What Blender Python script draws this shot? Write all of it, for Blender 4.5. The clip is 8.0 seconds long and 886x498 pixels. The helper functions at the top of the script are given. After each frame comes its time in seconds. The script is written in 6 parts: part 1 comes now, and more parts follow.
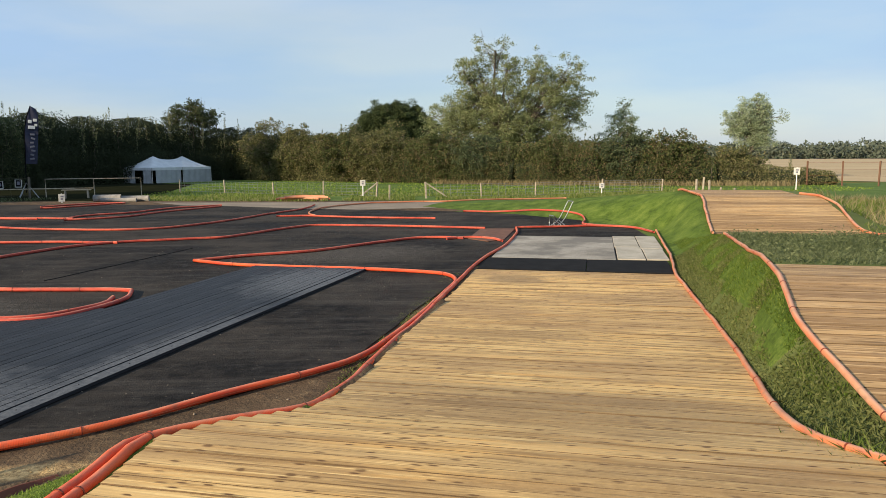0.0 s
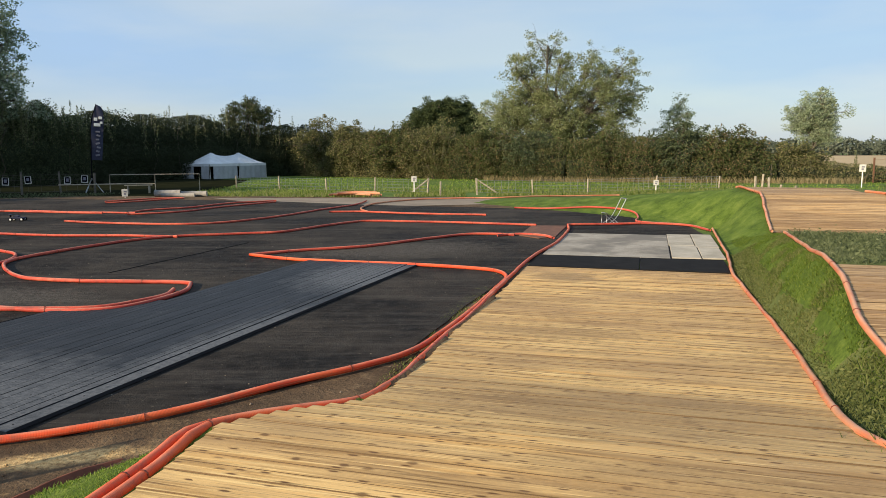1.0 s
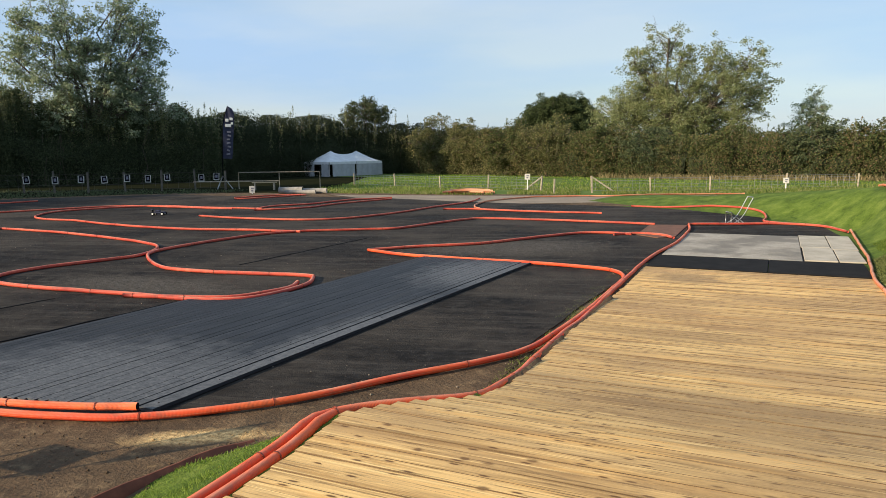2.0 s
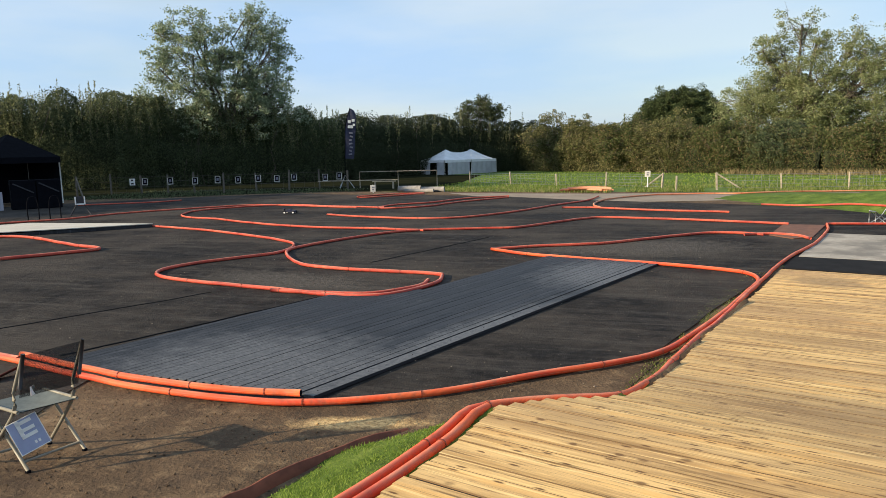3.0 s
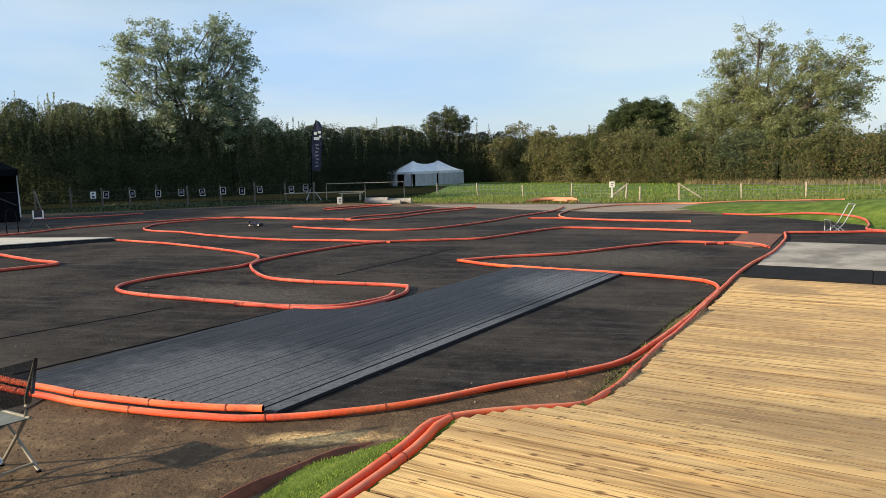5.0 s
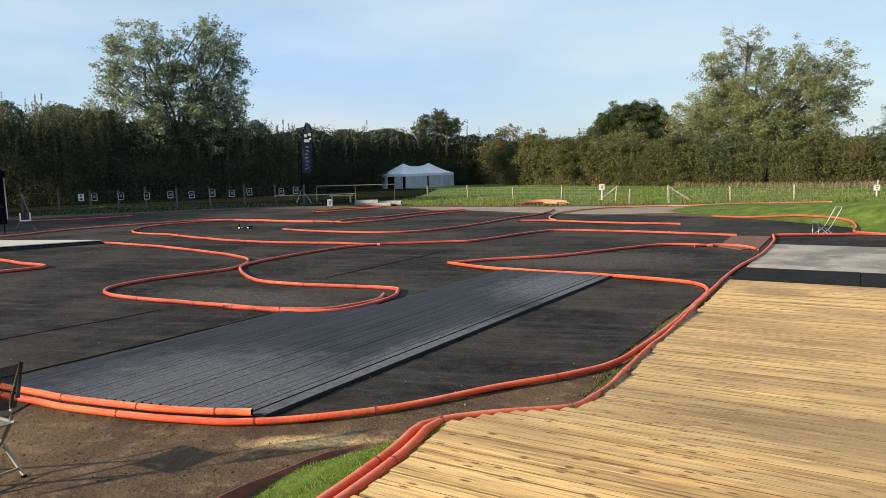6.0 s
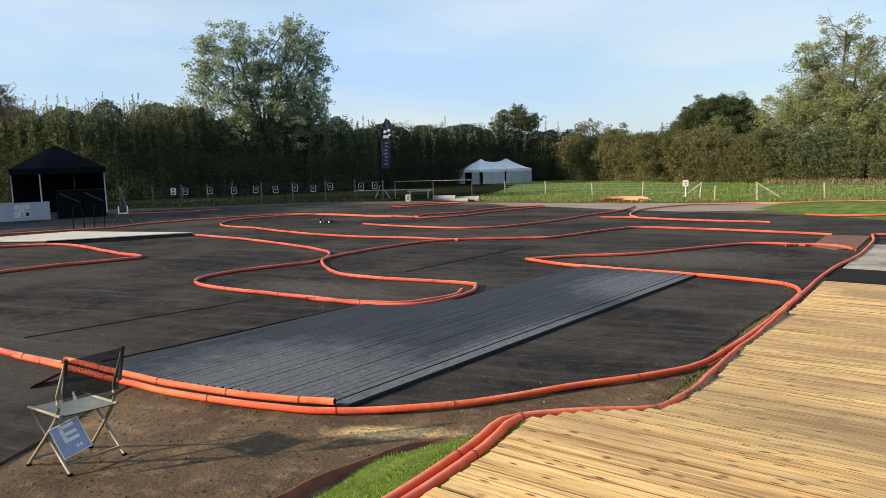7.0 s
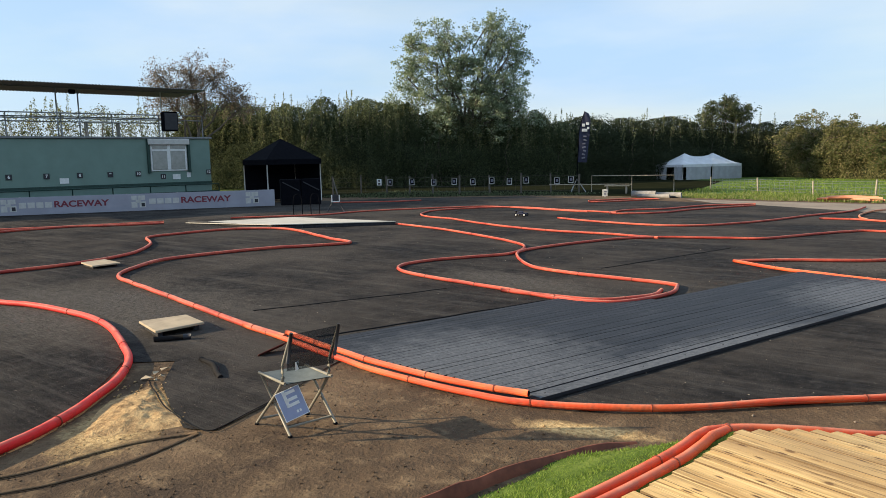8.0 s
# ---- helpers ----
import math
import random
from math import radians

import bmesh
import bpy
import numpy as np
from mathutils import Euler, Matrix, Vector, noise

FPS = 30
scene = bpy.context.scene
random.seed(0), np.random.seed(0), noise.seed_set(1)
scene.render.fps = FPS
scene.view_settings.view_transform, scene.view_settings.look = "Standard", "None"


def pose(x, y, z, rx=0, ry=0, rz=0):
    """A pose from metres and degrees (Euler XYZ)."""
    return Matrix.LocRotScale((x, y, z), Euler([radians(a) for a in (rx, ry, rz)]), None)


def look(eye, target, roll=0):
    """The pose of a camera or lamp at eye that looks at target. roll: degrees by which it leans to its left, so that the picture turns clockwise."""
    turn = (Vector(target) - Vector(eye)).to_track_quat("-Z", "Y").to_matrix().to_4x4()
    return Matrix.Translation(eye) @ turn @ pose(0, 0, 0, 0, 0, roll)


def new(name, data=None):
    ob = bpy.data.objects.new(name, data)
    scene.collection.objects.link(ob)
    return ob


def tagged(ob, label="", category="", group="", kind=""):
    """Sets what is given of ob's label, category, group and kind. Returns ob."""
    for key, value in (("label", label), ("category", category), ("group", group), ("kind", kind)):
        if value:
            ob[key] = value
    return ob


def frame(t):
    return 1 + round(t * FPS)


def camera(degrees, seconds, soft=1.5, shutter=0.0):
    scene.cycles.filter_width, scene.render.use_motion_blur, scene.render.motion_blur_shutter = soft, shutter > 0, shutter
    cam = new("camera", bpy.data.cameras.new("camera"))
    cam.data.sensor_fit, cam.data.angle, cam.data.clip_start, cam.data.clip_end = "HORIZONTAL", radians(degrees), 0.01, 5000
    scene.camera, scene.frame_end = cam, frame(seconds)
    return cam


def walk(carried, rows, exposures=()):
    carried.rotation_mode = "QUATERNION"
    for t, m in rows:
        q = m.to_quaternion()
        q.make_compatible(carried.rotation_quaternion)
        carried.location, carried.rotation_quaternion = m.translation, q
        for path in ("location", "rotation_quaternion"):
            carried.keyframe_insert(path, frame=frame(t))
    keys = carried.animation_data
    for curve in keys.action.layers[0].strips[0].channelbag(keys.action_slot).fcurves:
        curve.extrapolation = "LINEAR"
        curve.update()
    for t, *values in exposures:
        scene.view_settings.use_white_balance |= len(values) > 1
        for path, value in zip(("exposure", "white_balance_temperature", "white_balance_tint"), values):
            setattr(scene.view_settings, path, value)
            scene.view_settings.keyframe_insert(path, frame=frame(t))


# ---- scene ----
cam = camera(63.9, 8.0, soft=0.8)
PATH = [
    (0, (0.097, 0.21, 1.902), (0.197, 2.191, 1.645), -0.4),
    (0.5, (0.089, 0.194, 1.904), (0.132, 2.176, 1.642), -0.4),
    (1, (0.084, 0.186, 1.905), (0.043, 2.168, 1.639), -0.4),
    (1.5, (0.038, 0.192, 1.885), (-0.13, 2.167, 1.618), -0.3),
    (2, (0.029, 0.16, 1.908), (-0.322, 2.111, 1.638), -0.7),
    (3.3, (-0.168, -0.176, 2.002), (-0.865, 1.679, 1.733), -1.7),
    (3.5, (-0.167, -0.173, 1.998), (-0.876, 1.678, 1.732), -1.8),
    (4, (-0.147, -0.166, 2.003), (-0.838, 1.692, 1.744), -1.8),
    (4.5, (-0.113, -0.14, 2.003), (-0.74, 1.743, 1.752), -1.7),
    (5.8, (-0.093, -0.132, 2.001), (-0.621, 1.782, 1.762), -1.7),
    (6, (-0.097, -0.124, 2.001), (-0.639, 1.786, 1.763), -1.6),
    (6.5, (-0.105, -0.119, 2.001), (-0.717, 1.77, 1.76), -1.6),
    (7, (-0.132, -0.142, 2.0), (-0.876, 1.698, 1.756), -1.6),
    (7.5, (-0.153, -0.159, 1.998), (-1.099, 1.586, 1.751), -1.4),
    (8, (-0.181, -0.187, 2.005), (-1.39, 1.387, 1.756), -1.2),
]
walk(cam, [(t, look(eye, target, roll)) for t, eye, target, roll in PATH],
     exposures=[(0.0, 0.41), (1.0, 0.42), (2.0, 0.53), (3.3, 0.66), (6.0, 0.62), (8.0, 0.74)])

# ---- light ----
SUN_EL, SUN_WAY = 20.0, Vector((0.79, 0.61))      # the way the light travels over the ground
world = bpy.data.worlds.new("sky")
scene.world = world
world.use_nodes = True
wt = world.node_tree
sky = wt.nodes.new("ShaderNodeTexSky")
sky.sky_type = 'NISHITA'
sky.sun_disc = False
sky.sun_elevation = radians(SUN_EL)
sky.sun_rotation = math.atan2(-SUN_WAY.x, -SUN_WAY.y)
sky.air_density, sky.dust_density, sky.ozone_density = 1.2, 0.6, 1.6
haze = wt.nodes.new("ShaderNodeMix")
haze.data_type = 'RGBA'
wtc = wt.nodes.new("ShaderNodeTexCoord")
wmap = wt.nodes.new("ShaderNodeMapping")
wmap.inputs["Scale"].default_value = (1.0, 1.6, 5.0)
cirrus = wt.nodes.new("ShaderNodeTexNoise")
cirrus.inputs["Scale"].default_value, cirrus.inputs["Detail"].default_value = 1.3, 7
wramp = wt.nodes.new("ShaderNodeMapRange")
wramp.inputs["From Min"].default_value, wramp.inputs["From Max"].default_value = 0.38, 0.72
wramp.inputs["To Min"].default_value, wramp.inputs["To Max"].default_value = 0.58, 0.95
wt.links.new(wtc.outputs["Generated"], wmap.inputs["Vector"])
wt.links.new(wmap.outputs["Vector"], cirrus.inputs["Vector"])
wt.links.new(cirrus.outputs["Fac"], wramp.inputs["Value"])
wt.links.new(wramp.outputs["Result"], haze.inputs[0])
wt.links.new(sky.outputs[0], haze.inputs[6])
veil = wt.nodes.new("ShaderNodeMix")                    # thin high haze, whiter where the cirrus is thick
veil.data_type = 'RGBA'
wisp = wt.nodes.new("ShaderNodeTexNoise")
wisp.inputs["Scale"].default_value, wisp.inputs["Detail"].default_value = 2.1, 8
wfac = wt.nodes.new("ShaderNodeMapRange")
wfac.inputs["From Min"].default_value, wfac.inputs["From Max"].default_value = 0.42, 0.66
wt.links.new(wmap.outputs["Vector"], wisp.inputs["Vector"])
wt.links.new(wisp.outputs["Fac"], wfac.inputs["Value"])
wt.links.new(wfac.outputs["Result"], veil.inputs[0])
veil.inputs[6].default_value = (3.2, 4.6, 6.55, 1)
veil.inputs[7].default_value = (4.4, 5.3, 6.3, 1)
wt.links.new(veil.outputs[2], haze.inputs[7])
wt.links.new(haze.outputs[2], wt.nodes["Background"].inputs[0])
wt.nodes["Background"].inputs[1].default_value = 0.098
sun_data = bpy.data.lights.new("sun", 'SUN')
sun_data.energy, sun_data.angle, sun_data.color = 5.0, radians(0.6), (1.0, 0.82, 0.57)
sun = new("sun", sun_data)
sun.matrix_world = look((0, 0, 40), (SUN_WAY.x * 40, SUN_WAY.y * 40, 40 - 40 * math.tan(radians(SUN_EL))))

# ---- materials ----
def shader(name, rough=0.8, metal=0.0, spec=0.3):
    m = bpy.data.materials.new(name)
    m.use_nodes = True
    b = m.node_tree.nodes["Principled BSDF"]
    b.inputs["Roughness"].default_value = rough
    b.inputs["Metallic"].default_value = metal
    b.inputs["Specular IOR Level"].default_value = spec
    return m, m.node_tree, b


def node(t, kind, **kw):
    n = t.nodes.new(kind)
    for k, v in kw.items():
        if k in n.inputs:
            n.inputs[k].default_value = v
    return n


def coords(t, scale=(1, 1, 1), source="Object", rot=0.0):
    c = t.nodes.new("ShaderNodeNewGeometry" if source == "Position" else "ShaderNodeTexCoord")
    mp = t.nodes.new("ShaderNodeMapping")
    mp.inputs["Scale"].default_value = scale
    mp.inputs["Rotation"].default_value = (0, 0, rot)
    t.links.new(c.outputs[source], mp.inputs["Vector"])
    return mp.outputs["Vector"]


def noisy(t, vec, scale, detail=4.0, rough=0.6):
    n = node(t, "ShaderNodeTexNoise", Scale=scale, Detail=detail, Roughness=rough)
    t.links.new(vec, n.inputs["Vector"])
    return n.outputs["Fac"]


def ramp(t, fac, stops):
    r = t.nodes.new("ShaderNodeValToRGB")
    e = r.color_ramp.elements
    while len(e) < len(stops):
        e.new(0.5)
    for el, (p, c) in zip(e, stops):
        el.position, el.color = p, (*c, 1)
    t.links.new(fac, r.inputs["Fac"])
    return r.outputs["Color"]


def mix(t, fac, a, b, kind='MIX'):
    n = t.nodes.new("ShaderNodeMix")
    n.data_type, n.blend_type = 'RGBA', kind
    for src, i in ((fac, 0), (a, 6), (b, 7)):
        if isinstance(src, (int, float)):
            n.inputs[i].default_value = src
        elif isinstance(src, tuple):
            n.inputs[i].default_value = (*src, 1)
        else:
            t.links.new(src, n.inputs[i])
    return n.outputs[2]


def relief(t, b, height, strength=0.4, dist=0.01):
    n = node(t, "ShaderNodeBump", Strength=strength, Distance=dist)
    t.links.new(height, n.inputs["Height"])
    t.links.new(n.outputs["Normal"], b.inputs["Normal"])


def plain(name, colour, rough=0.6, metal=0.0, vary=0.25, scale=6.0, spec=0.3):
    """A painted or plain surface with faint dirt and grain."""
    m, t, b = shader(name, rough, metal, spec)
    v = coords(t)
    f = noisy(t, v, scale, 5)
    lo = tuple(c * (1 - vary) for c in colour)
    hi = tuple(min(1, c * (1 + vary * 0.6)) for c in colour)
    t.links.new(ramp(t, f, [(0.3, lo), (0.7, hi)]), b.inputs["Base Color"])
    relief(t, b, noisy(t, v, scale * 12, 3), 0.15, 0.003)
    return m


def wood(name, pale, dark, grain_axis=0, gloss=0.65, knots=1.0, uneven=0.0):
    """Sawn boards: long grain, knots, splits, weathering, each board its own tone."""
    m, t, b = shader(name, gloss, 0, 0.22)
    g = t.nodes.new("ShaderNodeNewGeometry")
    info = t.nodes.new("ShaderNodeObjectInfo")
    mp = t.nodes.new("ShaderNodeMapping")
    mp.inputs["Rotation"].default_value = (0, 0, -BOARD_TURN if grain_axis else -PLANK_TURN)
    t.links.new(g.outputs["Position"], mp.inputs["Vector"])

    def along(x, y):
        k = t.nodes.new("ShaderNodeMapping")
        k.inputs["Scale"].default_value = (x, y, 0)
        t.links.new(mp.outputs["Vector"], k.inputs["Vector"])
        return k.outputs["Vector"]

    def mask(fac, lo, hi, top=1.0):
        return ramp(t, fac, [(lo, (0, 0, 0)), (hi, (top, top, top))])

    half = tuple((p + d) / 2 for p, d in zip(pale, dark))
    grey = tuple(0.75 * d + 0.12 * p + 0.05 * sum(pale) / 3 for p, d in zip(pale, dark))
    grain = noisy(t, along(0.9, 38), 1.6, 6, 0.7)
    tone = ramp(t, info.outputs["Random"], [(0.0, half), (0.12, tuple(.35 * h + .65 * p for h, p in zip(half, pale))), (0.8, pale), (1.0, tuple(min(.9, p * 1.06) for p in pale))])
    c = mix(t, 0.42, tone, ramp(t, grain, [(0.36, dark), (0.48, half), (0.6, pale)]))
    c = mix(t, mask(noisy(t, along(0.7, 9), 1.0, 4, 0.6), 0.5, 0.64, 0.65), c, (pale[0] * 0.95, pale[1] * 0.80, pale[2] * 0.58))
    c = mix(t, ramp(t, info.outputs["Random"], [(0.25, (uneven, uneven, uneven)), (0.6, (0, 0, 0))]), c, tuple(d * .8 for d in dark))
    # broad weathering: greyed and trodden places that run on over many boards
    worn = noisy(t, along(0.35, 0.8), 1.0, 5, 0.62)
    c = mix(t, mask(worn, 0.42, 0.60, 0.72), c, grey)
    c = mix(t, mask(noisy(t, along(0.55, 7.0), 1.0, 6, 0.7), 0.48, 0.62, 0.7), c, tuple(d * 0.8 for d in dark))
    # long pale raised edges and dark splits
    c = mix(t, mask(noisy(t, along(0.8, 46), 1.0, 3, 0.6), 0.57, 0.65, 0.7), c, tuple(min(.95, p * 1.12 + .03) for p in pale))
    c = mix(t, mask(noisy(t, along(1.6, 46), 1.0, 4, 0.65), 0.56, 0.64, 0.75), c, tuple(d * 0.4 for d in dark))
    # knots, each with a darker heart and a soft ring, and short dark checks
    for sx, sy, keep, size, depth in ((6.5, 10.2, 0.80, 0.20, 0.8), (6.5, 24.0, 0.66, 0.22, 0.95)):
        ragged = node(t, "ShaderNodeTexNoise", Scale=1.0, Detail=3.0)
        t.links.new(along(sx * 4, sy * 3), ragged.inputs["Vector"])
        warp = mix(t, 0.14, along(sx, sy), ragged.outputs["Color"])
        kn = node(t, "ShaderNodeTexVoronoi", Scale=1.0)
        kn.voronoi_dimensions = '2D'
        t.links.new(warp, kn.inputs["Vector"])
        pick = mask(kn.outputs["Color"], keep, keep + 0.05, knots)
        ring = ramp(t, kn.outputs["Distance"], [(size * .45, (depth, depth, depth)), (size * .62, (.6, .6, .6)), (size * .8, (.25, .25, .25)), (size * 1.15, (0, 0, 0))])
        c = mix(t, mix(t, 1.0, ring, pick, 'MULTIPLY'), c, (dark[0] * 0.34, dark[1] * 0.28, dark[2] * 0.26))
    t.links.new(c, b.inputs["Base Color"])
    relief(t, b, grain, 0.5, 0.005)
    return m


def foliage(name, cols, trans=0.35, gloss=0.12):
    m = bpy.data.materials.new(name)
    m.use_nodes = True
    t = m.node_tree
    t.nodes.clear()
    g = t.nodes.new("ShaderNodeNewGeometry")
    v = coords(t)
    k = mix(t, 0.45, g.outputs["Random Per Island"], noisy(t, v, 0.35, 3))
    n = len(cols) - 1
    c = ramp(t, k, [(0.22 + 0.56 * i / n, col) for i, col in enumerate(cols)])
    d = t.nodes.new("ShaderNodeBsdfPrincipled")
    d.inputs["Roughness"].default_value = 0.75 - gloss * .6
    d.inputs["Specular IOR Level"].default_value = gloss
    tr = t.nodes.new("ShaderNodeBsdfTranslucent")
    mx = t.nodes.new("ShaderNodeMixShader")
    mx.inputs[0].default_value = trans
    out = t.nodes.new("ShaderNodeOutputMaterial")
    t.links.new(c, d.inputs["Base Color"])
    t.links.new(c, tr.inputs["Color"])
    t.links.new(d.outputs[0], mx.inputs[1])
    t.links.new(tr.outputs[0], mx.inputs[2])
    t.links.new(mx.outputs[0], out.inputs["Surface"])
    return m


def groundlike(name, stops, scale=1.2, fine=40.0, bump=0.5, rough=0.95, stain=None, spec=0.15, dist=0.02):
    m, t, b = shader(name, rough, 0, spec)
    v = coords(t)
    big = noisy(t, v, scale, 6, 0.62)
    small = noisy(t, v, fine, 5, 0.7)
    c = ramp(t, mix(t, 0.45, big, small), stops)
    if stain:
        c = mix(t, ramp(t, noisy(t, v, scale * 0.45, 6), [(0.47, (0, 0, 0)), (0.58, (0.8, 0.8, 0.8))]), c, stain)
    t.links.new(c, b.inputs["Base Color"])
    relief(t, b, small, bump, dist)
    return m


def tarmac():
    """Old tarmac: grit, dusty worn lanes, dark rubbered lanes and creases."""
    m, t, b = shader("dark_tarmac", 0.9, 0, 0.04)
    v = coords(t)

    def mask(fac, lo, hi, top=1.0):
        return ramp(t, fac, [(lo, (0, 0, 0)), (hi, (top, top, top))])

    fine = noisy(t, v, 120, 3, 0.7)
    mid = noisy(t, v, 5, 6, 0.75)
    big = noisy(t, v, 0.35, 6, 0.65)
    lane = coords(t, (0.22, 2.4, 1), rot=-0.55)
    c = ramp(t, fine, [(0.3, (0.010, 0.0095, 0.0095)), (0.60, (0.021, 0.019, 0.018)), (0.8, (0.062, 0.056, 0.05))])
    c = mix(t, mask(mid, 0.46, 0.72, 0.7), c, (0.064, 0.058, 0.053))
    c = mix(t, mask(big, 0.42, 0.60, 0.75), c, (0.079, 0.069, 0.060))
    c = mix(t, mask(noisy(t, lane, 1.3, 6, 0.7), 0.5, 0.68, 0.7), c, (0.090, 0.080, 0.071))
    comb = noisy(t, coords(t, (0.9, 10, 1), rot=-0.55), 1.2, 6, 0.75)
    c = mix(t, mask(comb, 0.54, 0.74, 0.4), c, (0.10, 0.092, 0.084))
    c = mix(t, ramp(t, comb, [(0.30, (0.55, 0.55, 0.55)), (0.42, (0, 0, 0))]), c, (0.012, 0.012, 0.0125))
    c = mix(t, mask(noisy(t, v, 38, 2, 0.5), 0.69, 0.74, 0.55), c, (0.20, 0.17, 0.14))
    t.links.new(c, b.inputs["Base Color"])
    t.links.new(ramp(t, big, [(0.3, (0.65, 0.65, 0.65)), (0.6, (0.92, 0.92, 0.92))]), b.inputs["Roughness"])
    crease = noisy(t, coords(t, (0.5, 4.5, 1), rot=-0.9), 1.5, 5, 0.7)
    relief(t, b, mix(t, 0.5, mix(t, 0.65, fine, noisy(t, v, 7, 6, 0.75)), crease), 1.0, 0.07)
    return m


def soil():
    """Trampled damp-brown soil with dusty places, crumbs and foot-worn hollows."""
    m, t, b = shader("dry_soil", 0.95, 0, 0.1)
    v = coords(t)

    def mask(fac, lo, hi, top=1.0):
        return ramp(t, fac, [(lo, (0, 0, 0)), (hi, (top, top, top))])

    big, mid, crumb = noisy(t, v, 0.9, 6, 0.6), noisy(t, v, 4.5, 6, 0.65), noisy(t, v, 34, 4, 0.7)
    c = ramp(t, big, [(0.34, (0.066, 0.045, 0.030)), (0.5, (0.115, 0.076, 0.046)), (0.66, (0.17, 0.112, 0.066))])
    c = mix(t, mask(mid, 0.52, 0.70, 0.75), c, (0.26, 0.178, 0.102))
    c = mix(t, mask(noisy(t, v, 2.1, 5, 0.6), 0.54, 0.66, 0.55), c, (0.056, 0.039, 0.028))
    c = mix(t, mask(crumb, 0.58, 0.72, 0.5), c, (0.28, 0.20, 0.12))
    c = mix(t, ramp(t, crumb, [(0.30, (0.6, 0.6, 0.6)), (0.42, (0, 0, 0))]), c, (0.022, 0.016, 0.011))
    t.links.new(c, b.inputs["Base Color"])
    relief(t, b, mix(t, 0.35, mid, crumb), 0.9, 0.045)
    return m


def pipe_plastic(name, tones, dirt):
    m, t, b = shader(name, 0.58, 0, 0.28)
    uv = t.nodes.new("ShaderNodeTexCoord")
    w = node(t, "ShaderNodeTexWave", Scale=34.0, Distortion=0.0)
    t.links.new(uv.outputs["UV"], w.inputs["Vector"])
    v = coords(t)
    f = noisy(t, v, 1.1, 4)
    c = ramp(t, f, tones)
    c = mix(t, ramp(t, noisy(t, v, 14, 5), [(0.50, (0, 0, 0)), (0.74, (0.7, 0.7, 0.7))]), c, dirt)
    # pale crown in uneven stretches: dust, with the sunlit top put into colour
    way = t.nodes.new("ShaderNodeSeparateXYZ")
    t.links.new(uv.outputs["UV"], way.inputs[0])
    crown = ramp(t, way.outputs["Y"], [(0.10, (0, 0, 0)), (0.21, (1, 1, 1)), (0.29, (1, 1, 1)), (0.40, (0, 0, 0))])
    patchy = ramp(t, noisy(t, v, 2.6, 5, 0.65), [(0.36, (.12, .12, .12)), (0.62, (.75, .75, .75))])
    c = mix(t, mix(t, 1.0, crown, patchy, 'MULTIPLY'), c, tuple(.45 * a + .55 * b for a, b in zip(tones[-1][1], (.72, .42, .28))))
    t.links.new(c, b.inputs["Base Color"])
    relief(t, b, w.outputs["Fac"], 0.22, 0.003)
    return m


AXIS_U, AXIS_N = Vector((0.26, 0.966)), Vector((0.966, -0.26))   # along and across the wooden ramp
BOARD_TURN = math.atan2(AXIS_N.y, AXIS_N.x)
PLANK_TURN = math.atan2(11.98 - 4.83, -0.73 + 3.1)

M_TAR = tarmac()
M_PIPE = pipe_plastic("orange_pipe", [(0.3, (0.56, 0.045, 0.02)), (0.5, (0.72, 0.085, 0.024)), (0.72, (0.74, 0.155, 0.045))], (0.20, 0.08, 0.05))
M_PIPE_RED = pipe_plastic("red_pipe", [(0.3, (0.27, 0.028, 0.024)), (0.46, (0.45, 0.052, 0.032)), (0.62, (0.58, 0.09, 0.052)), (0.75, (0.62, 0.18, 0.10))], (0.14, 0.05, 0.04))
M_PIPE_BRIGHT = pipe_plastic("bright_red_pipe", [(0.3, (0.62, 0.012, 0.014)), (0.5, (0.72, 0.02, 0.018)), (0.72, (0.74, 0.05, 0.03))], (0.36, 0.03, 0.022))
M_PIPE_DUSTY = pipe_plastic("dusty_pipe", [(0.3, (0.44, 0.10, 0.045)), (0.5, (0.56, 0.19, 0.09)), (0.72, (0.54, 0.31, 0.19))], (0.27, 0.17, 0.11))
M_TIE = plain("dark_strap", (0.24, 0.05, 0.025), 0.5, vary=0.5)
M_PINE = wood("pale_pine", (0.87, 0.565, 0.225), (0.36, 0.20, 0.075), 1)
M_OLDPINE = wood("weathered_pine", (0.66, 0.43, 0.20), (0.29, 0.165, 0.068), 1, 0.65, 0.5, 0.7)
M_BLACKWOOD = wood("dark_stained_planks", (0.034, 0.036, 0.043), (0.014, 0.015, 0.018), 0, 0.62, 0.3)
M_POST = plain("grey_post_wood", (0.36, 0.31, 0.24), 0.85, vary=0.4)
M_OLDPOST = plain("dark_post_wood", (0.13, 0.115, 0.095), 0.9, vary=0.4)
M_GAP = plain("dirt_and_fold_shadow", (0.045, 0.03, 0.018), 0.95, vary=0.4)
M_PLATE = plain("dark_rust", (0.10, 0.026, 0.018), 0.85, vary=0.5)
M_GRIME = plain("grimy_board_edge", (0.15, 0.095, 0.046), 0.9, vary=0.6, scale=3)
M_GAPDARK = plain("black_board_edge", (0.022, 0.022, 0.025), 0.9, vary=0.4)
M_SHADE_GROUND = groundlike("shade_ground", [(0.3, (0.009, 0.010, 0.006)), (0.5, (0.017, 0.019, 0.010)), (0.7, (0.032, 0.030, 0.017))], 0.8, 9, 0.8, spec=0.0)
M_ROLL = plain("grey_roll", (0.24, 0.23, 0.22), 0.8, vary=0.35, scale=5)
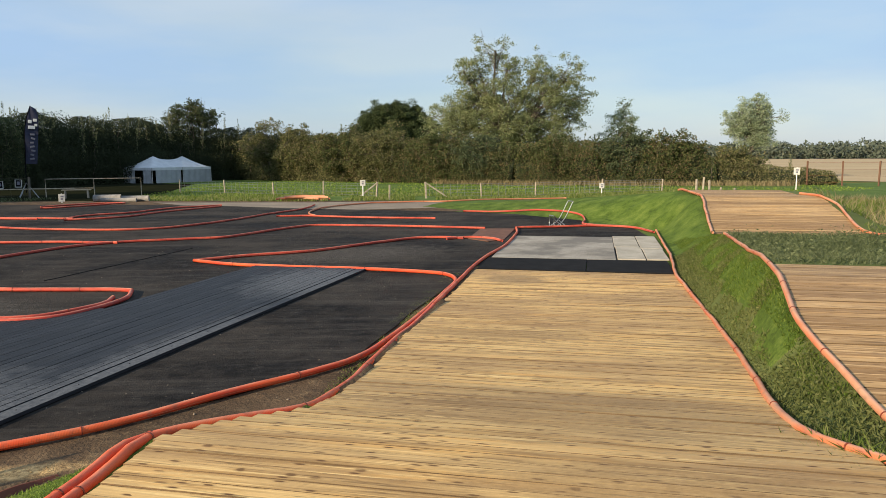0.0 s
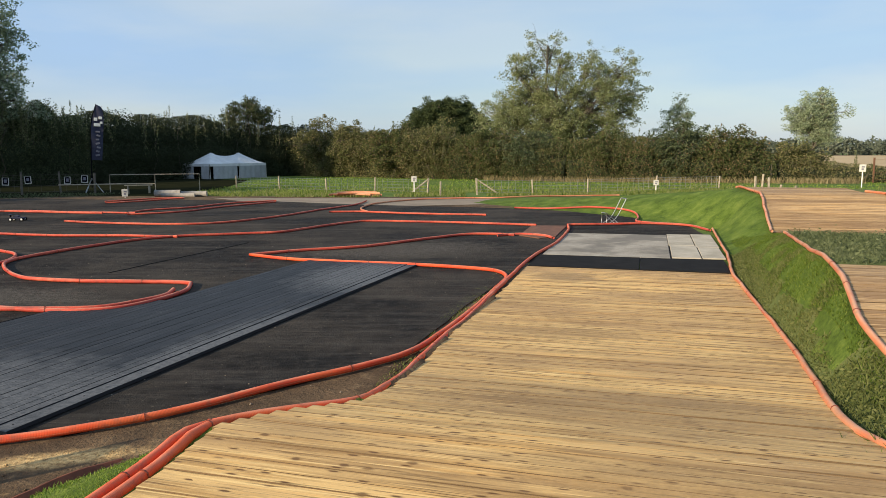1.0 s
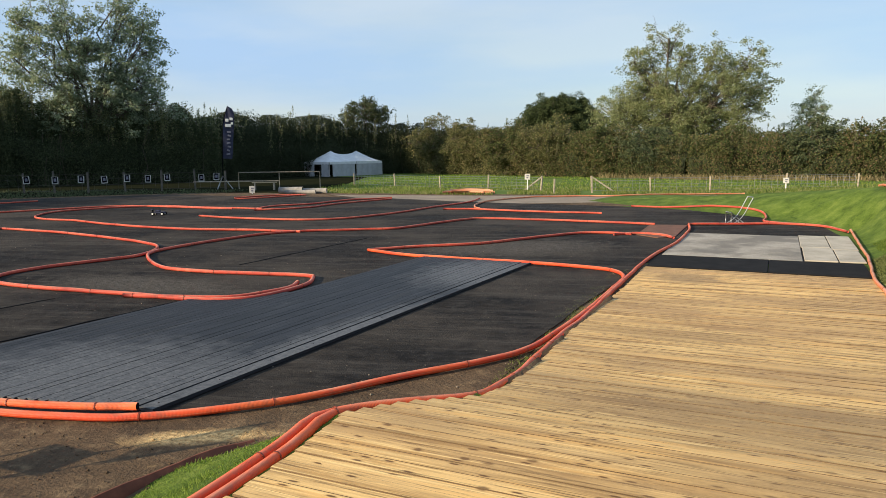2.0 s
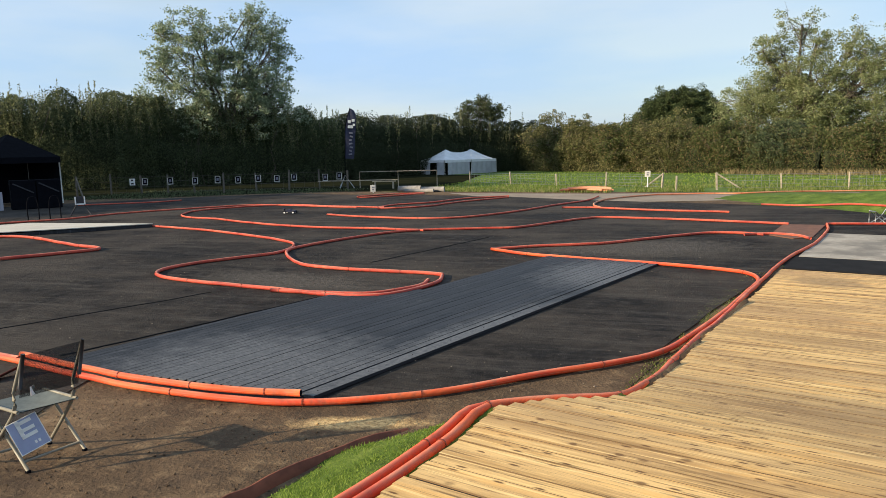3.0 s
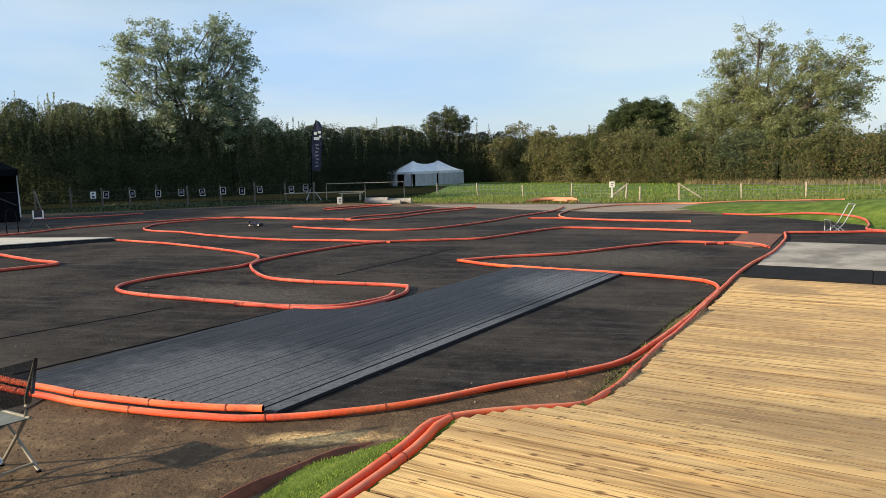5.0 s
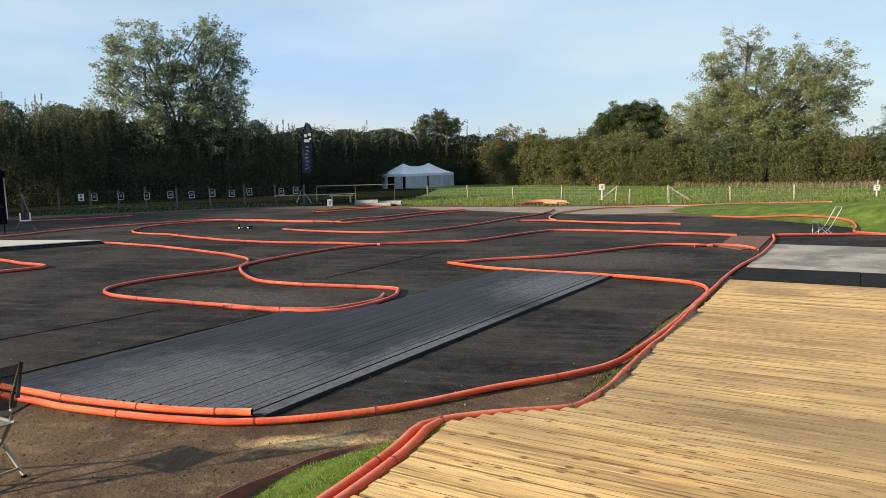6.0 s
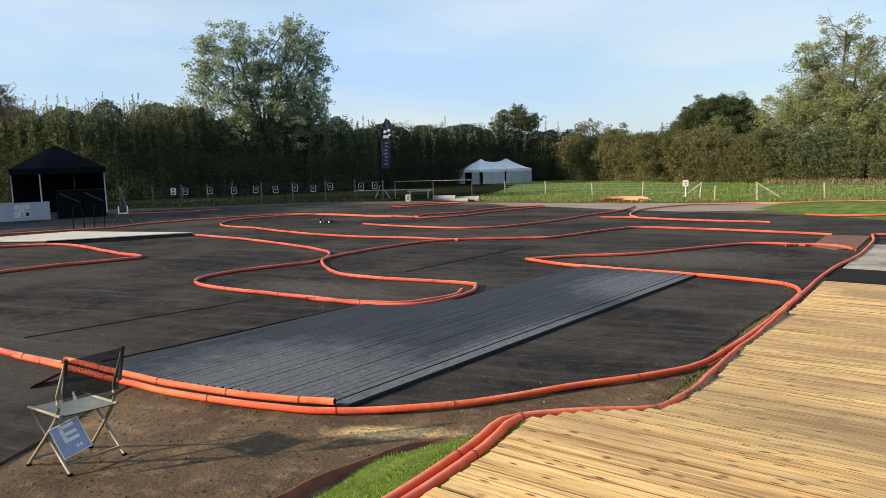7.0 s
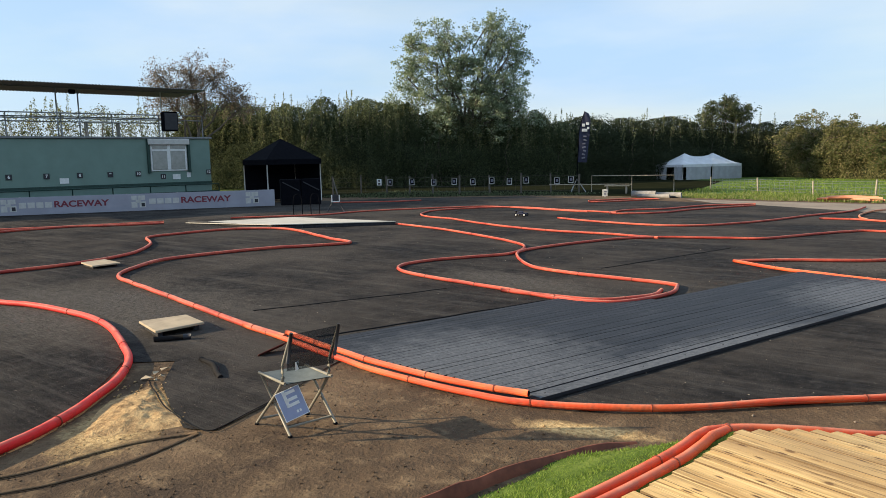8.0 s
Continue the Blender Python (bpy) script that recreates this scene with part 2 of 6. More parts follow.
M_PALESLAB = groundlike("pale_boarding", [(0.3, (0.36, 0.33, 0.28)), (0.5, (0.48, 0.45, 0.39)), (0.7, (0.58, 0.55, 0.48))], 1.2, 30, 0.3)
M_RUST = plain("rusty_sheet", (0.17, 0.055, 0.03), 0.8, vary=0.5)
M_GRASS = groundlike("meadow", [(0.3, (0.06, 0.10, 0.018)), (0.5, (0.10, 0.155, 0.03)), (0.7, (0.17, 0.205, 0.06))], 0.6, 9, 0.8, dist=0.05)
M_TURF = groundlike("bright_turf", [(0.38, (0.048, 0.078, 0.012)), (0.5, (0.095, 0.148, 0.021)), (0.62, (0.165, 0.215, 0.042))], 2.2, 26, 1.0, dist=0.03)
M_WEEDS = groundlike("weedy_soil", [(0.3, (0.075, 0.095, 0.026)), (0.5, (0.12, 0.145, 0.042)), (0.7, (0.17, 0.16, 0.07))], 2.5, 30, 0.9)
M_DIRT = soil()


def toned_patches(m, spots, pale, amount=0.92):
    """Ragged patches of other tones, dusty yellow on the soil: (x, y, half length, half width, turn)."""
    t = m.node_tree
    b = next(k for k in t.nodes if k.type == 'BSDF_PRINCIPLED')
    c = b.inputs["Base Color"].links[0].from_socket
    v = coords(t, (1, 1, 1), "Position")
    rag = noisy(t, v, 5, 6, 0.7)
    for x, y, long, wide, turn in spots:
        mp = t.nodes.new("ShaderNodeMapping")
        mp.vector_type = 'TEXTURE'
        mp.inputs["Location"].default_value = (x, y, 0)
        mp.inputs["Rotation"].default_value = (0, 0, turn)
        mp.inputs["Scale"].default_value = (long, wide, 1e3)
        t.links.new(v, mp.inputs["Vector"])
        ball = t.nodes.new("ShaderNodeTexGradient")
        ball.gradient_type = 'SPHERICAL'
        t.links.new(mp.outputs["Vector"], ball.inputs["Vector"])
        both = mix(t, 0.5, ball.outputs["Fac"], rag)
        c = mix(t, ramp(t, both, [(0.32, (0, 0, 0)), (0.56, (amount, amount, amount))]), c, ramp(t, noisy(t, v, 22, 5, 0.75), pale))
    t.links.new(c, b.inputs["Base Color"])


toned_patches(M_DIRT, [(-5.5, 2.55, 1.0, .5, -.9), (-2.45, 4.42, .7, .18, .3)],
             [(0.34, (0.20, 0.125, 0.06)), (0.46, (0.47, 0.31, 0.14)), (0.62, (0.72, 0.50, 0.24))])
toned_patches(M_TAR, [(-10.5, 4.6, 4.2, 2.6, .2), (-6.2, 9.6, 2.3, .9, -.2), (-1.2, 14.2, 3.0, 1.6, .3)],
             [(0.34, (0.044, 0.039, 0.034)), (0.48, (0.087, 0.077, 0.067)), (0.66, (0.125, 0.112, 0.098))])
# darker brown patches across the ramp's boards
toned_patches(M_PINE, [(1.45, 4.3, 1.9, .8, -.26), (1.3, 3.0, 1.7, .5, -.26), (1.0, 7.2, 1.3, .5, -.26)],
             [(0.34, (0.20, 0.115, 0.048)), (0.48, (0.30, 0.18, 0.075)), (0.66, (0.42, 0.26, 0.115))], 0.5)
toned_patches(M_PINE, [(1.75, 10.9, .75, .55, -.26)],
             [(0.34, (0.09, 0.065, 0.042)), (0.48, (0.15, 0.105, 0.065)), (0.66, (0.26, 0.17, 0.09))], 0.6)
toned_patches(M_BLACKWOOD, [(-3.9, 5.2, 1.9, 2.1, 1.25), (-2.3, 6.8, 3.0, .6, 1.25), (-1.3, 11.0, 1.9, 1.4, 1.25)],
             [(0.34, (0.055, 0.057, 0.063)), (0.48, (0.095, 0.097, 0.102)), (0.66, (0.15, 0.15, 0.152))])
M_SAND = groundlike("bare_sand", [(0.34, (0.14, 0.085, 0.042)), (0.45, (0.38, 0.24, 0.115)), (0.58, (0.58, 0.39, 0.19)), (0.7, (0.66, 0.48, 0.26))], 7, 24, 1.0, dist=0.03)
M_GRAVEL = groundlike("pale_gravel", [(0.3, (0.16, 0.13, 0.10)), (0.5, (0.27, 0.22, 0.17)), (0.7, (0.36, 0.30, 0.23))], 0.8, 30, 0.6)
M_SLAB = groundlike("concrete_slab", [(0.36, (0.22, 0.195, 0.16)), (0.5, (0.34, 0.305, 0.255)), (0.64, (0.46, 0.415, 0.35))], 1.8, 50, 0.3, stain=(0.17, 0.155, 0.135))
M_PALEFLAG = groundlike("pale_flagstone", [(0.36, (0.30, 0.27, 0.215)), (0.5, (0.43, 0.385, 0.31)), (0.64, (0.54, 0.48, 0.39))], 2.2, 50, 0.3)
M_STUBBLE = groundlike("stubble_field", [(0.3, (0.36, 0.26, 0.14)), (0.5, (0.47, 0.35, 0.20)), (0.7, (0.55, 0.42, 0.25))], 0.05, 2.0, 0.4)
M_PLOUGH = groundlike("ploughed_soil", [(0.3, (0.11, 0.08, 0.06)), (0.7, (0.17, 0.125, 0.09))], 0.05, 1.0, 0.4)
M_BARK = plain("bark", (0.14, 0.115, 0.09), 0.9, vary=0.4, scale=3)
M_WHITE = plain("white_paint", (0.72, 0.72, 0.70), 0.5, vary=0.12)
M_CANVAS = plain("white_canvas", (0.70, 0.71, 0.73), 0.75, vary=0.12, scale=2)
# the tent walls' shade, put into a darker copy of the white canvas
M_SHADEDCANVAS = plain("shaded_canvas", (0.40, 0.41, 0.43), 0.8, vary=0.15, scale=2)
M_BLACK = plain("black_cloth", (0.005, 0.0055, 0.008), 0.95, vary=0.3, spec=0.05)
M_GREEN = plain("green_cladding", (0.155, 0.235, 0.20), 0.5, vary=0.1, scale=1.5)
M_DARKGREEN = plain("dark_green_trim", (0.02, 0.05, 0.04), 0.5)
M_STEEL = plain("galvanised_steel", (0.32, 0.33, 0.34), 0.4, 0.8, 0.2)
M_TAUPE = plain("taupe_tube", (0.23, 0.215, 0.175), 0.5, 0.1, 0.15, 8)
M_SEAT = plain("grey_green_fabric", (0.13, 0.145, 0.135), 0.85, vary=0.2, scale=20)
M_BANNER = plain("silver_banner", (0.31, 0.31, 0.36), 0.55, vary=0.12, scale=1.5)
M_RED = plain("dark_red_print", (0.19, 0.032, 0.05), 0.5)
M_SHEET = plain("corrugated_sheet", (0.20, 0.21, 0.215), 0.5, 0.4)
M_BLUE = plain("blue_print", (0.29, 0.33, 0.48), 0.5, vary=0.15)
M_GREYPRINT = plain("dark_print", (0.03, 0.03, 0.035), 0.5)

M_MAT = plain("black_rubber", (0.016, 0.015, 0.015), 0.9, vary=0.4, scale=4, spec=0.1)
M_BROWN = plain("brown_plywood", (0.17, 0.075, 0.04), 0.7, vary=0.35)
M_PALEBOARD = plain("pale_board", (0.42, 0.33, 0.22), 0.75, vary=0.2)
M_STAKE = plain("rust_brown_stake", (0.15, 0.075, 0.045), 0.8, vary=0.3)
M_NAVY = plain("navy_cloth", (0.030, 0.034, 0.066), 0.75, vary=0.3)
M_DIMWHITE = plain("off_white", (0.50, 0.49, 0.46), 0.6, vary=0.15)
M_DIMPRINT = plain("faded_print", (0.16, 0.16, 0.20), 0.7)
M_BLACKPAINT = plain("black_paint", (0.014, 0.016, 0.016), 0.6)
# the grey base colour stands in for sky reflected in the panes
M_GLASS = plain("window_glass", (0.27, 0.28, 0.26), 0.08, vary=0.2, spec=0.6)
BLD_D = (0.20, 0.98)

# ---- helpers ----
def mesh(name, verts, faces, mats, smooth=False, uv=None, index=None):
    me = bpy.data.meshes.new(name)
    me.from_pydata([tuple(v) for v in verts], [], [tuple(f) for f in faces])
    for m in (mats if isinstance(mats, (list, tuple)) else [mats]):
        me.materials.append(m)
    if smooth:
        me.polygons.foreach_set("use_smooth", [True] * len(me.polygons))
    if uv is not None:
        lay = me.uv_layers.new(name="UVMap")
        vi = np.empty(len(me.loops), dtype=np.int32)
        me.loops.foreach_get("vertex_index", vi)
        lay.data.foreach_set("uv", np.asarray(uv, dtype=np.float32)[vi].ravel())
    if index is not None:
        me.polygons.foreach_set("material_index", index)
    me.update()
    return me


def quick(name, v, f, mat, smooth=False):
    """A mesh from numpy arrays of vertices and equal-sized faces."""
    v, f = np.asarray(v, dtype=np.float32), np.asarray(f, dtype=np.int32)
    k = f.shape[1]
    me = bpy.data.meshes.new(name)
    me.vertices.add(len(v))
    me.vertices.foreach_set("co", v.ravel())
    me.loops.add(f.size)
    me.loops.foreach_set("vertex_index", f.ravel())
    me.polygons.add(len(f))
    me.polygons.foreach_set("loop_start", np.arange(0, f.size, k, dtype=np.int32))
    me.polygons.foreach_set("loop_total", np.full(len(f), k, dtype=np.int32))
    me.update(calc_edges=True)
    me.materials.append(mat)
    if smooth:
        me.polygons.foreach_set("use_smooth", [True] * len(f))
    return me


def part(name, bm, material, parent, label=""):
    """Link a bmesh or mesh as one mesh object under a thing or a part."""
    if isinstance(bm, bmesh.types.BMesh):
        me = bpy.data.meshes.new(name)
        bm.to_mesh(me)
        bm.free()
        me.materials.append(material)
    else:
        me = bm
    ob = new(name, me)
    if parent is not None:
        ob.parent = parent
    return tagged(ob, label)


def empty(name, m, label, category, group="", kind=""):
    ob = new(name)
    ob.matrix_world = m
    return tagged(ob, label, category, group, kind)


def box(bm, sx, sy, sz, at=(0, 0, 0), turn=None, bevel=0.006):
    r = bmesh.ops.create_cube(bm, size=1.0)
    vs = r["verts"]
    bmesh.ops.scale(bm, vec=(sx, sy, sz), verts=vs)
    if bevel:
        es = list({e for v in vs for e in v.link_edges})
        r = bmesh.ops.bevel(bm, geom=es, offset=min(bevel, sx / 3, sy / 3, sz / 3), segments=1, affect='EDGES')
        vs = list({v for f in r["faces"] for v in f.verts} | {v for v in vs if v.is_valid})
    m = Matrix.Translation(at) @ (turn if turn else Matrix())
    bmesh.ops.transform(bm, matrix=m, verts=vs)
    return bm


def boxed(*args, **kw):
    return box(bmesh.new(), *args, **kw)


def smooth_path(pts, step=0.12):
    """Catmull-Rom through the points, in even steps."""
    p = [Vector(q) for q in pts]
    p = [p[0] * 2 - p[1]] + p + [p[-1] * 2 - p[-2]]
    out = []
    for i in range(1, len(p) - 2):
        n = max(2, int((p[i + 1] - p[i]).length / step))
        for k in range(n):
            t = k / n
            a, b, c, d = p[i - 1], p[i], p[i + 1], p[i + 2]
            out.append(0.5 * (2 * b + (c - a) * t + (2 * a - 5 * b + 4 * c - d) * t * t + (3 * b - a - 3 * c + d) * t ** 3))
    out.append(p[-2])
    return out


def tube(path, r, sides=8, r_end=None, cap=True):
    """Verts, faces and uv of a round tube along a path."""
    v, f, uv = [], [], []
    run = 0.0
    for i, p in enumerate(path):
        a, b = path[max(0, i - 1)], path[min(len(path) - 1, i + 1)]
        d = (b - a).normalized() if (b - a).length > 1e-6 else Vector((0, 0, 1))
        x = d.cross(Vector((0, 0, 1)))
        x = x.normalized() if x.length > 1e-3 else Vector((1, 0, 0))
        y = x.cross(d)
        if i:
            run += (p - path[i - 1]).length
        rr = r if r_end is None else r + (r_end - r) * i / (len(path) - 1)
        for k in range(sides):
            a = 2 * math.pi * k / sides
            v.append(p + x * (rr * math.cos(a)) + y * (rr * math.sin(a)))
            uv.append((run, k / sides))
    for i in range(len(path) - 1):
        for k in range(sides):
            k2 = (k + 1) % sides
            f.append((i * sides + k, i * sides + k2, (i + 1) * sides + k2, (i + 1) * sides + k))
    if cap:
        f.append(tuple(range(sides)))
        f.append(tuple(range((len(path) - 1) * sides, len(path) * sides))[::-1])
    return v, f, uv


def rod(name, a, b, r, mat, parent, label="", sides=8, bend=None):
    pts = [Vector(a)] + ([Vector(q) for q in bend] if bend else []) + [Vector(b)]
    if bend:
        pts = smooth_path(pts, 0.04)
    v, f, uv = tube(pts, r, sides)
    return part(name, mesh(name, v, f, mat, True), None, parent, label)


# ---- the lie of the land ----
def curve(pairs):
    xs, ys = zip(*pairs)
    return lambda s: float(np.interp(s, xs, ys))


deck_z = curve([(-3, .48), (3.3, .48), (3.7, .455), (5.2, .26), (7.5, .10), (10, .03), (12, .03), (60, 0)])
deck_left = curve([(-3, -2.0), (2.7, -2.05), (3.42, -2.16), (3.82, -1.88), (4.18, -1.62), (4.52, -1.6), (5.5, -1.68), (7, -1.81), (9.66, -1.87), (11.9, -1.9)])
deck_right = curve([(-3, 2.2), (3.3, 1.75), (3.9, 1.38), (4.44, 1.16), (5.35, 1.19), (7, 1.31), (9.25, 1.32), (11.84, 1.27), (14, 1.41), (16, 1.44), (18.7, 1.51), (20.1, .73), (21.3, -.27), (24.7, -4.3), (27, -7)])
ridge_n = curve([(-3, 2.6), (3.2, 2.2), (4.2, 1.80), (4.69, 1.73), (5.5, 1.63), (6.36, 1.61), (7.5, 1.76), (8.84, 1.88), (13.66, 2.28), (15.64, 2.37), (18.72, 2.56), (21.4, 2.31), (24.7, .86), (26, -1), (27, -3)])
ridge_z = curve([(-3, .30), (3.5, .30), (4.69, .35), (5.5, .48), (6.36, .60), (7.5, .74), (8.84, .75), (10, .66), (13.66, .5), (15.64, .3), (18.72, .9), (21, .95), (24.7, .6), (27, .25), (32, 0), (90, 0)])


bank_fall = curve([(3.2, .40), (3.9, .8), (4.4, .85)])


def sn(x, y):
    return x * AXIS_U.x + y * AXIS_U.y, x * AXIS_N.x + y * AXIS_N.y


def xy(s, n):
    return AXIS_U.x * s + AXIS_N.x * n, AXIS_U.y * s + AXIS_N.y * n


def ease(t):
    t = min(1.0, max(0.0, t))
    return t * t * (3 - 2 * t)


def land(s, n):
    """Height of the ground at s along and n across the ramp."""
    if s > 34 or s < -30:
        return 0.0
    a, b, za, zb = deck_right(s), ridge_n(s), deck_z(s), ridge_z(s)
    if s < 12.2 and n < a:
        left = deck_left(s)
        if n < left:
            return max(0.0, za - 0.06 - (left - n - 0.12) * bank_fall(s)) if s > -4 else 0.0
        return za - 0.10
    if n < a:
        return 0.0
    if n < b:
        lo = za - 0.03 if s < 12.2 else 0.0
        return lo + (zb - 0.03 - lo) * ease((n - a) / (b - a))
    z = zb - 0.03
    if s > 14:
        z = 0.25 + (z - 0.25) * (1 - ease((n - 5.3) / 1.4)) if z > 0.25 else z
    fade = 1 - ease((n - 8) / 7)
    return z * fade * (1.0 if s > -4 else ease((s + 30) / 26))


def land_xy(x, y):
    return land(*sn(x, y))


def spread(lo, hi, step, far, grow=1.35):
    out = list(np.arange(lo, hi + 1e-6, step))
    d = step
    while out[-1] < far:
        d *= grow
        out.append(out[-1] + d)
    d, x, pre = step, lo, []
    while x > -far:
        d *= grow
        x -= d
        pre.append(x)
    return pre[::-1] + out


def build_ground():
    ss, ns = spread(-3, 27, 0.11, 1600), spread(-5, 7, 0.085, 1600)
    v, f, idx = [], [], []
    for s in ss:
        for n in ns:
            x, y = xy(s, n)
            z = land(s, n)
            if z > 0.02 and not (s < 12.2 and deck_left(s) < n < deck_right(s)):
                z += 0.02 * noise.noise((x * 1.7, y * 1.7, 3)) + 0.012 * noise.noise((x * 6, y * 6, 1))
            v.append((x, y, z))
    w = len(ns)
    for i in range(len(ss) - 1):
        for j in range(w - 1):
            f.append((i * w + j, (i + 1) * w + j, (i + 1) * w + j + 1, i * w + j + 1))
            s, n = (ss[i] + ss[i + 1]) / 2, (ns[j] + ns[j + 1]) / 2
            k = 0
            if -4 < s < 12.2 and deck_left(s) <= n < deck_right(s):
                k = 3
            elif -4 < s < 28:
                a, b = deck_right(s), ridge_n(s)
                wob = 0.12 * noise.noise((s * 1.3, n * 1.3, 7)) + 0.10 * noise.noise((s * 5, n * 5, 3))
                if s < 12.2 and n < deck_left(s):
                    k = 1 if n > deck_left(s) - min(1.17, .1 + .75 * (4.6 - s)) + .3 * wob else 3
                elif a <= n < b + 0.1:
                    q = (n - a) / max(0.01, b - a)
                    if s < 5.9 + wob * 3:
                        k = 2
                    elif s < 14:
                        k = 1 if q > 0.42 + wob else 2
                    else:
                        k = 1
                elif n >= b:
                    k = 2
            idx.append(k)
    g = new("ground", mesh("ground", v, f, [M_GRASS, M_TURF, M_WEEDS, M_DIRT], True, index=idx))
    return tagged(g, "grassy ground with a turfed bank and bare patches", "ground", kind="structure")


build_ground()


def sheet(name, outline, z, mat, label, category, kind="structure", thick=0.0):
    bm = bmesh.new()
    face = bm.faces.new([bm.verts.new((x, y, z)) for x, y in outline])
    if face.normal.z < 0:
        face.normal_flip()
    if thick:
        r = bmesh.ops.extrude_face_region(bm, geom=[face])
        bmesh.ops.translate(bm, vec=(0, 0, thick), verts=[q for q in r["geom"] if isinstance(q, bmesh.types.BMVert)])
    bmesh.ops.triangulate(bm, faces=bm.faces[:])
    bmesh.ops.recalc_face_normals(bm, faces=bm.faces[:])
    if not thick:
        for q in bm.faces:
            if q.normal.z < 0:
                q.normal_flip()
    return tagged(part(name, bm, mat, None), label, category, kind=kind)


def wavy(pts, amount, seed=0, step=0.3):
    """A closed outline with small uneven waves."""
    ring = [Vector((*p, 0)) for p in pts]
    out = []
    for i, p in enumerate(ring):
        q = ring[(i + 1) % len(ring)]
        n = max(1, int((q - p).length / step))
        for k in range(n):
            c = p.lerp(q, k / n)
            c = c + Vector((noise.noise((c.x * 1.3, c.y * 1.3, seed)), noise.noise((c.x * 1.3, c.y * 1.3, seed + 9)), 0)) * amount
            out.append((c.x, c.y))
    return out


sheet("bare_soil", wavy([(-0.35, 6.9), (-0.75, 4.6), (-1.35, 3.9), (-1.45, 1), (-1.8, -8), (-40, -8), (-42, 12), (-34, 26), (-27, 32), (-19, 34), (-9, 33), (0, 31.6), (7, 31.2), (8, 29), (2, 25.2), (-3, 22), (-8, 10)], 0.08, 2, 1.0), 0.006, M_DIRT, "dry trampled brown soil with fine cracks", "soil")
sheet("gravel_path", wavy([(-11, 31.9), (-4, 31.0), (1, 31.2), (6, 31.0), (7, 29.5), (2, 27.2), (-3, 26), (-8, 28.6)], 0.1, 4, 0.8), 0.010, M_GRAVEL, "pale gravel strip along the track's edge", "path")
sheet("track_tarmac", wavy([(-0.2, 7.6), (-0.45, 6.75), (-1.1, 6.0), (-1.9, 5.3), (-2.6, 4.8), (-3.4, 4.6), (-4.4, 4.6), (-5.3, 4.8), (-5.2, 4.4), (-4.85, 3.5), (-4.72, 2.85), (-4.95, 2.75), (-5.5, 2.95), (-6.1, 3.25), (-6.7, 3.75), (-7.1, 3.4), (-6.2, 2.6), (-5.6, 1.7), (-5.3, -4), (-40, -4), (-37, 10), (-29, 24), (-24.5, 29), (-19.5, 32), (-15, 30.9), (-11.3, 30.4), (-7.4, 29.2), (-3.6, 27), (0.6, 25.4), (2, 24.7), (4.4, 23), (5.3, 21.2), (5, 19.6), (6, 18.4), (5.8, 16.6), (4.7, 12.9), (4.4, 12.5), (1.5, 12.5), (1.1, 11.8), (0.4, 9.6)], 0.05, 1, 0.5), 0.016, M_TAR, "dark worn tarmac of a model-car race track", "track")

# ---- wooden ramps ----
def unit_board():
    bm = boxed(1, 1, 1, bevel=0)
    es = [e for e in bm.edges if abs(e.verts[0].co.x - e.verts[1].co.x) > 0.5]
    me = bpy.data.meshes.new("board")
    r = bmesh.ops.bevel(bm, geom=es, offset=0.02, segments=1, affect='EDGES')
    for face in r["faces"]:
        face.material_index = 1
    for face in bm.faces:
        if abs(face.normal.y) > 0.9:
            face.material_index = 1
    bm.to_mesh(me)
    bm.free()
    return me


def boards(parent, me, s0, s1, left, right, height, pitch, jag, rng, thick=0.03, gap=1.0):
    """Cross boards laid one after another over a curved profile."""
    s = s0
    while s < s1:
        wide = pitch * rng.uniform(0.94, 1.06)
        a = max(left(s), left(s + wide)) - rng.uniform(0, jag)
        b = min(right(s), right(s + wide)) + rng.uniform(0, jag)
        z0, z1 = height(s), height(s + wide)
        tilt = math.atan2(z1 - z0, wide)
        x, y = xy(s + wide / 2, (a + b) / 2)
        ob = new("board", me)
        ob.parent = parent
        ob.matrix_local = Matrix.LocRotScale((x, y, (z0 + z1) / 2 - thick / 2 + rng.uniform(-0.001, 0.003)),
                                             Euler((tilt, rng.uniform(-0.002, 0.002), BOARD_TURN + rng.uniform(-0.004, 0.004))),
                                             (b - a, wide - gap * rng.choice((.0015, .002, .002, .0025, .003, .004, .007)), thick))
        s += wide


def bed(parent, s0, s1, left, right, height, drop=0.004):
    """The dirt that fills the gaps between boards, just under their tops."""
    v, f = [], []
    ss = list(np.arange(s0, s1, 0.2)) + [s1]
    for s in ss:
        for n, d in ((left(s) + .04, drop + .05), (left(s) + .04, drop), (right(s) - .04, drop), (right(s) - .04, drop + .05)):
            v.append((*xy(s, n), height(s) - d))
    for i in range(len(ss) - 1):
        for k in range(3):
            f.append((i * 4 + k, i * 4 + k + 1, i * 4 + k + 5, i * 4 + k + 4))
    part("gap_dirt", mesh("gap_dirt", v, f, M_GAP), None, parent, "dark dirt packed between the boards")


def board_mesh(mat, edge_mat):
    me = unit_board()
    me.materials.append(mat)
    me.materials.append(edge_mat)
    return me


rng = random.Random(5)
ramp_near = empty("wooden_ramp", Matrix(), "pale sawn pine boarded ramp running down to the track", "ramp", kind="structure")
ramp_side = empty("wooden_jump", Matrix(), "weathered pine boarded jump beside the turf bank", "ramp", kind="structure")
ramp_back = empty("wooden_landing", Matrix(), "weathered pine boarded landing slope at the far bank", "ramp", kind="structure")

# ---- dark plank deck on the track ----
plank_deck = empty("plank_deck", Matrix(), "dark stained plank platform lying on the tarmac", "platform", kind="structure")

# ---- orange pipes ----
RING = None


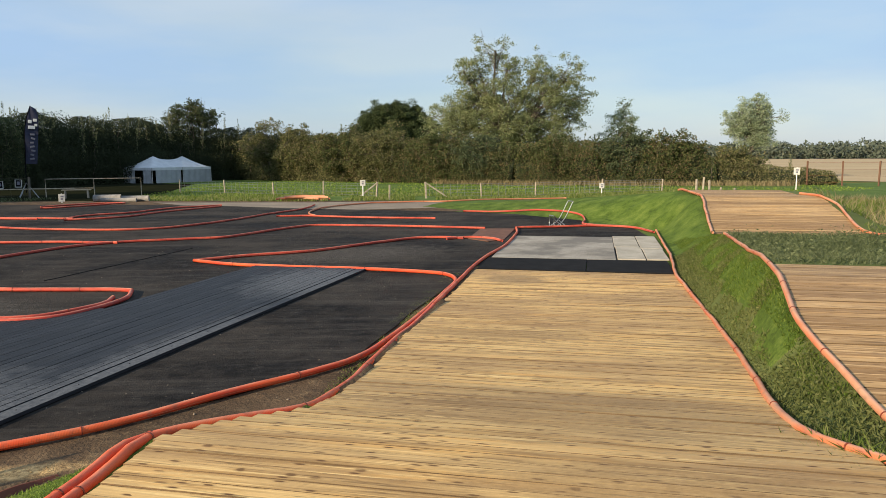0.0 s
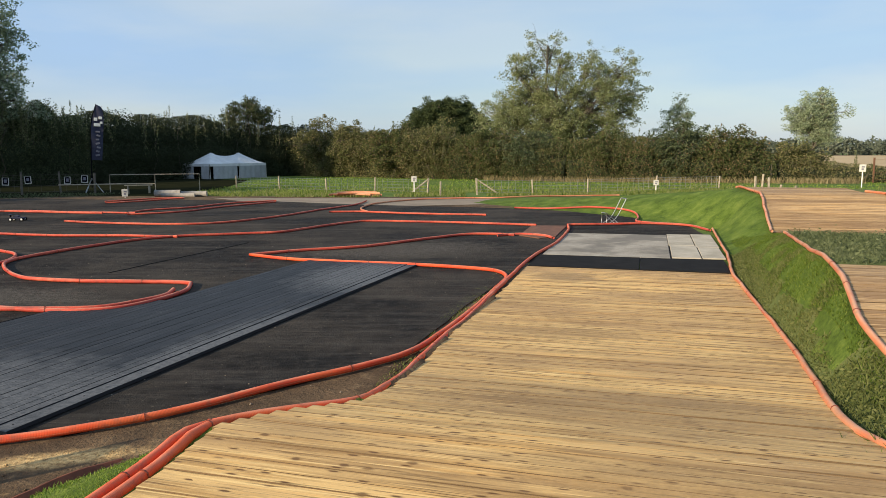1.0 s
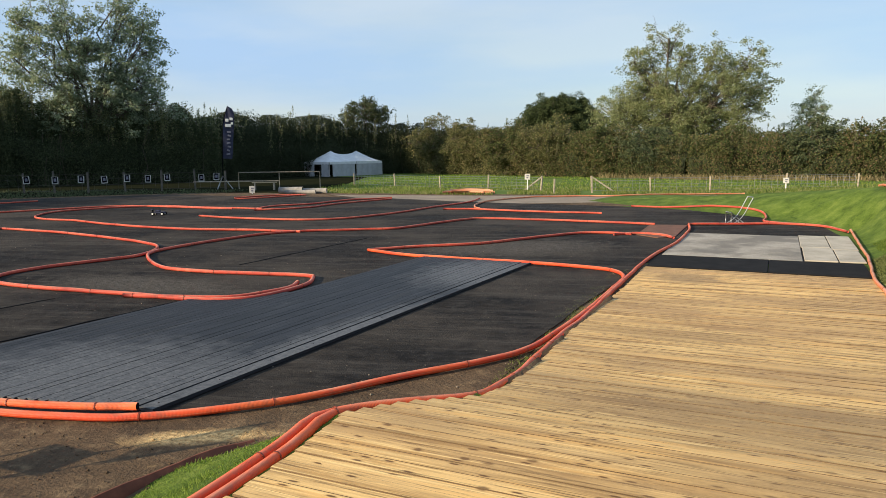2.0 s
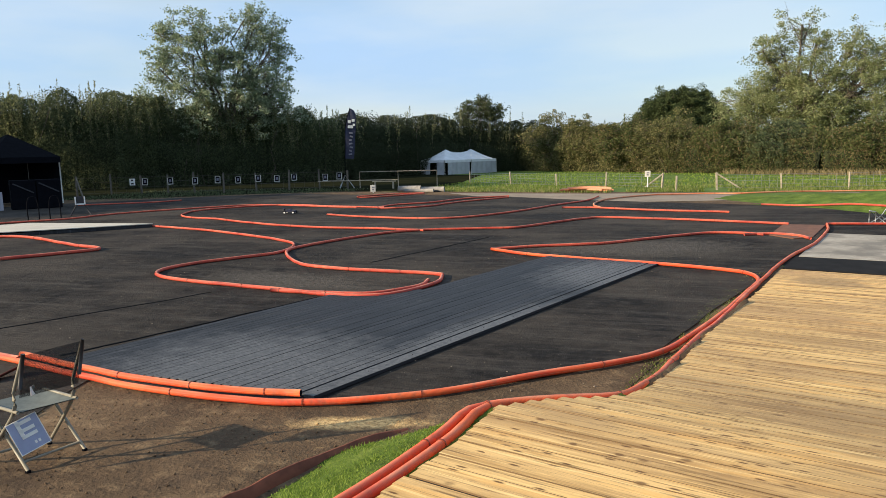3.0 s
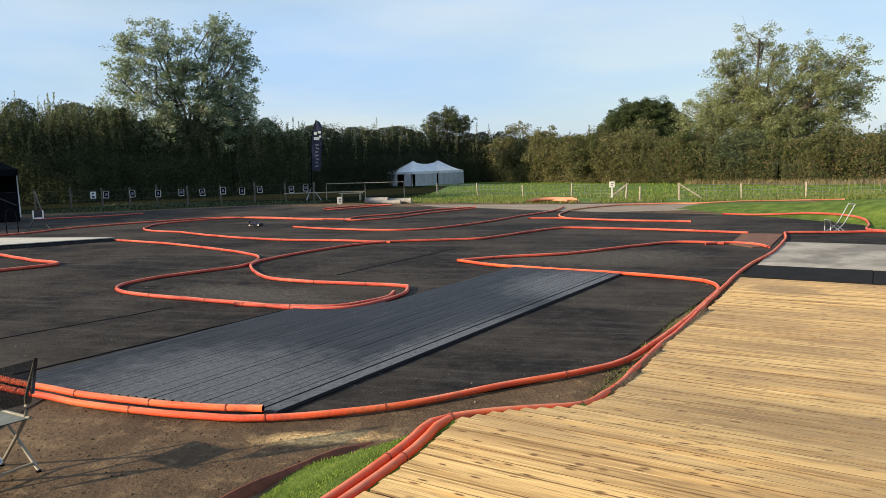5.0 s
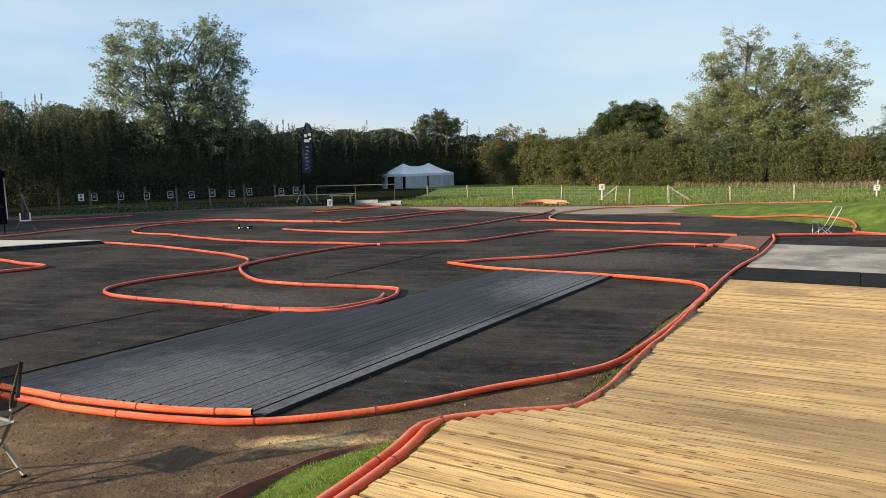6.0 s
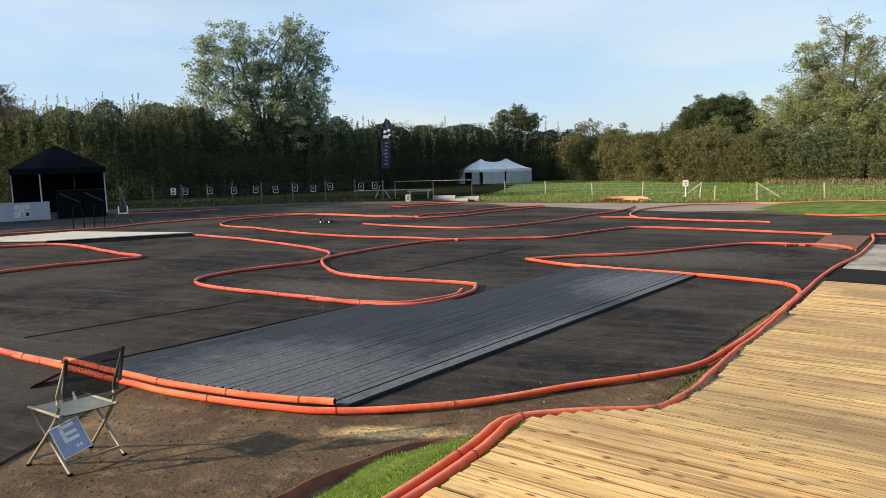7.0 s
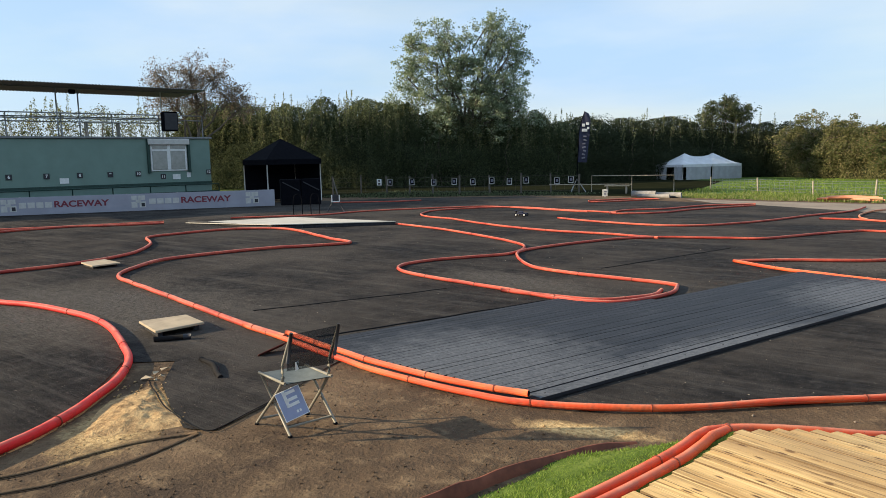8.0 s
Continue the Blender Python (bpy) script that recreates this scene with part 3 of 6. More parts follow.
def ring_mesh():
    v, f = [], []
    for i, (x, r) in enumerate(((-0.012, 1.0), (-0.012, 1.12), (0.012, 1.12), (0.012, 1.0))):
        for k in range(10):
            a = 2 * math.pi * k / 10
            v.append((x, r * 0.051 * math.cos(a), r * 0.051 * math.sin(a)))
    for i in range(3):
        for k in range(10):
            f.append((i * 10 + k, (i + 1) * 10 + k, (i + 1) * 10 + (k + 1) % 10, i * 10 + (k + 1) % 10))
    return mesh("pipe_tie", v, f, M_TIE)


RING = ring_mesh()


def pipe(points, label, r=0.036, lift=0.0, height=None, ties=1.3, sides=10, group="orange track pipes"):
    """A corrugated pipe laid on the ground through (x, y) points."""
    rg = random.Random(int(points[0][0] * 100) + len(points))
    r = {8: .030, 9: .037, 10: .030, 11: .036, 14: .029}.get(sides, r)
    path = smooth_path([(x, y, 0) for x, y in points], 0.14)
    out = []
    for p in path:
        z = height(p.x, p.y) if height else max(0.016, land_xy(p.x, p.y) + 0.016)
        w = 0.012
        out.append(Vector((p.x + w * noise.noise((p.x * 2, p.y * 2, 5)), p.y + w * noise.noise((p.x * 2, p.y * 2, 8)), z + r + lift + 0.012 * max(0, noise.noise((p.x * 1.1, p.y * 1.1, 2))))))
    v, f, uv = tube(out, r, sides)
    base = out[len(out) // 2]
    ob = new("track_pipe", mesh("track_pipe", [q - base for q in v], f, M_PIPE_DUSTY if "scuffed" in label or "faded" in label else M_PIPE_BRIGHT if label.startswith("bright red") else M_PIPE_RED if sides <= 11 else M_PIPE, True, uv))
    ob.location = base
    tagged(ob, label, "pipe", group)
    if "tied on top" in label:
        d = (out[-1] - out[-2]).normalized()
        # black disc paints the shade of the pipe's hollow on its closed end
        bm = bmesh.new()
        bmesh.ops.create_cone(bm, cap_ends=True, segments=14, radius1=r * .86, radius2=r * .80, depth=.006)
        mouth = part("hollow_shade", bm, M_BLACK, ob, "black disc for the shaded hollow of the pipe")
        mouth.matrix_local = Matrix.Translation(out[-1] - base + d * .001) @ d.to_track_quat('Z', 'Y').to_matrix().to_4x4()
    run, nxt = 0.0, rg.uniform(0.3, 0.9)
    for a, b in zip(out, out[1:]):
        run += (b - a).length
        if run > nxt:
            d = (b - a).normalized()
            t = new("tie", RING)
            t.parent = ob
            t.matrix_local = Matrix.Translation(b - base) @ d.to_track_quat('X', 'Z').to_matrix().to_4x4() @ Matrix.Diagonal((.38, r / 0.049, r / 0.049, 1))
            nxt = run + ties * rg.uniform(0.6, 1.4)
    return ob
# ---- pipes round the lanes ----
ORANGE = "orange-red corrugated drain pipe lying on the tarmac"
SUNNY = "orange corrugated pipe edging the track, pale along its crown"
RAMPS = "scuffed orange corrugated pipe along the boards' edge"
pipe([(-7.33, 5.08), (-6.35, 4.91), (-5.37, 4.71), (-4.73, 4.59), (-4.07, 4.53), (-3.52, 4.54), (-3.01, 4.61), (-2.28, 4.94), (-1.55, 5.57), (-0.68, 6.36), (-0.4, 6.7), (-0.15, 7.28), (0.27, 8.62), (0.69, 10.21), (0.83, 10.84), (0.74, 11.35), (0.41, 11.65), (-0.79, 12.13), (-2.69, 12.69), (-3.83, 13.36)], SUNNY, sides=14)
pipe([(-6.42, 4.99), (-6.1, 4.92), (-5.6, 4.82), (-4.9, 4.68), (-4.07, 4.60), (-3.52, 4.61), (-3.06, 4.67)], "short orange pipe tied on top of another", lift=0.052, sides=14, ties=0.7)
pipe([(-3.83, 13.36), (-2.95, 13.98), (-1.89, 14.46), (-0.85, 15.51), (0.17, 16.52), (0.86, 16.69), (1.39, 16.43)], ORANGE)
pipe([(1.0, 16.35), (1.55, 16.62), (2.05, 16.3), (2.2, 15.8)], ORANGE)
pipe([(-3.84, 10.40), (-3.70, 9.73), (-3.93, 8.92), (-4.31, 8.60), (-4.94, 8.57), (-5.8, 8.77), (-6.81, 8.93), (-7.7, 9.11), (-8.41, 9.34), (-8.8, 9.67), (-8.95, 10.13), (-8.79, 10.81), (-8.32, 11.61), (-8.0, 12.29), (-8.26, 13.3), (-8.95, 14.0), (-10.58, 14.93), (-12.7, 15.89), (-15.28, 16.72)], ORANGE)
pipe([(-3.9, 9.9), (-3.86, 9.4), (-4.3, 8.78), (-5.0, 8.66), (-5.9, 8.68)], "second orange pipe nested inside the hairpin bend", ties=0.8)
pipe([(-3.84, 10.40), (-4.19, 10.5), (-5.14, 10.56), (-6.34, 10.77), (-7.02, 11.24), (-7.7, 12.08), (-8.0, 12.7), (-7.95, 13.42), (-7.6, 14.66), (-7.1, 15.85), (-6.31, 16.55), (-4.97, 17.04), (-4.18, 17.36), (-3.43, 18.8), (-2.82, 19.75), (-2.4, 20.09), (-1.04, 19.81), (0.35, 19.41), (1.61, 18.9), (2.14, 18.67)], ORANGE)
pipe([(-6.41, 16.41), (-7.93, 16.68), (-9.69, 16.82), (-11.98, 17.57), (-14.39, 18.81), (-15.54, 19.14), (-16.59, 19.9), (-17.34, 21.43), (-17.11, 22.65), (-16.18, 23.95), (-14.93, 24.45), (-13.09, 23.85), (-10.49, 23.28)], ORANGE, sides=8)
pipe([(-11.27, 20.43), (-9.32, 19.71), (-7.36, 19.43), (-6.19, 20.16), (-5.25, 22.09), (-4.57, 24.31), (-3.73, 26.63), (-3.58, 28.76)], ORANGE, sides=8)
pipe([(-4.12, 23.36), (-3.03, 23.33), (-2.19, 22.88), (-0.51, 22.25), (0.96, 21.87)], ORANGE, sides=8)
pipe([(-2.85, 23.33), (-3.18, 24.25), (-3.26, 25.77), (-2.83, 27.73), (-1.48, 29.5), (0.62, 30.25), (2.0, 30.1), (4.6, 31.2), (7.2, 31.6)], "faded orange pipe round the track's far edge", sides=8)
pipe([(-10.55, 22.8), (-9.95, 23.03), (-9.01, 23.98), (-8.53, 25.83), (-7.18, 28.49)], ORANGE, sides=8)
pipe([(-10.77, 23.29), (-10.59, 24.56), (-9.61, 25.61), (-8.88, 27.67), (-7.36, 29.19)], ORANGE, sides=8)
pipe([(-14.09, 28.48), (-13.45, 28.78), (-12.79, 29.81), (-11.95, 31.28), (-13.3, 31.05), (-14.46, 29.24)], ORANGE, sides=8)
pipe([(-6.4, 4.94), (-7.09, 5.05), (-8.21, 5.28), (-9.87, 5.65), (-11.66, 6.02), (-12.64, 6.34), (-13.4, 7.18), (-13.85, 8.11), (-13.71, 9.42), (-13.36, 10.41), (-12.81, 11.31), (-12.48, 12.12), (-13.77, 12.59), (-16.03, 13.62)], ORANGE, sides=11)
pipe([(-15.6, 13.42), (-16.6, 13.75), (-17.42, 13.71), (-18.46, 12.84), (-18.69, 11.46), (-18.56, 10.37), (-16.9, 9.46), (-15.49, 8.14), (-15.02, 6.89), (-15.0, 6.1), (-15.09, 5.31), (-15.4, 3.5)], ORANGE, sides=11)
pipe([(-14.0, 3.3), (-11.66, 4.01), (-10.97, 4.19), (-9.89, 4.24), (-8.87, 4.14), (-7.92, 3.82), (-7.07, 3.46), (-6.5, 3.05), (-6.15, 2.66), (-5.8, 2.18), (-5.58, 1.69), (-5.3, 0.6)], "bright red pipe curving past the sandy patch", r=0.040, sides=16)
pipe([(-24.66, 6.5), (-24.66, 8.96), (-24.64, 9.95), (-24.41, 11.1), (-23.47, 11.97), (-22.57, 13.28)], ORANGE, sides=9)
pipe([(-27.4, 6.6), (-25.63, 9.32), (-24.9, 10.4), (-24.3, 11.42), (-23.08, 13.59)], "second red pipe running beside another before the banner", sides=9)
pipe([(-22.3, 15.8), (-20.25, 18.15), (-19.81, 20.47), (-18.39, 22.68), (-16.95, 24.27), (-15.63, 24.37), (-12.61, 23.5), (-11.6, 23.29)], ORANGE, sides=8)
pipe([(-25.65, 24.23), (-24.23, 25.14), (-23.11, 25.96), (-22.45, 27.11)], ORANGE, sides=8)
pipe([(2.04, 24.64), (3.51, 23.93), (4.49, 23.07), (5.34, 21.24), (4.98, 19.46), (5.78, 18.71)], SUNNY, sides=8)
pipe([(2.95, 18.7), (4.4, 18.9), (5.3, 18.95), (6.0, 18.4), (6.12, 17.2)], SUNNY, sides=8)


def on_deck(x, y):
    s, n = sn(x, y)
    return deck_z(s)


def on_ridge(x, y):
    s, n = sn(x, y)
    return ridge_z(s) - 0.01


def edge(fn, stops, off=0.0):
    return [xy(s, fn(s) + off) for s in stops]


pipe(edge(deck_left, (0.2, 1.2, 2.2, 2.9, 3.4, 3.8, 4.2, 4.8, 5.6, 6.6, 8, 9.4, 10.8, 11.9), -0.085) + [(1.55, 13.3), (2.15, 15.0), (2.75, 17.3), (2.95, 18.6)], "orange-red corrugated pipe along the ramp's edge", height=lambda x, y: max(.016, on_deck(x, y) - .06), sides=14, ties=0.9)
pipe(edge(deck_left, (0.2, 1.2, 2.2, 2.9, 3.35, 3.6), -0.19), "second orange pipe beside the boards' edge", height=lambda x, y: on_deck(x, y) - 0.085, sides=14, ties=0.9)
pipe(edge(deck_right, (3.2, 3.6, 3.9, 4.4, 5.2, 6.2, 7.4, 9, 10.6, 11.9, 13, 14.2, 15.4, 16.6, 17.8, 18.6), 0.02), RAMPS, height=lambda x, y: on_deck(x, y) - .02 if sn(x, y)[0] < 9 else 0.025, r=.025, sides=12, ties=1.0)
pipe(edge(ridge_n, (1.5, 2.6, 3.6, 4.4, 5.2, 6.2, 7.5, 8.8, 10.4, 12, 13.6), 0.02), RAMPS, height=on_ridge, r=.025, sides=12, ties=1.0)
pipe(edge(ridge_n, (15.5, 16.4, 17.4, 18.7, 20, 21.4), 0.02), RAMPS, height=on_ridge, sides=8, ties=0.6)
pipe([xy(15.4, 6.6), xy(15.5, 5.7), xy(15.9, 5.3), xy(17, 5.34), xy(18, 5.4), xy(18.7, 5.25), xy(19.4, 5.0)], RAMPS, height=lambda x, y: ridge_z(sn(x, y)[0]), sides=8, ties=0.6)

# ---- chair ----
def mesh_cloth():
    """Black netting: fine threads with gaps that let light through."""
    m, t, b = shader("black_mesh_fabric", 0.8)
    b.inputs["Base Color"].default_value = (0.012, 0.013, 0.016, 1)
    v = coords(t)
    n = node(t, "ShaderNodeTexNoise", Scale=420.0, Detail=1.0)
    t.links.new(v, n.inputs["Vector"])
    r = t.nodes.new("ShaderNodeValToRGB")
    r.color_ramp.elements[0].position, r.color_ramp.elements[1].position = 0.44, 0.56
    r.color_ramp.elements[0].color = (0.25, 0.25, 0.25, 1)
    r.color_ramp.elements[1].color = (0.8, 0.8, 0.8, 1)
    t.links.new(n.outputs["Fac"], r.inputs["Fac"])
    t.links.new(r.outputs["Color"], b.inputs["Alpha"])
    return m


M_NET = mesh_cloth()


def folding_chair():
    fn, rn, rf, ff = (Vector(p) for p in ((-4.56, 3.11, 0.02), (-4.14, 3.08, 0.02), (-4.06, 3.46, 0.02), (-4.40, 3.48, 0.02)))
    sfn, srn, srf, sff = (Vector(p) for p in ((-4.43, 3.07, .45), (-4.06, 2.99, .45), (-3.92, 3.31, .45), (-4.29, 3.40, .45)))
    bn, bf = Vector((-3.98, 3.00, .82)), Vector((-3.87, 3.35, .83))
    o = Vector((-4.25, 3.25, 0.016))
    c = empty("folding_chair", Matrix.Translation(o), "grey folding camping chair with a black mesh back", "chair")
    L = lambda p: p - o
    for top, mid, foot, front, rear in ((bn, srn, fn, sfn, rn), (bf, srf, ff, sff, rf)):
        rod("back_leg", L(top), L(foot), 0.0115, M_TAUPE, c, bend=[L(mid + Vector((-.03, 0.01, .12))), L(mid + Vector((-.06, .015, -.02)))])
        rod("leg", L(front), L(rear), 0.0115, M_TAUPE, c)
        rod("seat_rail", L(front + Vector((-.02, 0, 0))), L(mid), 0.011, M_TAUPE, c)
        d = (top - mid).normalized()
        rod("back_sleeve", L(mid + d * .16), L(top + d * .01), 0.0125, M_GREYPRINT, c, "black fabric sleeve")
        for p in (foot, rear):
            part("rubber_foot", boxed(.03, .03, .022, L(p) + Vector((0, 0, -.008)), bevel=.006), M_BLACK, c)
    rod("cross_bar", L(fn.lerp(srn, .12)), L(ff.lerp(srf, .12)), 0.009, M_TAUPE, c)
    rod("cross_bar", L(rn.lerp(sfn, .12)), L(rf.lerp(sff, .12)), 0.009, M_TAUPE, c)

    def panel(a, b, d, e, sag, n=8, thick=.006):
        v, f = [], []
        for i in range(n + 1):
            for j in range(n + 1):
                p = a.lerp(b, i / n).lerp(d.lerp(e, i / n), j / n)
                v.append(L(p) + sag * (math.sin(math.pi * i / n) * math.sin(math.pi * j / n)))
        k = (n + 1) ** 2
        v += [q + Vector((0, 0, -thick)) for q in v]
        for i in range(n):
            for j in range(n):
                a0 = i * (n + 1) + j
                q = (a0, a0 + 1, a0 + n + 2, a0 + n + 1)
                f += [q, tuple(x + k for x in q[::-1])]
        return v, f
    v, f = panel(sfn, srn, sff, srf, Vector((0, 0, -.025)))
    part("seat", mesh("seat", v, f, M_SEAT, True), None, c, "grey woven seat")
    lo = lambda t, m: m + (t - m).normalized() * .10
    v, f = panel(lo(bn, srn), bn, lo(bf, srf), bf, Vector((.03, -.02, 0)), thick=.002)
    part("backrest", mesh("backrest", v, f, M_NET, True), None, c, "black see-through mesh")
    part("label_tag", boxed(.003, .045, .06, L(lo(bn, srn).lerp(bf, .18)) + Vector((.01, 0, -.02)), Matrix.Rotation(.3, 4, 'Z'), .002), M_WHITE, c)
    # the board hung under the seat
    turn = Matrix.Rotation(math.atan2(-.62, .78) + math.pi / 2, 4, 'Z') @ Matrix.Rotation(radians(80), 4, 'X') @ Matrix.Rotation(radians(20), 4, 'Z')
    sign = empty("number_board", Matrix.Translation((-4.075, 3.06, .285)) @ turn, "blue board with a white letter hung under the chair", "sign")
    sign.scale = (.88, .88, .88)
    part("board_panel", boxed(.20, .245, .006, bevel=.004), M_BLUE, sign)
    for w, h, x, y in ((.105, .026, 0, .075), (.105, .026, 0, .018), (.026, .14, -.04, .047 - .014), (.105, .026, 0, -.028)):
        part("letter_stroke", boxed(w, h, .003, (x + .005, y + .02, .0045), bevel=.002), M_WHITE, sign)
    for x in (-.012, .012):
        part("print_bar", boxed(.015, .022, .002, (x + .03, -.075, .004), bevel=0), M_WHITE, sign)
    for w, h, x, y in ((.204, .006, 0, .122), (.204, .006, 0, -.122), (.006, .245, .1, 0), (.006, .245, -.1, 0)):
        part("board_edge", boxed(w, h, .01, (x, y, 0), bevel=.001), M_WHITE, sign)


folding_chair()

# ---- slabs, mats and sheets on the track ----
def flat_quad(name, pts, z, thick, mat, label, category, kind="", parent=None):
    bm = bmesh.new()
    lo = [bm.verts.new((x, y, z)) for x, y in pts]
    hi = [bm.verts.new((x, y, z + thick)) for x, y in pts]
    bm.faces.new(lo[::-1])
    bm.faces.new(hi)
    for i in range(len(pts)):
        bm.faces.new((lo[i], lo[(i + 1) % len(pts)], hi[(i + 1) % len(pts)], hi[i]))
    bmesh.ops.recalc_face_normals(bm, faces=bm.faces[:])
    bmesh.ops.bevel(bm, geom=bm.edges[:], offset=min(.006, thick / 3), segments=1, affect='EDGES')
    ob = part(name, bm, mat, parent)
    return tagged(ob, label, category, kind=kind) if parent is None else ob


slabs = empty("slab_patch", Matrix(), "weathered concrete slabs with a crack let into the track", "paving", kind="structure")
for s0, s1, n0, n1 in ((13.32, 17.02, -1.86, 0.42), (13.42, 15.2, .45, .95), (15.22, 17.2, .43, .93), (13.45, 15.0, .97, 1.36), (15.02, 17.3, .95, 1.38)):
    flat_quad("slab", [xy(s0, n0), xy(s0 + .03 * (n1 > .5), n1), xy(s1, n1), xy(s1, n0)], .014, .02 + .004 * (n1 > .5), M_PALEFLAG if n1 > .5 else M_SLAB, "", "", parent=slabs)
for i, (n0, n1) in enumerate(((-1.9, -.1), (-.09, 1.3))):
    flat_quad("rubber_mat", [xy(11.93, n0), xy(11.93 + .02 * i, n1), xy(13.3 + .02 * i, n1), xy(13.28, n0)], .014, .022, M_MAT, "black rubber matting laid at the ramp's foot", "mat")
flat_quad("plywood_sheet", [(2.02, 18.7), (2.92, 18.6), (2.3, 16.2), (1.9, 15.9), (1.5, 16.5)], .014, .02, M_BROWN, "reddish-brown plywood sheet on the tarmac", "sheet")


def pale_ramp():
    bm = bmesh.new()
    q = [(-22.25, 13.9, .03), (-17.44, 13.73, .16), (-14.86, 16.52, .13), (-20.44, 17.22, .03)]
    hi = [bm.verts.new(p) for p in q]
    lo = [bm.verts.new((p[0], p[1], p[2] - .02)) for p in q]
    bm.faces.new(hi)
    bm.faces.new(lo[::-1])
    for i in range(4):
        bm.faces.new((lo[i], lo[(i + 1) % 4], hi[(i + 1) % 4], hi[i]))
    bmesh.ops.recalc_face_normals(bm, faces=bm.faces[:])
    ob = empty("low_jump", Matrix(), "pale grey low table jump on the track", "ramp", kind="structure")
    part("jump_top", bm, M_PALESLAB, ob)
    for a, b in (((-17.44, 13.75), (-14.9, 16.5)), ((-22.2, 13.95), (-17.5, 13.78))):
        part("jump_bearer", boxed((Vector(b) - Vector(a)).length, .06, .09, ((a[0] + b[0]) / 2, (a[1] + b[1]) / 2 + .05, .06), Matrix.Rotation(math.atan2(b[1] - a[1], b[0] - a[0]), 4, 'Z')), M_BLACKWOOD, ob)


pale_ramp()
for pts, z in (([(-8.39, 4.32), (-7.71, 4.14), (-7.64, 4.74), (-8.22, 4.87)], .085), ([(-14.75, 6.68), (-14.02, 6.55), (-13.98, 7.1), (-14.8, 7.2)], .06)):
    ob = empty("stepping_board", Matrix(), "pale wooden board raised on dark battens on the tarmac", "board", "raised boards")
    flat_quad("board_top", pts, z, .03, M_PALEBOARD, "", "", parent=ob)
    a, b, c, d = (Vector((*p, 0)) for p in pts)
    for p, q in ((a, b), (d, c)):
        m, w = p.lerp(q, .5), (q - p)
        part("batten", boxed(w.length * .8, .06, z - .018, (*m.lerp((a + b + c + d) / 4, .25).xy, .016 + (z - .016) / 2), Matrix.Rotation(math.atan2(w.y, w.x), 4, 'Z')), M_BLACKWOOD, ob)

def sand_patch():
    """A low spill of loose sand with a ragged edge."""
    ring = [Vector((*p, 0)) for p in wavy([(-5.42, 2.15), (-5.72, 2.48), (-6.05, 2.8), (-6.12, 3.14), (-5.5, 2.96), (-4.9, 2.79), (-5.0, 2.6), (-5.2, 2.35)], .13, 6, .03)]
    mid = Vector((-5.52, 2.68, 0))
    rows = 14
    v, f = [mid + Vector((0, 0, .085))], []
    for k in range(1, rows + 1):
        t = k / rows
        for p in ring:
            q = mid.lerp(p, t)
            lump = .5 + .5 * noise.noise((q.x * 5, q.y * 5, 2)) + .45 * noise.noise((q.x * 14, q.y * 14, 4))
            v.append(Vector((q.x, q.y, .004 + (1 - t ** 1.5) * (.03 + .055 * max(0, lump)))))
    n = len(ring)
    for i in range(n):
        f.append((0, 1 + i, 1 + (i + 1) % n))
        for k in range(rows - 1):
            a, b = 1 + k * n + i, 1 + k * n + (i + 1) % n
            f.append((a, a + n, b + n, b))
    tagged(new("sand_patch", mesh("sand_patch", v, f, M_SAND, True)), "spill of loose yellow sand where the surface is torn", "sand")


sand_patch()


def strip(name, pts, r, mat, label, category, flat=.5, kind=""):
    path = smooth_path(pts, .1)
    v, f, uv = tube([p + Vector((.03 * noise.noise(p * 2.1), .03 * noise.noise(p * 2.3 + Vector((4, 4, 4))), 0)) for p in path], r, 6)
    zs = [q for q in v]
    o = path[len(path) // 2]
    ob = new(name, mesh(name, [Vector((q.x - o.x, q.y - o.y, (q.z - o.z) * flat)) for q in zs], f, mat, True))
    ob.location = o
    return tagged(ob, label, category, kind=kind)


for pts in ([(-6.28, 3.23, .024), (-6.03, 3.11, .024), (-5.6, 2.95, .024), (-5.15, 2.82, .024), (-4.83, 2.78, .024), (-4.71, 2.83, .024), (-4.79, 3.17, .022), (-4.87, 3.5, .02), (-4.98, 3.9, .02)],):
    strip("membrane_lip", pts, .007, M_MAT, "curled black edge of the torn track surface", "membrane", .5)
for k, (x, y, w) in enumerate(((-6.36, 3.24, .09), (-6.44, 3.38, .06), (-6.3, 3.36, .05), (-6.5, 3.52, .08), (-6.24, 3.26, .04))):
    bm = bmesh.new()
    bm.faces.new([bm.verts.new((w * a, w * b, .012 * c)) for a, b, c in ((-.6, -.2, 0), (.5, -.35, 1), (.7, .2, 0), (-.1, .4, 1.6), (-.5, .15, .3))])
    r = bmesh.ops.extrude_face_region(bm, geom=bm.faces[:])
    bmesh.ops.translate(bm, vec=(0, 0, .004), verts=[q for q in r["geom"] if isinstance(q, bmesh.types.BMVert)])
    bmesh.ops.recalc_face_normals(bm, faces=bm.faces[:])
    ob = tagged(part("torn_scrap", bm, M_PALEBOARD, None), "pale torn scrap of backing lying on the tarmac", "scrap", "torn scraps")
    ob.matrix_world = Matrix.Translation((x, y, .022)) @ Matrix.Rotation(.9 + k * 1.3, 4, 'Z')
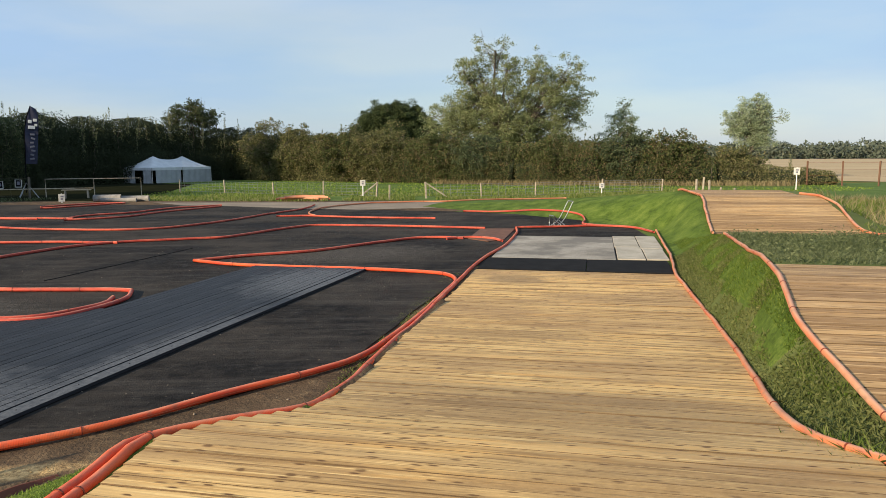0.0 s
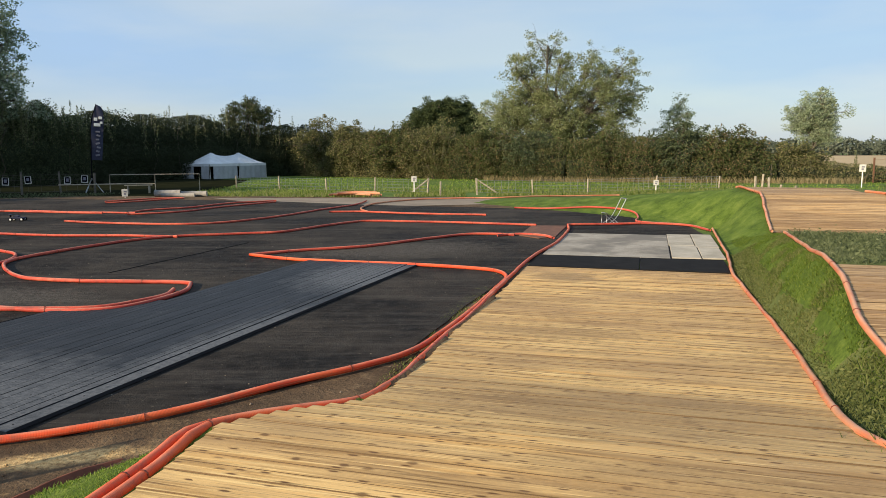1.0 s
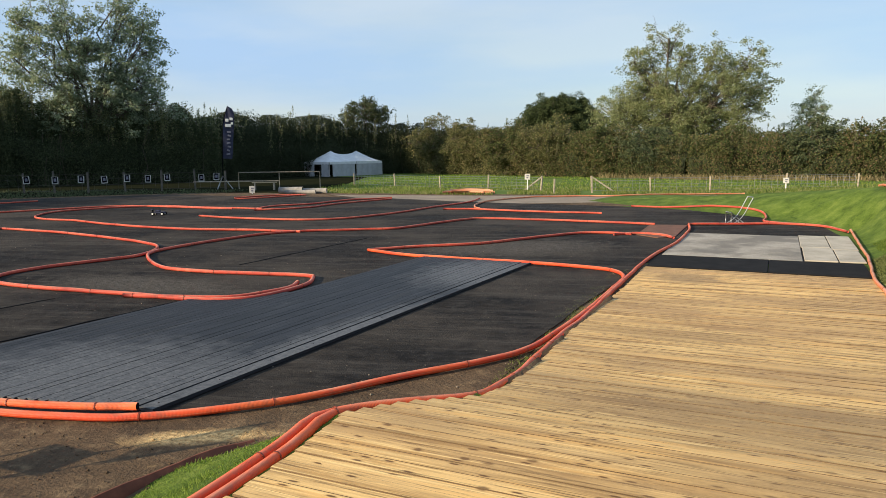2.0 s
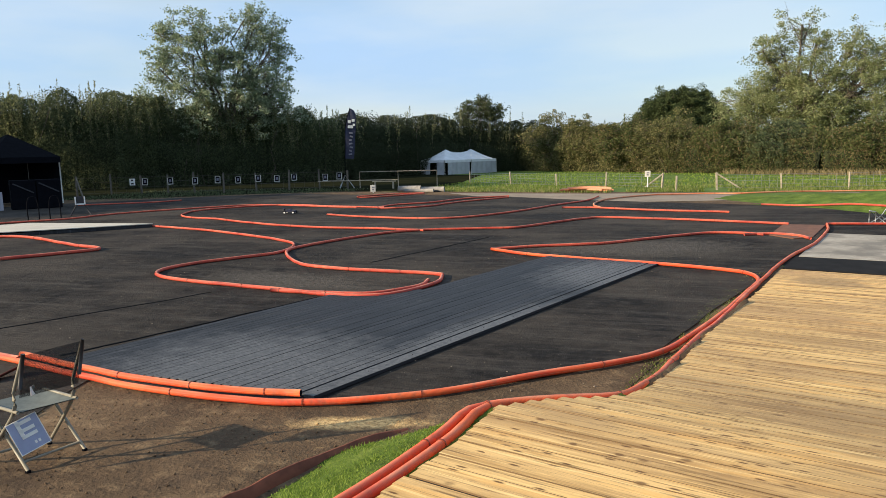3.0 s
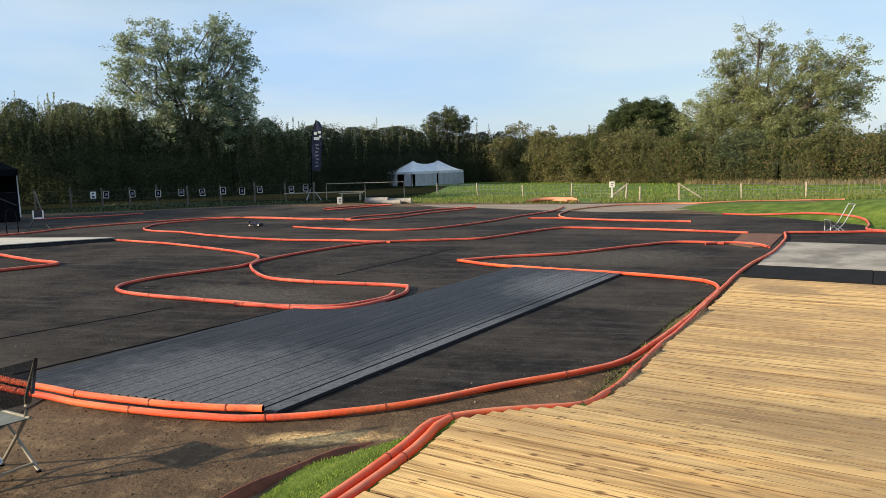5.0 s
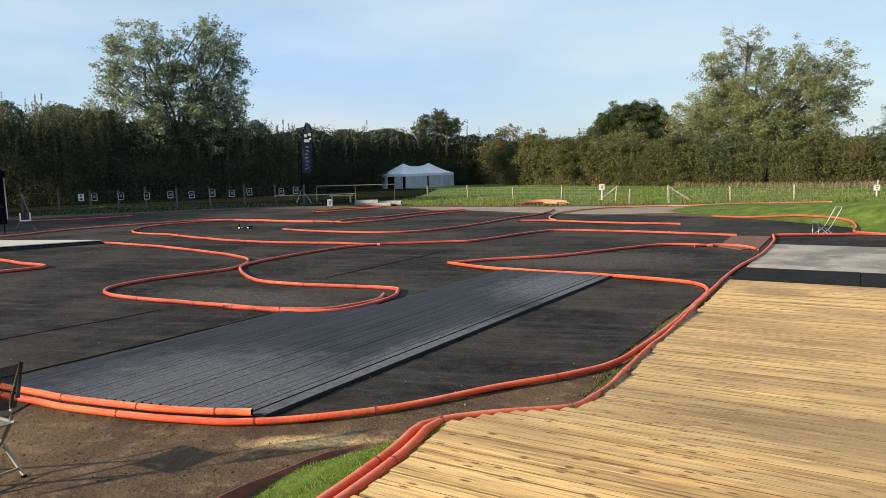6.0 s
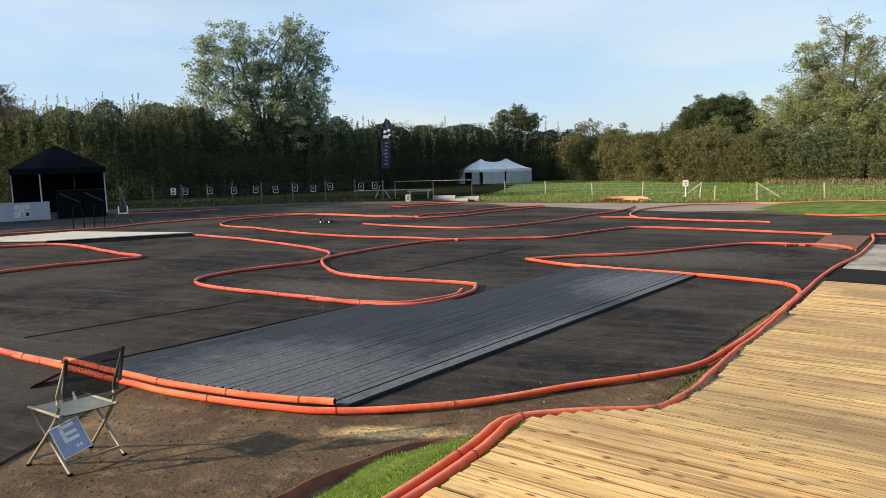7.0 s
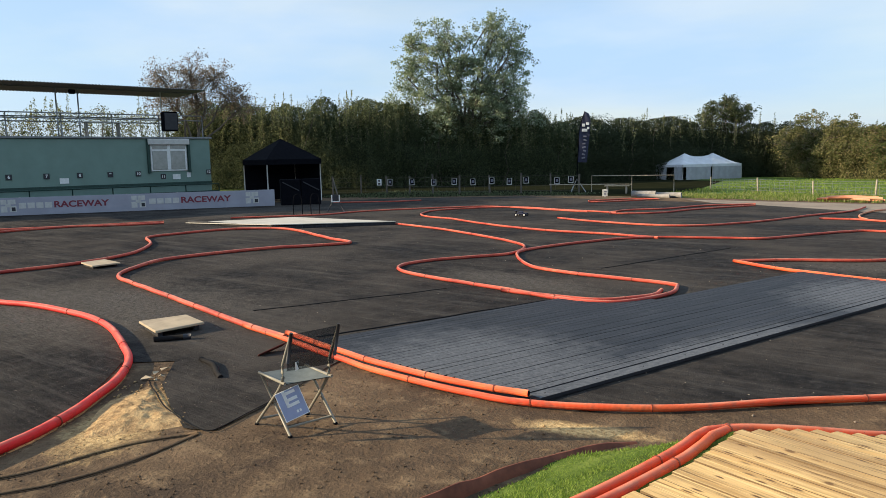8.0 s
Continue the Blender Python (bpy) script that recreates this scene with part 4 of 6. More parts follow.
for pts in ([(-5.5, 1.1, .012), (-5.2, 1.54, .012), (-5.1, 1.78, .012), (-5.08, 2.08, .012), (-4.99, 2.36, .012), (-4.79, 2.74, .012)], [(-5.2, .9, .012), (-4.94, 1.45, .012), (-4.81, 1.73, .012), (-4.72, 2.05, .012), (-4.73, 2.38, .012), (-4.77, 2.73, .012)]):
    strip("soil_ridge", pts, .026, M_DIRT, "low ridge of soil over a membrane crease", "soil", .28)
# thin dark tubes stand in for the shadow line under membrane folds
for pts in ([(-5.47, 1.05, .004), (-5.16, 1.52, .014), (-5.06, 1.77, .002), (-5.04, 2.07, .014), (-4.95, 2.35, .001), (-4.76, 2.72, .012)], [(-4.9, 1.44, .014), (-4.77, 1.72, .001), (-4.68, 2.04, .014), (-4.7, 2.37, .001)]):
    strip("fold_shadow", pts, .004, M_GAP, "thin dark strip for the shadow under a membrane fold", "membrane", .6)
for pts in ([(-6.2, 5.25, .02), (-5.82, 6.2, .02), (-5.5, 7.1, .02), (-5.16, 8.05, .02), (-5.0, 8.5, .02)], [(-8.04, 5.77, .018), (-7.77, 6.32, .018), (-7.39, 7.15, .018), (-7.04, 7.86, .018), (-6.8, 8.5, .018)], [(-5.6, 11.5, .018), (-5.0, 13.5, .018), (-4.46, 15.4, .018)]):
    strip("tarmac_joint", pts, .02, M_MAT, "dark sealed joint between lanes of tarmac", "joint", .4, "structure")
strip("torn_rubber", [(-6.5, 3.92, .03), (-6.2, 3.86, .035), (-5.95, 3.72, .03), (-5.8, 3.66, .02)], .028, M_MAT, "torn flap of black rubber sticking up", "rubber", .8)


def edging():
    """A rusty strip set on edge at the foot of the turf bank."""
    path = smooth_path([(*xy(s, n), z) for s, n, z in ((3.72, -3.08, .012), (3.6, -3.12, .03), (3.45, -3.17, .045), (3.2, -3.22, .06), (2.67, -3.26, .075), (2.2, -3.25, .085), (1.2, -3.22, .09), (.2, -3.18, .09))], .05)
    v, f = [], []
    for i, p in enumerate(path):
        a, b = path[max(0, i - 1)], path[min(len(path) - 1, i + 1)]
        d = (b - a).normalized()
        side = Vector((-d.y, d.x, 0))
        top = p.z + .02 * noise.noise(p * 5)
        for off, z in ((.006, -.01), (.012 + .03, top), (-.0 + .03, top), (-.006, -.01)):
            v.append(Vector((p.x, p.y, 0)) - side * off + Vector((0, 0, z)))
    for i in range(len(path) - 1):
        for k in range(3):
            f.append((i * 4 + k, i * 4 + k + 1, i * 4 + k + 5, i * 4 + k + 4))
    return tagged(new("edging_strip", mesh("edging_strip", v, f, M_RUST, True)), "rusty brown edging strip at the turf bank's foot", "edging")


edging()
bm = boxed(.32, .13, .01, bevel=.004)
ob = tagged(part("rusty_plate", bm, M_PLATE, None), "rusty metal plate leaning against the pipe", "plate")
ob.matrix_world = Matrix.Translation((-6.1, 4.5, .05)) @ Matrix.Rotation(radians(75), 4, 'Z') @ Matrix.Rotation(radians(-14), 4, 'Y') @ Matrix.Rotation(radians(-28), 4, 'X')

bar = empty("rubber_bar", Matrix.Translation((-7.5, 4.22, .046)), "black rubber bar lying against the raised board", "bar")
rod("bar_tube", (-.12, -.16, 0), (.10, .16, 0), .03, M_MAT, bar)
rod("bar_end", (.06, .10, .0), (.11, .17, .0), .034, M_GREYPRINT, bar)

# ---- fences ----
def post(name, base, h, w, mat, label, category, group, lean=0.0, brace=None):
    ob = empty(name, Matrix.Translation((*base, land_xy(*base))) @ Matrix.Rotation(lean, 4, 'Y'), label, category, group)
    part("shaft", boxed(w, w, h + .02, (0, 0, h / 2 - .01), Matrix.Rotation(base[0] * 1.7, 4, 'Z'), .012), mat, ob)
    if brace:
        a, b = Vector((0, 0, h * .95)), Vector((*brace, .03))
        d = b - a
        part("brace", boxed(w * .75, w * .75, d.length, (a + b) / 2, d.to_track_quat('Z', 'Y').to_matrix().to_4x4(), .01), mat, ob)
    return ob


def wires(name, pts, heights, r, mat, label, verticals=0.0):
    v, f = [], []

    def add(a, b):
        k = len(v)
        q, g, _ = tube([a, b], r, 4)
        v.extend(q)
        f.extend(tuple(i + k for i in x) for x in g)
    for a, b in zip(pts, pts[1:]):
        a, b = Vector((*a, 0)), Vector((*b, 0))
        for h in heights:
            add(a + Vector((0, 0, h)), b + Vector((0, 0, h - .015)))
        if verticals:
            n = int((b - a).length / verticals)
            for i in range(n):
                c = a.lerp(b, (i + .5) / n)
                add(c + Vector((0, 0, heights[0])), c + Vector((0, 0, heights[-1])))
    return tagged(new(name, mesh(name, v, f, mat)), label, "wire", kind="stuff")


right_line = [(-12.8, 41.5), (-9.65, 39.05), (-6.7, 37.0), (-4.1, 36.4), (-1.35, 34.6)]
right_line2 = [(1.0, 33.2), (3.6, 33.45), (6.2, 33.7), (9.9, 35.6), (13.5, 37.0)]
for i, p in enumerate(right_line + [(-.68, 32.3)] + right_line2):
    br = {(-1.35, 34.6): (-.75, -.25), (1.0, 33.2): (.95, .05)}.get(p)
    post("fence_post", p, .72 + .05 * math.sin(i * 2.3), .085 if br else .07, M_POST, "weathered grey wooden fence post" + (" with a diagonal brace" if br else " in the grass"), "post", "meadow fence posts", .06 * math.sin(i * 5.1), br)
wires("wire_netting", right_line, (.1, .25, .4, .55, .66), .006, M_STEEL, "thin wire netting between the meadow posts", .3)
wires("wire_netting", right_line2, (.1, .25, .4, .55, .66), .006, M_STEEL, "thin wire netting between the meadow posts", .3)

left_line = [(-32.5 + 14 * i / 9, 30.8 + 5.4 * i / 9 + .35 * math.sin(i)) for i in range(10)]
for i, p in enumerate(left_line):
    post("fence_post", p, 1.12 + .06 * math.sin(i * 1.9), .09, M_OLDPOST, "dark weathered fence post before the hedge" if i else "fence post with a diagonal brace before the hedge", "post", "hedge fence posts", .03 * math.sin(i * 3), (1.0, -.6) if i == 0 else None)
wires("wire_netting", left_line, (.15, .45, .75, 1.0), .005, M_OLDPOST, "thin wire strands between the hedge posts", .5)


def small_sign(base, z, w, h, label, face=-0.6, stake=0.0, group="marker boards"):
    ob = empty("marker_board", Matrix.Translation((*base, z)) @ Matrix.Rotation(face, 4, 'Z'), label, "sign", group)
    part("board_panel", boxed(w * .85, .02, h * .85, (0, 0, 0), bevel=.008), M_DIMWHITE, ob)
    part("print_bar", boxed(w * .4, .006, h * .16, (w * .05, -.0125, h * .15), bevel=0), M_DIMPRINT, ob)
    part("print_bar", boxed(w * .3, .006, h * .2, (0, -.0125, -h * .12), bevel=0), M_DIMPRINT, ob)
    if stake:
        part("stake", boxed(.05, .04, stake, (0, .03, h / 2 - .02 - stake / 2), bevel=.006), M_WHITE, ob)
    return ob


FENCE_SIGN = "small white-framed marker board hung on the fence wire"
for i, k in enumerate((1.73, 2.17, 3.12, 4.05, 4.82, 5.46, 6.08, 6.64, 7.18, 8.22, 8.72)):
    p = Vector(left_line[int(k)]).lerp(Vector(left_line[min(9, int(k) + 1)]), k - int(k))
    ob = empty("marker_board", Matrix.Translation((p.x + .03, p.y - .07, .72 + .03 * math.sin(i * 3.3))) @ Matrix.Rotation(.55, 4, 'Z') @ Matrix.Rotation(.06 * math.sin(i * 2.1), 4, 'Y'), FENCE_SIGN, "sign", "fence markers")
    part("board_panel", boxed(.29, .02, .38, bevel=.008), M_WHITE if i == 0 else M_BLACK, ob)
    if i:
        for w, h, x, z in ((.035, .36, -.13, 0), (.035, .36, .13, 0), (.30, .04, 0, -.17), (.30, .015, 0, .18)):
            part("frame_bar", boxed(w, .012, h, (x, -.014, z), bevel=.002), M_DIMWHITE, ob)
        part("print_bar", boxed(.12, .006, .16, (0, -.0125, .02), bevel=0), M_DIMPRINT, ob)
    else:
        part("print_bar", boxed(.1, .006, .09, (0, -.0125, .09), bevel=0), M_GREYPRINT, ob)
        part("print_bar", boxed(.14, .006, .09, (0, -.0125, -.09), bevel=0), M_GREYPRINT, ob)
small_sign((-1.96, 33.85), .72, .3, .32, "white marker board on a stake by the meadow fence", -.05, .75)
small_sign((9.85, 35.4), .42, .3, .3, "low white marker board in the meadow grass", -.2, .5)
small_sign((20.9, 37.3), 1.02, .36, .45, "white marker board on a white post", -.55, 1.2)
small_sign((-15.2, 32.6), .22, .3, .4, "white marker board standing at the track's edge", .4, .42)

for i in range(9):
    a = Vector((20.0, 46.2)).lerp(Vector((33.0, 38.2)), i / 8)
    if i > 2:
        post("stake", tuple(a), 1.5, .09, M_STAKE, "tall rust-brown fence stake beside the field", "post", "field fence stakes", .02 * math.sin(i * 4))
wires("wire_netting", [(24.9, 43.2), (33, 38.2)], (.2, .6, 1.0, 1.4), .006, M_RUST, "rusty wire strands along the field", .0)
for i, (x, y) in enumerate(((14.1, 34.0), (14.5, 34.2), (14.75, 34.0), (15.3, 34.1), (16.0, 34.0))):
    post("stake", (x, y), (.75, .85, .7, .35, .3)[i], .09, M_POST, "short pale wooden stake in rough grass", "post", "short stakes", (.0, .05, -.04, .2, 0)[i])

# rail by the flag
rail = empty("tube_rail", Matrix.Translation((-17.3, 37.2, 0)), "low pale tubular rail in the grass", "rail")
for a, b in (((-.8, -.05, .93), (3.6, .85, .93)), ((-.8, -.05, .45), (1.4, .4, .45))):
    rod("rail_tube", a, b, .022, M_POST, rail)
for t in (0, .5, 1):
    p = Vector((-.8, -.05, 0)).lerp(Vector((3.6, .85, 0)), t)
    rod("rail_post", p, p + Vector((0, 0, .95)), .022, M_POST, rail)

# feather flag
def feather_flag():
    o = Vector((-18.56, 36.86, 0))
    f = empty("feather_flag", Matrix.Translation(o) @ Matrix.Rotation(radians(28), 4, 'Z') @ Matrix.Rotation(radians(3), 4, 'Y'), "tall navy feather flag with white print on a tripod", "flag")
    rod("pole", (-.32, 0, .25), (-.1, 0, 4.55), .022, M_BLACK, f, bend=[(-.34, 0, 2), (-.32, 0, 3.6)])
    v, g = [], []
    n = 24
    for i in range(n + 1):
        t = i / n
        z = 1.7 + 2.85 * t
        w = .56 * (1 - max(0, (t - .62) / .38) ** 2.2) ** .5 if t > .62 else .48 + .08 * t / .62
        x0 = -.33 + .22 * max(0, (t - .6) / .4) ** 2
        for k in range(5):
            v.append((x0 + (w + .02) * k / 4 * (1 if t < .98 else .3), .05 * math.sin(3 * t * math.pi + k), z))
    for i in range(n):
        for k in range(4):
            a = i * 5 + k
            g.append((a, a + 1, a + 6, a + 5))
    m = len(v)
    v += [(x, y + .006, z) for x, y, z in v]
    g += [tuple(i + m for i in q[::-1]) for q in g]
    part("cloth", mesh("cloth", v, g, M_NAVY, True), None, f)
    for x, z, w, h in ((-.12, 3.78, .16, .16), (.1, 3.86, .16, .14), (-.05, 3.5, .3, .16), (.14, 3.62, .12, .12)):
        part("print_patch", boxed(w, .13, h, (x, 0, z), bevel=.01), M_WHITE, f)
    for i in range(7):
        part("print_patch", boxed(.2 - .02 * (i % 3), .13, .09, (-.02 + .03 * math.sin(i * 2), 0, 3.15 - .2 * i), Matrix.Rotation(.3 * math.sin(i * 1.7), 4, 'Y'), .01), M_DIMPRINT, f)
    for a in (0, 120, 240):
        rod("tripod_leg", (-.33, 0, .75), (-.33 + .55 * math.cos(radians(a)), .55 * math.sin(radians(a)), .02), .025, M_STEEL, f)


feather_flag()

# ---- tents ----
def white_tent():
    e = Vector((-.304, .953, 0))
    r = Vector((.953, .304, 0))
    fx = (r * math.cos(radians(43)) + e * math.sin(radians(43)))
    sx = (-r * math.cos(radians(47)) + e * math.sin(radians(47)))
    o = Vector((-19.6, 56.7, 0))
    t = empty("party_tent", Matrix.Translation(o), "white two-peaked party tent with lowered legs", "tent")
    E, D, H = 1.22, 3.2, .95
    W = 6.2

    def roof_z(u, w):
        across = max(0.0, 1 - abs(w - D / 2) / (D / 2))
        k = 0.0
        for c in (1.6, 4.6):
            d = max(abs(u - c) / 1.6, abs(w - D / 2) / (D / 2))
            k = max(k, 1 - d)
        ridge = H * (.66 + .24 * (abs(u - 3.1) / 1.5) ** 2) * across ** 1.1 if 1.6 < u < 4.6 else 0.0
        return E + max(H * max(k, 0) ** 1.3, ridge)
    v, f = [], []
    nu, nw = 40, 20
    for i in range(nu + 1):
        for j in range(nw + 1):
            u, w = W * i / nu, D * j / nw
            p = fx * u + sx * w
            v.append((p.x, p.y, max(roof_z(u, w), E)))
    for i in range(nu):
        for j in range(nw):
            a = i * (nw + 1) + j
            f.append((a, a + nw + 1, a + nw + 2, a + 1))
    part("roof", mesh("roof", v, f, M_CANVAS, True), None, t)

    def wall(a, b, z0, z1, mat, name, waves=5, amp=.03):
        v, f = [], []
        n = 24
        d = (b - a)
        nrm = Vector((-d.y, d.x, 0)).normalized()
        for i in range(n + 1):
            p = a + d * (i / n) + nrm * (amp * math.sin(waves * 2 * math.pi * i / n))
            for z in (z0, z1):
                v.append((p.x, p.y, z))
            q = p + nrm * .01
            for z in (z0, z1):
                v.append((q.x, q.y, z))
        for i in range(n):
            k = i * 4
            f += [(k, k + 4, k + 5, k + 1), (k + 2, k + 3, k + 7, k + 6)]
        return part(name, mesh(name, v, f, mat, True), None, t)
    for a, b in ((Vector(), fx * W), (Vector(), sx * D), (fx * W, fx * W + sx * D), (sx * D, sx * D + fx * W)):
        wall(a, b, E - .2, E + .012, M_CANVAS, "valance", 7, .015)
    wall(fx * .35, fx * 2.9, .01, E - .2, M_SHADEDCANVAS, "side_wall")
    wall(fx * 3.15, fx * W, .01, E - .2, M_SHADEDCANVAS, "side_wall")
    wall(sx * .1, sx * 1.0, .01, E - .15, M_SHADEDCANVAS, "side_wall")
    wall(sx * 1.9, sx * D, .01, E - .15, M_SHADEDCANVAS, "side_wall")
    wall(sx * D, sx * D + fx * W, .01, E - .15, M_SHADEDCANVAS, "side_wall")
    wall(fx * W, fx * W + sx * D, .01, E - .15, M_SHADEDCANVAS, "side_wall")
    for u in (0, W / 2, W):
        for w in (0, D):
            p = fx * u + sx * w
            rod("leg", p, p + Vector((0, 0, E)), .025, M_DIMWHITE, t)


white_tent()


def black_gazebo():
    o = Vector((-30.3, 25.0, 0))
    g = empty("black_gazebo", Matrix.Translation(o), "black pop-up gazebo with pale legs near the hedge", "tent")
    cs = [Vector((2.12 * math.cos(radians(a)), 2.12 * math.sin(radians(a)), 0)) for a in (-60, 30, 120, 210)]
    v = [c * 1.03 + Vector((0, 0, 2.2)) for c in cs] + [c * .5 + Vector((0, 0, 2.78)) for c in cs] + [Vector((0, 0, 3.3))]
    f = []
    for i in range(4):
        j = (i + 1) % 4
        f += [(i, j, 4 + j, 4 + i), (4 + i, 4 + j, 8)]
    part("roof", mesh("roof", v, f, M_BLACK), None, g)
    for i in range(4):
        a, b = cs[i] * 1.03, cs[(i + 1) % 4] * 1.03
        m, d = (a + b) / 2, b - a
        part("valance", boxed(d.length, .02, .28, (m.x, m.y, 2.07), Matrix.Rotation(math.atan2(d.y, d.x), 4, 'Z'), .004), M_BLACK, g)
        rod("leg", cs[i], cs[i] + Vector((0, 0, 2.2)), .03, M_DIMWHITE, g)
    a, b = cs[2], cs[3]
    m, d = (a + b) / 2, b - a
    part("back_wall", boxed(d.length, .02, 1.95, (m.x, m.y, 1.0), Matrix.Rotation(math.atan2(d.y, d.x), 4, 'Z'), .004), M_BLACK, g)
    part("side_wall", boxed(d.length, .02, 1.95, ((cs[1] + cs[2]) / 2).xy.to_3d() + Vector((0, 0, 1.0)), Matrix.Rotation(math.atan2(d.y, d.x) + math.pi / 2, 4, 'Z'), .004), M_BLACK, g)


black_gazebo()

# ---- race building and its banner ----
def corrugated(name, length, depth, mat, parent, m, pitch=.15, amp=.025):
    n = int(length / pitch) * 4
    v, f = [], []
    for i in range(n + 1):
        x, z = length * i / n, amp * math.sin(i * math.pi / 2)
        for y, dz in ((0, 0), (depth, -.06), (0, -.012), (depth, -.072)):
            v.append(m @ Vector((x, y, z + dz)))
    for i in range(n):
        k = i * 4
        f += [(k, k + 4, k + 5, k + 1), (k + 2, k + 3, k + 7, k + 6), (k, k + 2, k + 6, k + 4), (k + 1, k + 5, k + 7, k + 3)]
    return part(name, mesh(name, v, f, mat, False), None, parent)


def text_mesh(word, size):
    c = bpy.data.curves.new("numeral", 'FONT')
    c.body, c.size, c.align_x, c.align_y, c.extrude = word, size, 'CENTER', 'CENTER', .002
    c.offset = .03 * size
    ob = bpy.data.objects.new("numeral", c)
    scene.collection.objects.link(ob)
    bpy.context.view_layer.update()
    me = bpy.data.meshes.new_from_object(ob.evaluated_get(bpy.context.evaluated_depsgraph_get()))
    bpy.data.objects.remove(ob)
    bpy.data.curves.remove(c)
    me.materials.clear()
    me.materials.append(M_WHITE)
    return me


def race_building():
    C = Vector((-33.9, 23.1, 0))
    d = Vector((BLD_D[0], BLD_D[1], 0)).normalized()
    ang = math.atan2(d.y, d.x)
    L = 20.0
    # local frame: x runs along the front to the right corner at 0, y goes in behind it
    b = empty("race_building", Matrix.Translation(C) @ Matrix.Rotation(ang, 4, 'Z'), "green clad cabin with a roofed viewing platform on top", "building")
    part("wall", boxed(L, 3.0, 3.1, (-L / 2, 1.5, 1.85), bevel=.03), M_GREEN, b)
    part("skirting", boxed(L, .06, .16, (-L / 2, -.03, 1.05), bevel=.01), M_DARKGREEN, b, "dark green trim board")
    part("platform_edge", boxed(L + .2, 3.2, .1, (-L / 2, 1.5, 3.44), bevel=.02), M_SHEET, b)
    w = part("window", boxed(1.9, .08, 1.55, (-2.25, -.03, 2.5), bevel=.02), M_WHITE, b, "white framed window under a roller shutter box")
    part("shutter_box", boxed(2.15, .22, .3, (-2.25, -.1, 3.23), bevel=.03), M_DIMWHITE, w)
    for x, ww in ((-2.72, .78), (-1.78, .78)):
        part("pane", boxed(ww, .03, .95, (x, -.08, 2.28), bevel=.01), M_GLASS, w)
        part("pane", boxed(ww, .03, .28, (x, -.08, 3.0), bevel=.01), M_GLASS, w)
        part("sash_frame", boxed(ww + .07, .02, .06, (x, -.095, 2.79), bevel=.008), M_WHITE, w)
        part("sash_frame", boxed(.06, .02, 1.0, (x + ww / 2, -.095, 2.28), bevel=.008), M_WHITE, w)
    for x in (-3.3, -1.2):
        part("shutter_rail", boxed(.12, .14, 1.75, (x, -.08, 2.5), bevel=.01), M_DARKGREEN, w)
    for word, x in (("6", -9.6), ("7", -8.05), ("8", -6.6), ("9", -5.2), ("10", -3.85), ("11", -2.6), ("12", -.15)):
        p = part("number_plate", boxed(.26, .02, .26, (x, -.02, 1.62 if word != "11" else 1.45), bevel=.004), M_GREYPRINT, b, "black plate with a white numeral")
        q = part("numeral", text_mesh(word, .2), None, p)
        q.matrix_local = Matrix.Translation((x, -.033, 1.62 if word != "11" else 1.45)) @ Matrix.Rotation(radians(90), 4, 'X')
    for x, z in ((-7.3, 1.38), (-1.9, 1.42), (-1.25, 1.5)):
        part("notice", boxed(.4 if x < -1.5 else .2, .012, .26, (x, -.012, z), bevel=.002), M_WHITE, b)
    # walkway rail in front
    for z in (.62, 1.0):
        rod("front_rail", (-L, -.9, z), (.0, -.9, z), .035, M_DARKGREEN, b)
    for i in range(12):
        rod("rail_post", (-i * 1.8, -.9, .0), (-i * 1.8, -.9, 1.0), .03, M_DARKGREEN, b)
    part("walkway", boxed(L, 1.0, .3, (-L / 2, -.45, .16), bevel=.02), M_BLACKPAINT, b)
    # platform rails, posts and the sheet roof
    for z in (4.35, 4.6):
        rod("platform_rail", (-L, .1, z), (-.3, .1, z), .03, M_SHEET, b)
        rod("platform_rail", (-L, 2.9, z), (-.3, 2.9, z), .03, M_SHEET, b)
    for i in range(9):
        rod("rail_post", (-.3 - i * 2.3, .1, 3.45), (-.3 - i * 2.3, .1, 4.6), .03, M_SHEET, b)
    for x in (-1.9, -6.0, -7.0, -11.5, -16.5):
        rod("roof_post", (x, 1.6, 3.45), (x, 1.6, 6.0), .035, M_STEEL if x != -1.9 else M_DIMWHITE, b)
    corrugated("roof", L, 4.2, M_SHEET, b, Matrix.Translation((-L, 0, 6.0)))
    part("roof_beam", boxed(L, .08, .14, (-L / 2, 1.6, 5.98), bevel=.01), M_SHEET, b)
    sp = empty("loudspeaker", Matrix.Translation(C) @ Matrix.Rotation(ang, 4, 'Z') @ Matrix.Translation((-2.1, -.05, 4.28)), "black loudspeaker hung on the platform rail", "speaker")
    part("cabinet", boxed(.75, .45, 1.0, bevel=.04), M_BLACK, sp)
    part("grille", boxed(.65, .02, .85, (0, -.23, 0), bevel=.01), M_GREYPRINT, sp)
    fl = empty("flood_light", Matrix.Translation(C) @ Matrix.Rotation(ang, 4, 'Z') @ Matrix.Translation((-6.4, 1.0, 5.7)), "small dark lamp hung under the roof", "lamp")
    part("lamp_head", boxed(.3, .2, .22, bevel=.04), M_BLACK, fl)
    part("bracket", boxed(.04, .7, .04, (0, .4, .12), bevel=.01), M_SHEET, fl)
    tb = empty("shelf_table", Matrix.Translation(C) @ Matrix.Rotation(ang, 4, 'Z') @ Matrix.Translation((-5.2, .7, 3.5)), "pale table on the viewing platform", "table")
    part("tabletop", boxed(1.7, .6, .06, (0, 0, .72), bevel=.01), M_DIMWHITE, tb)
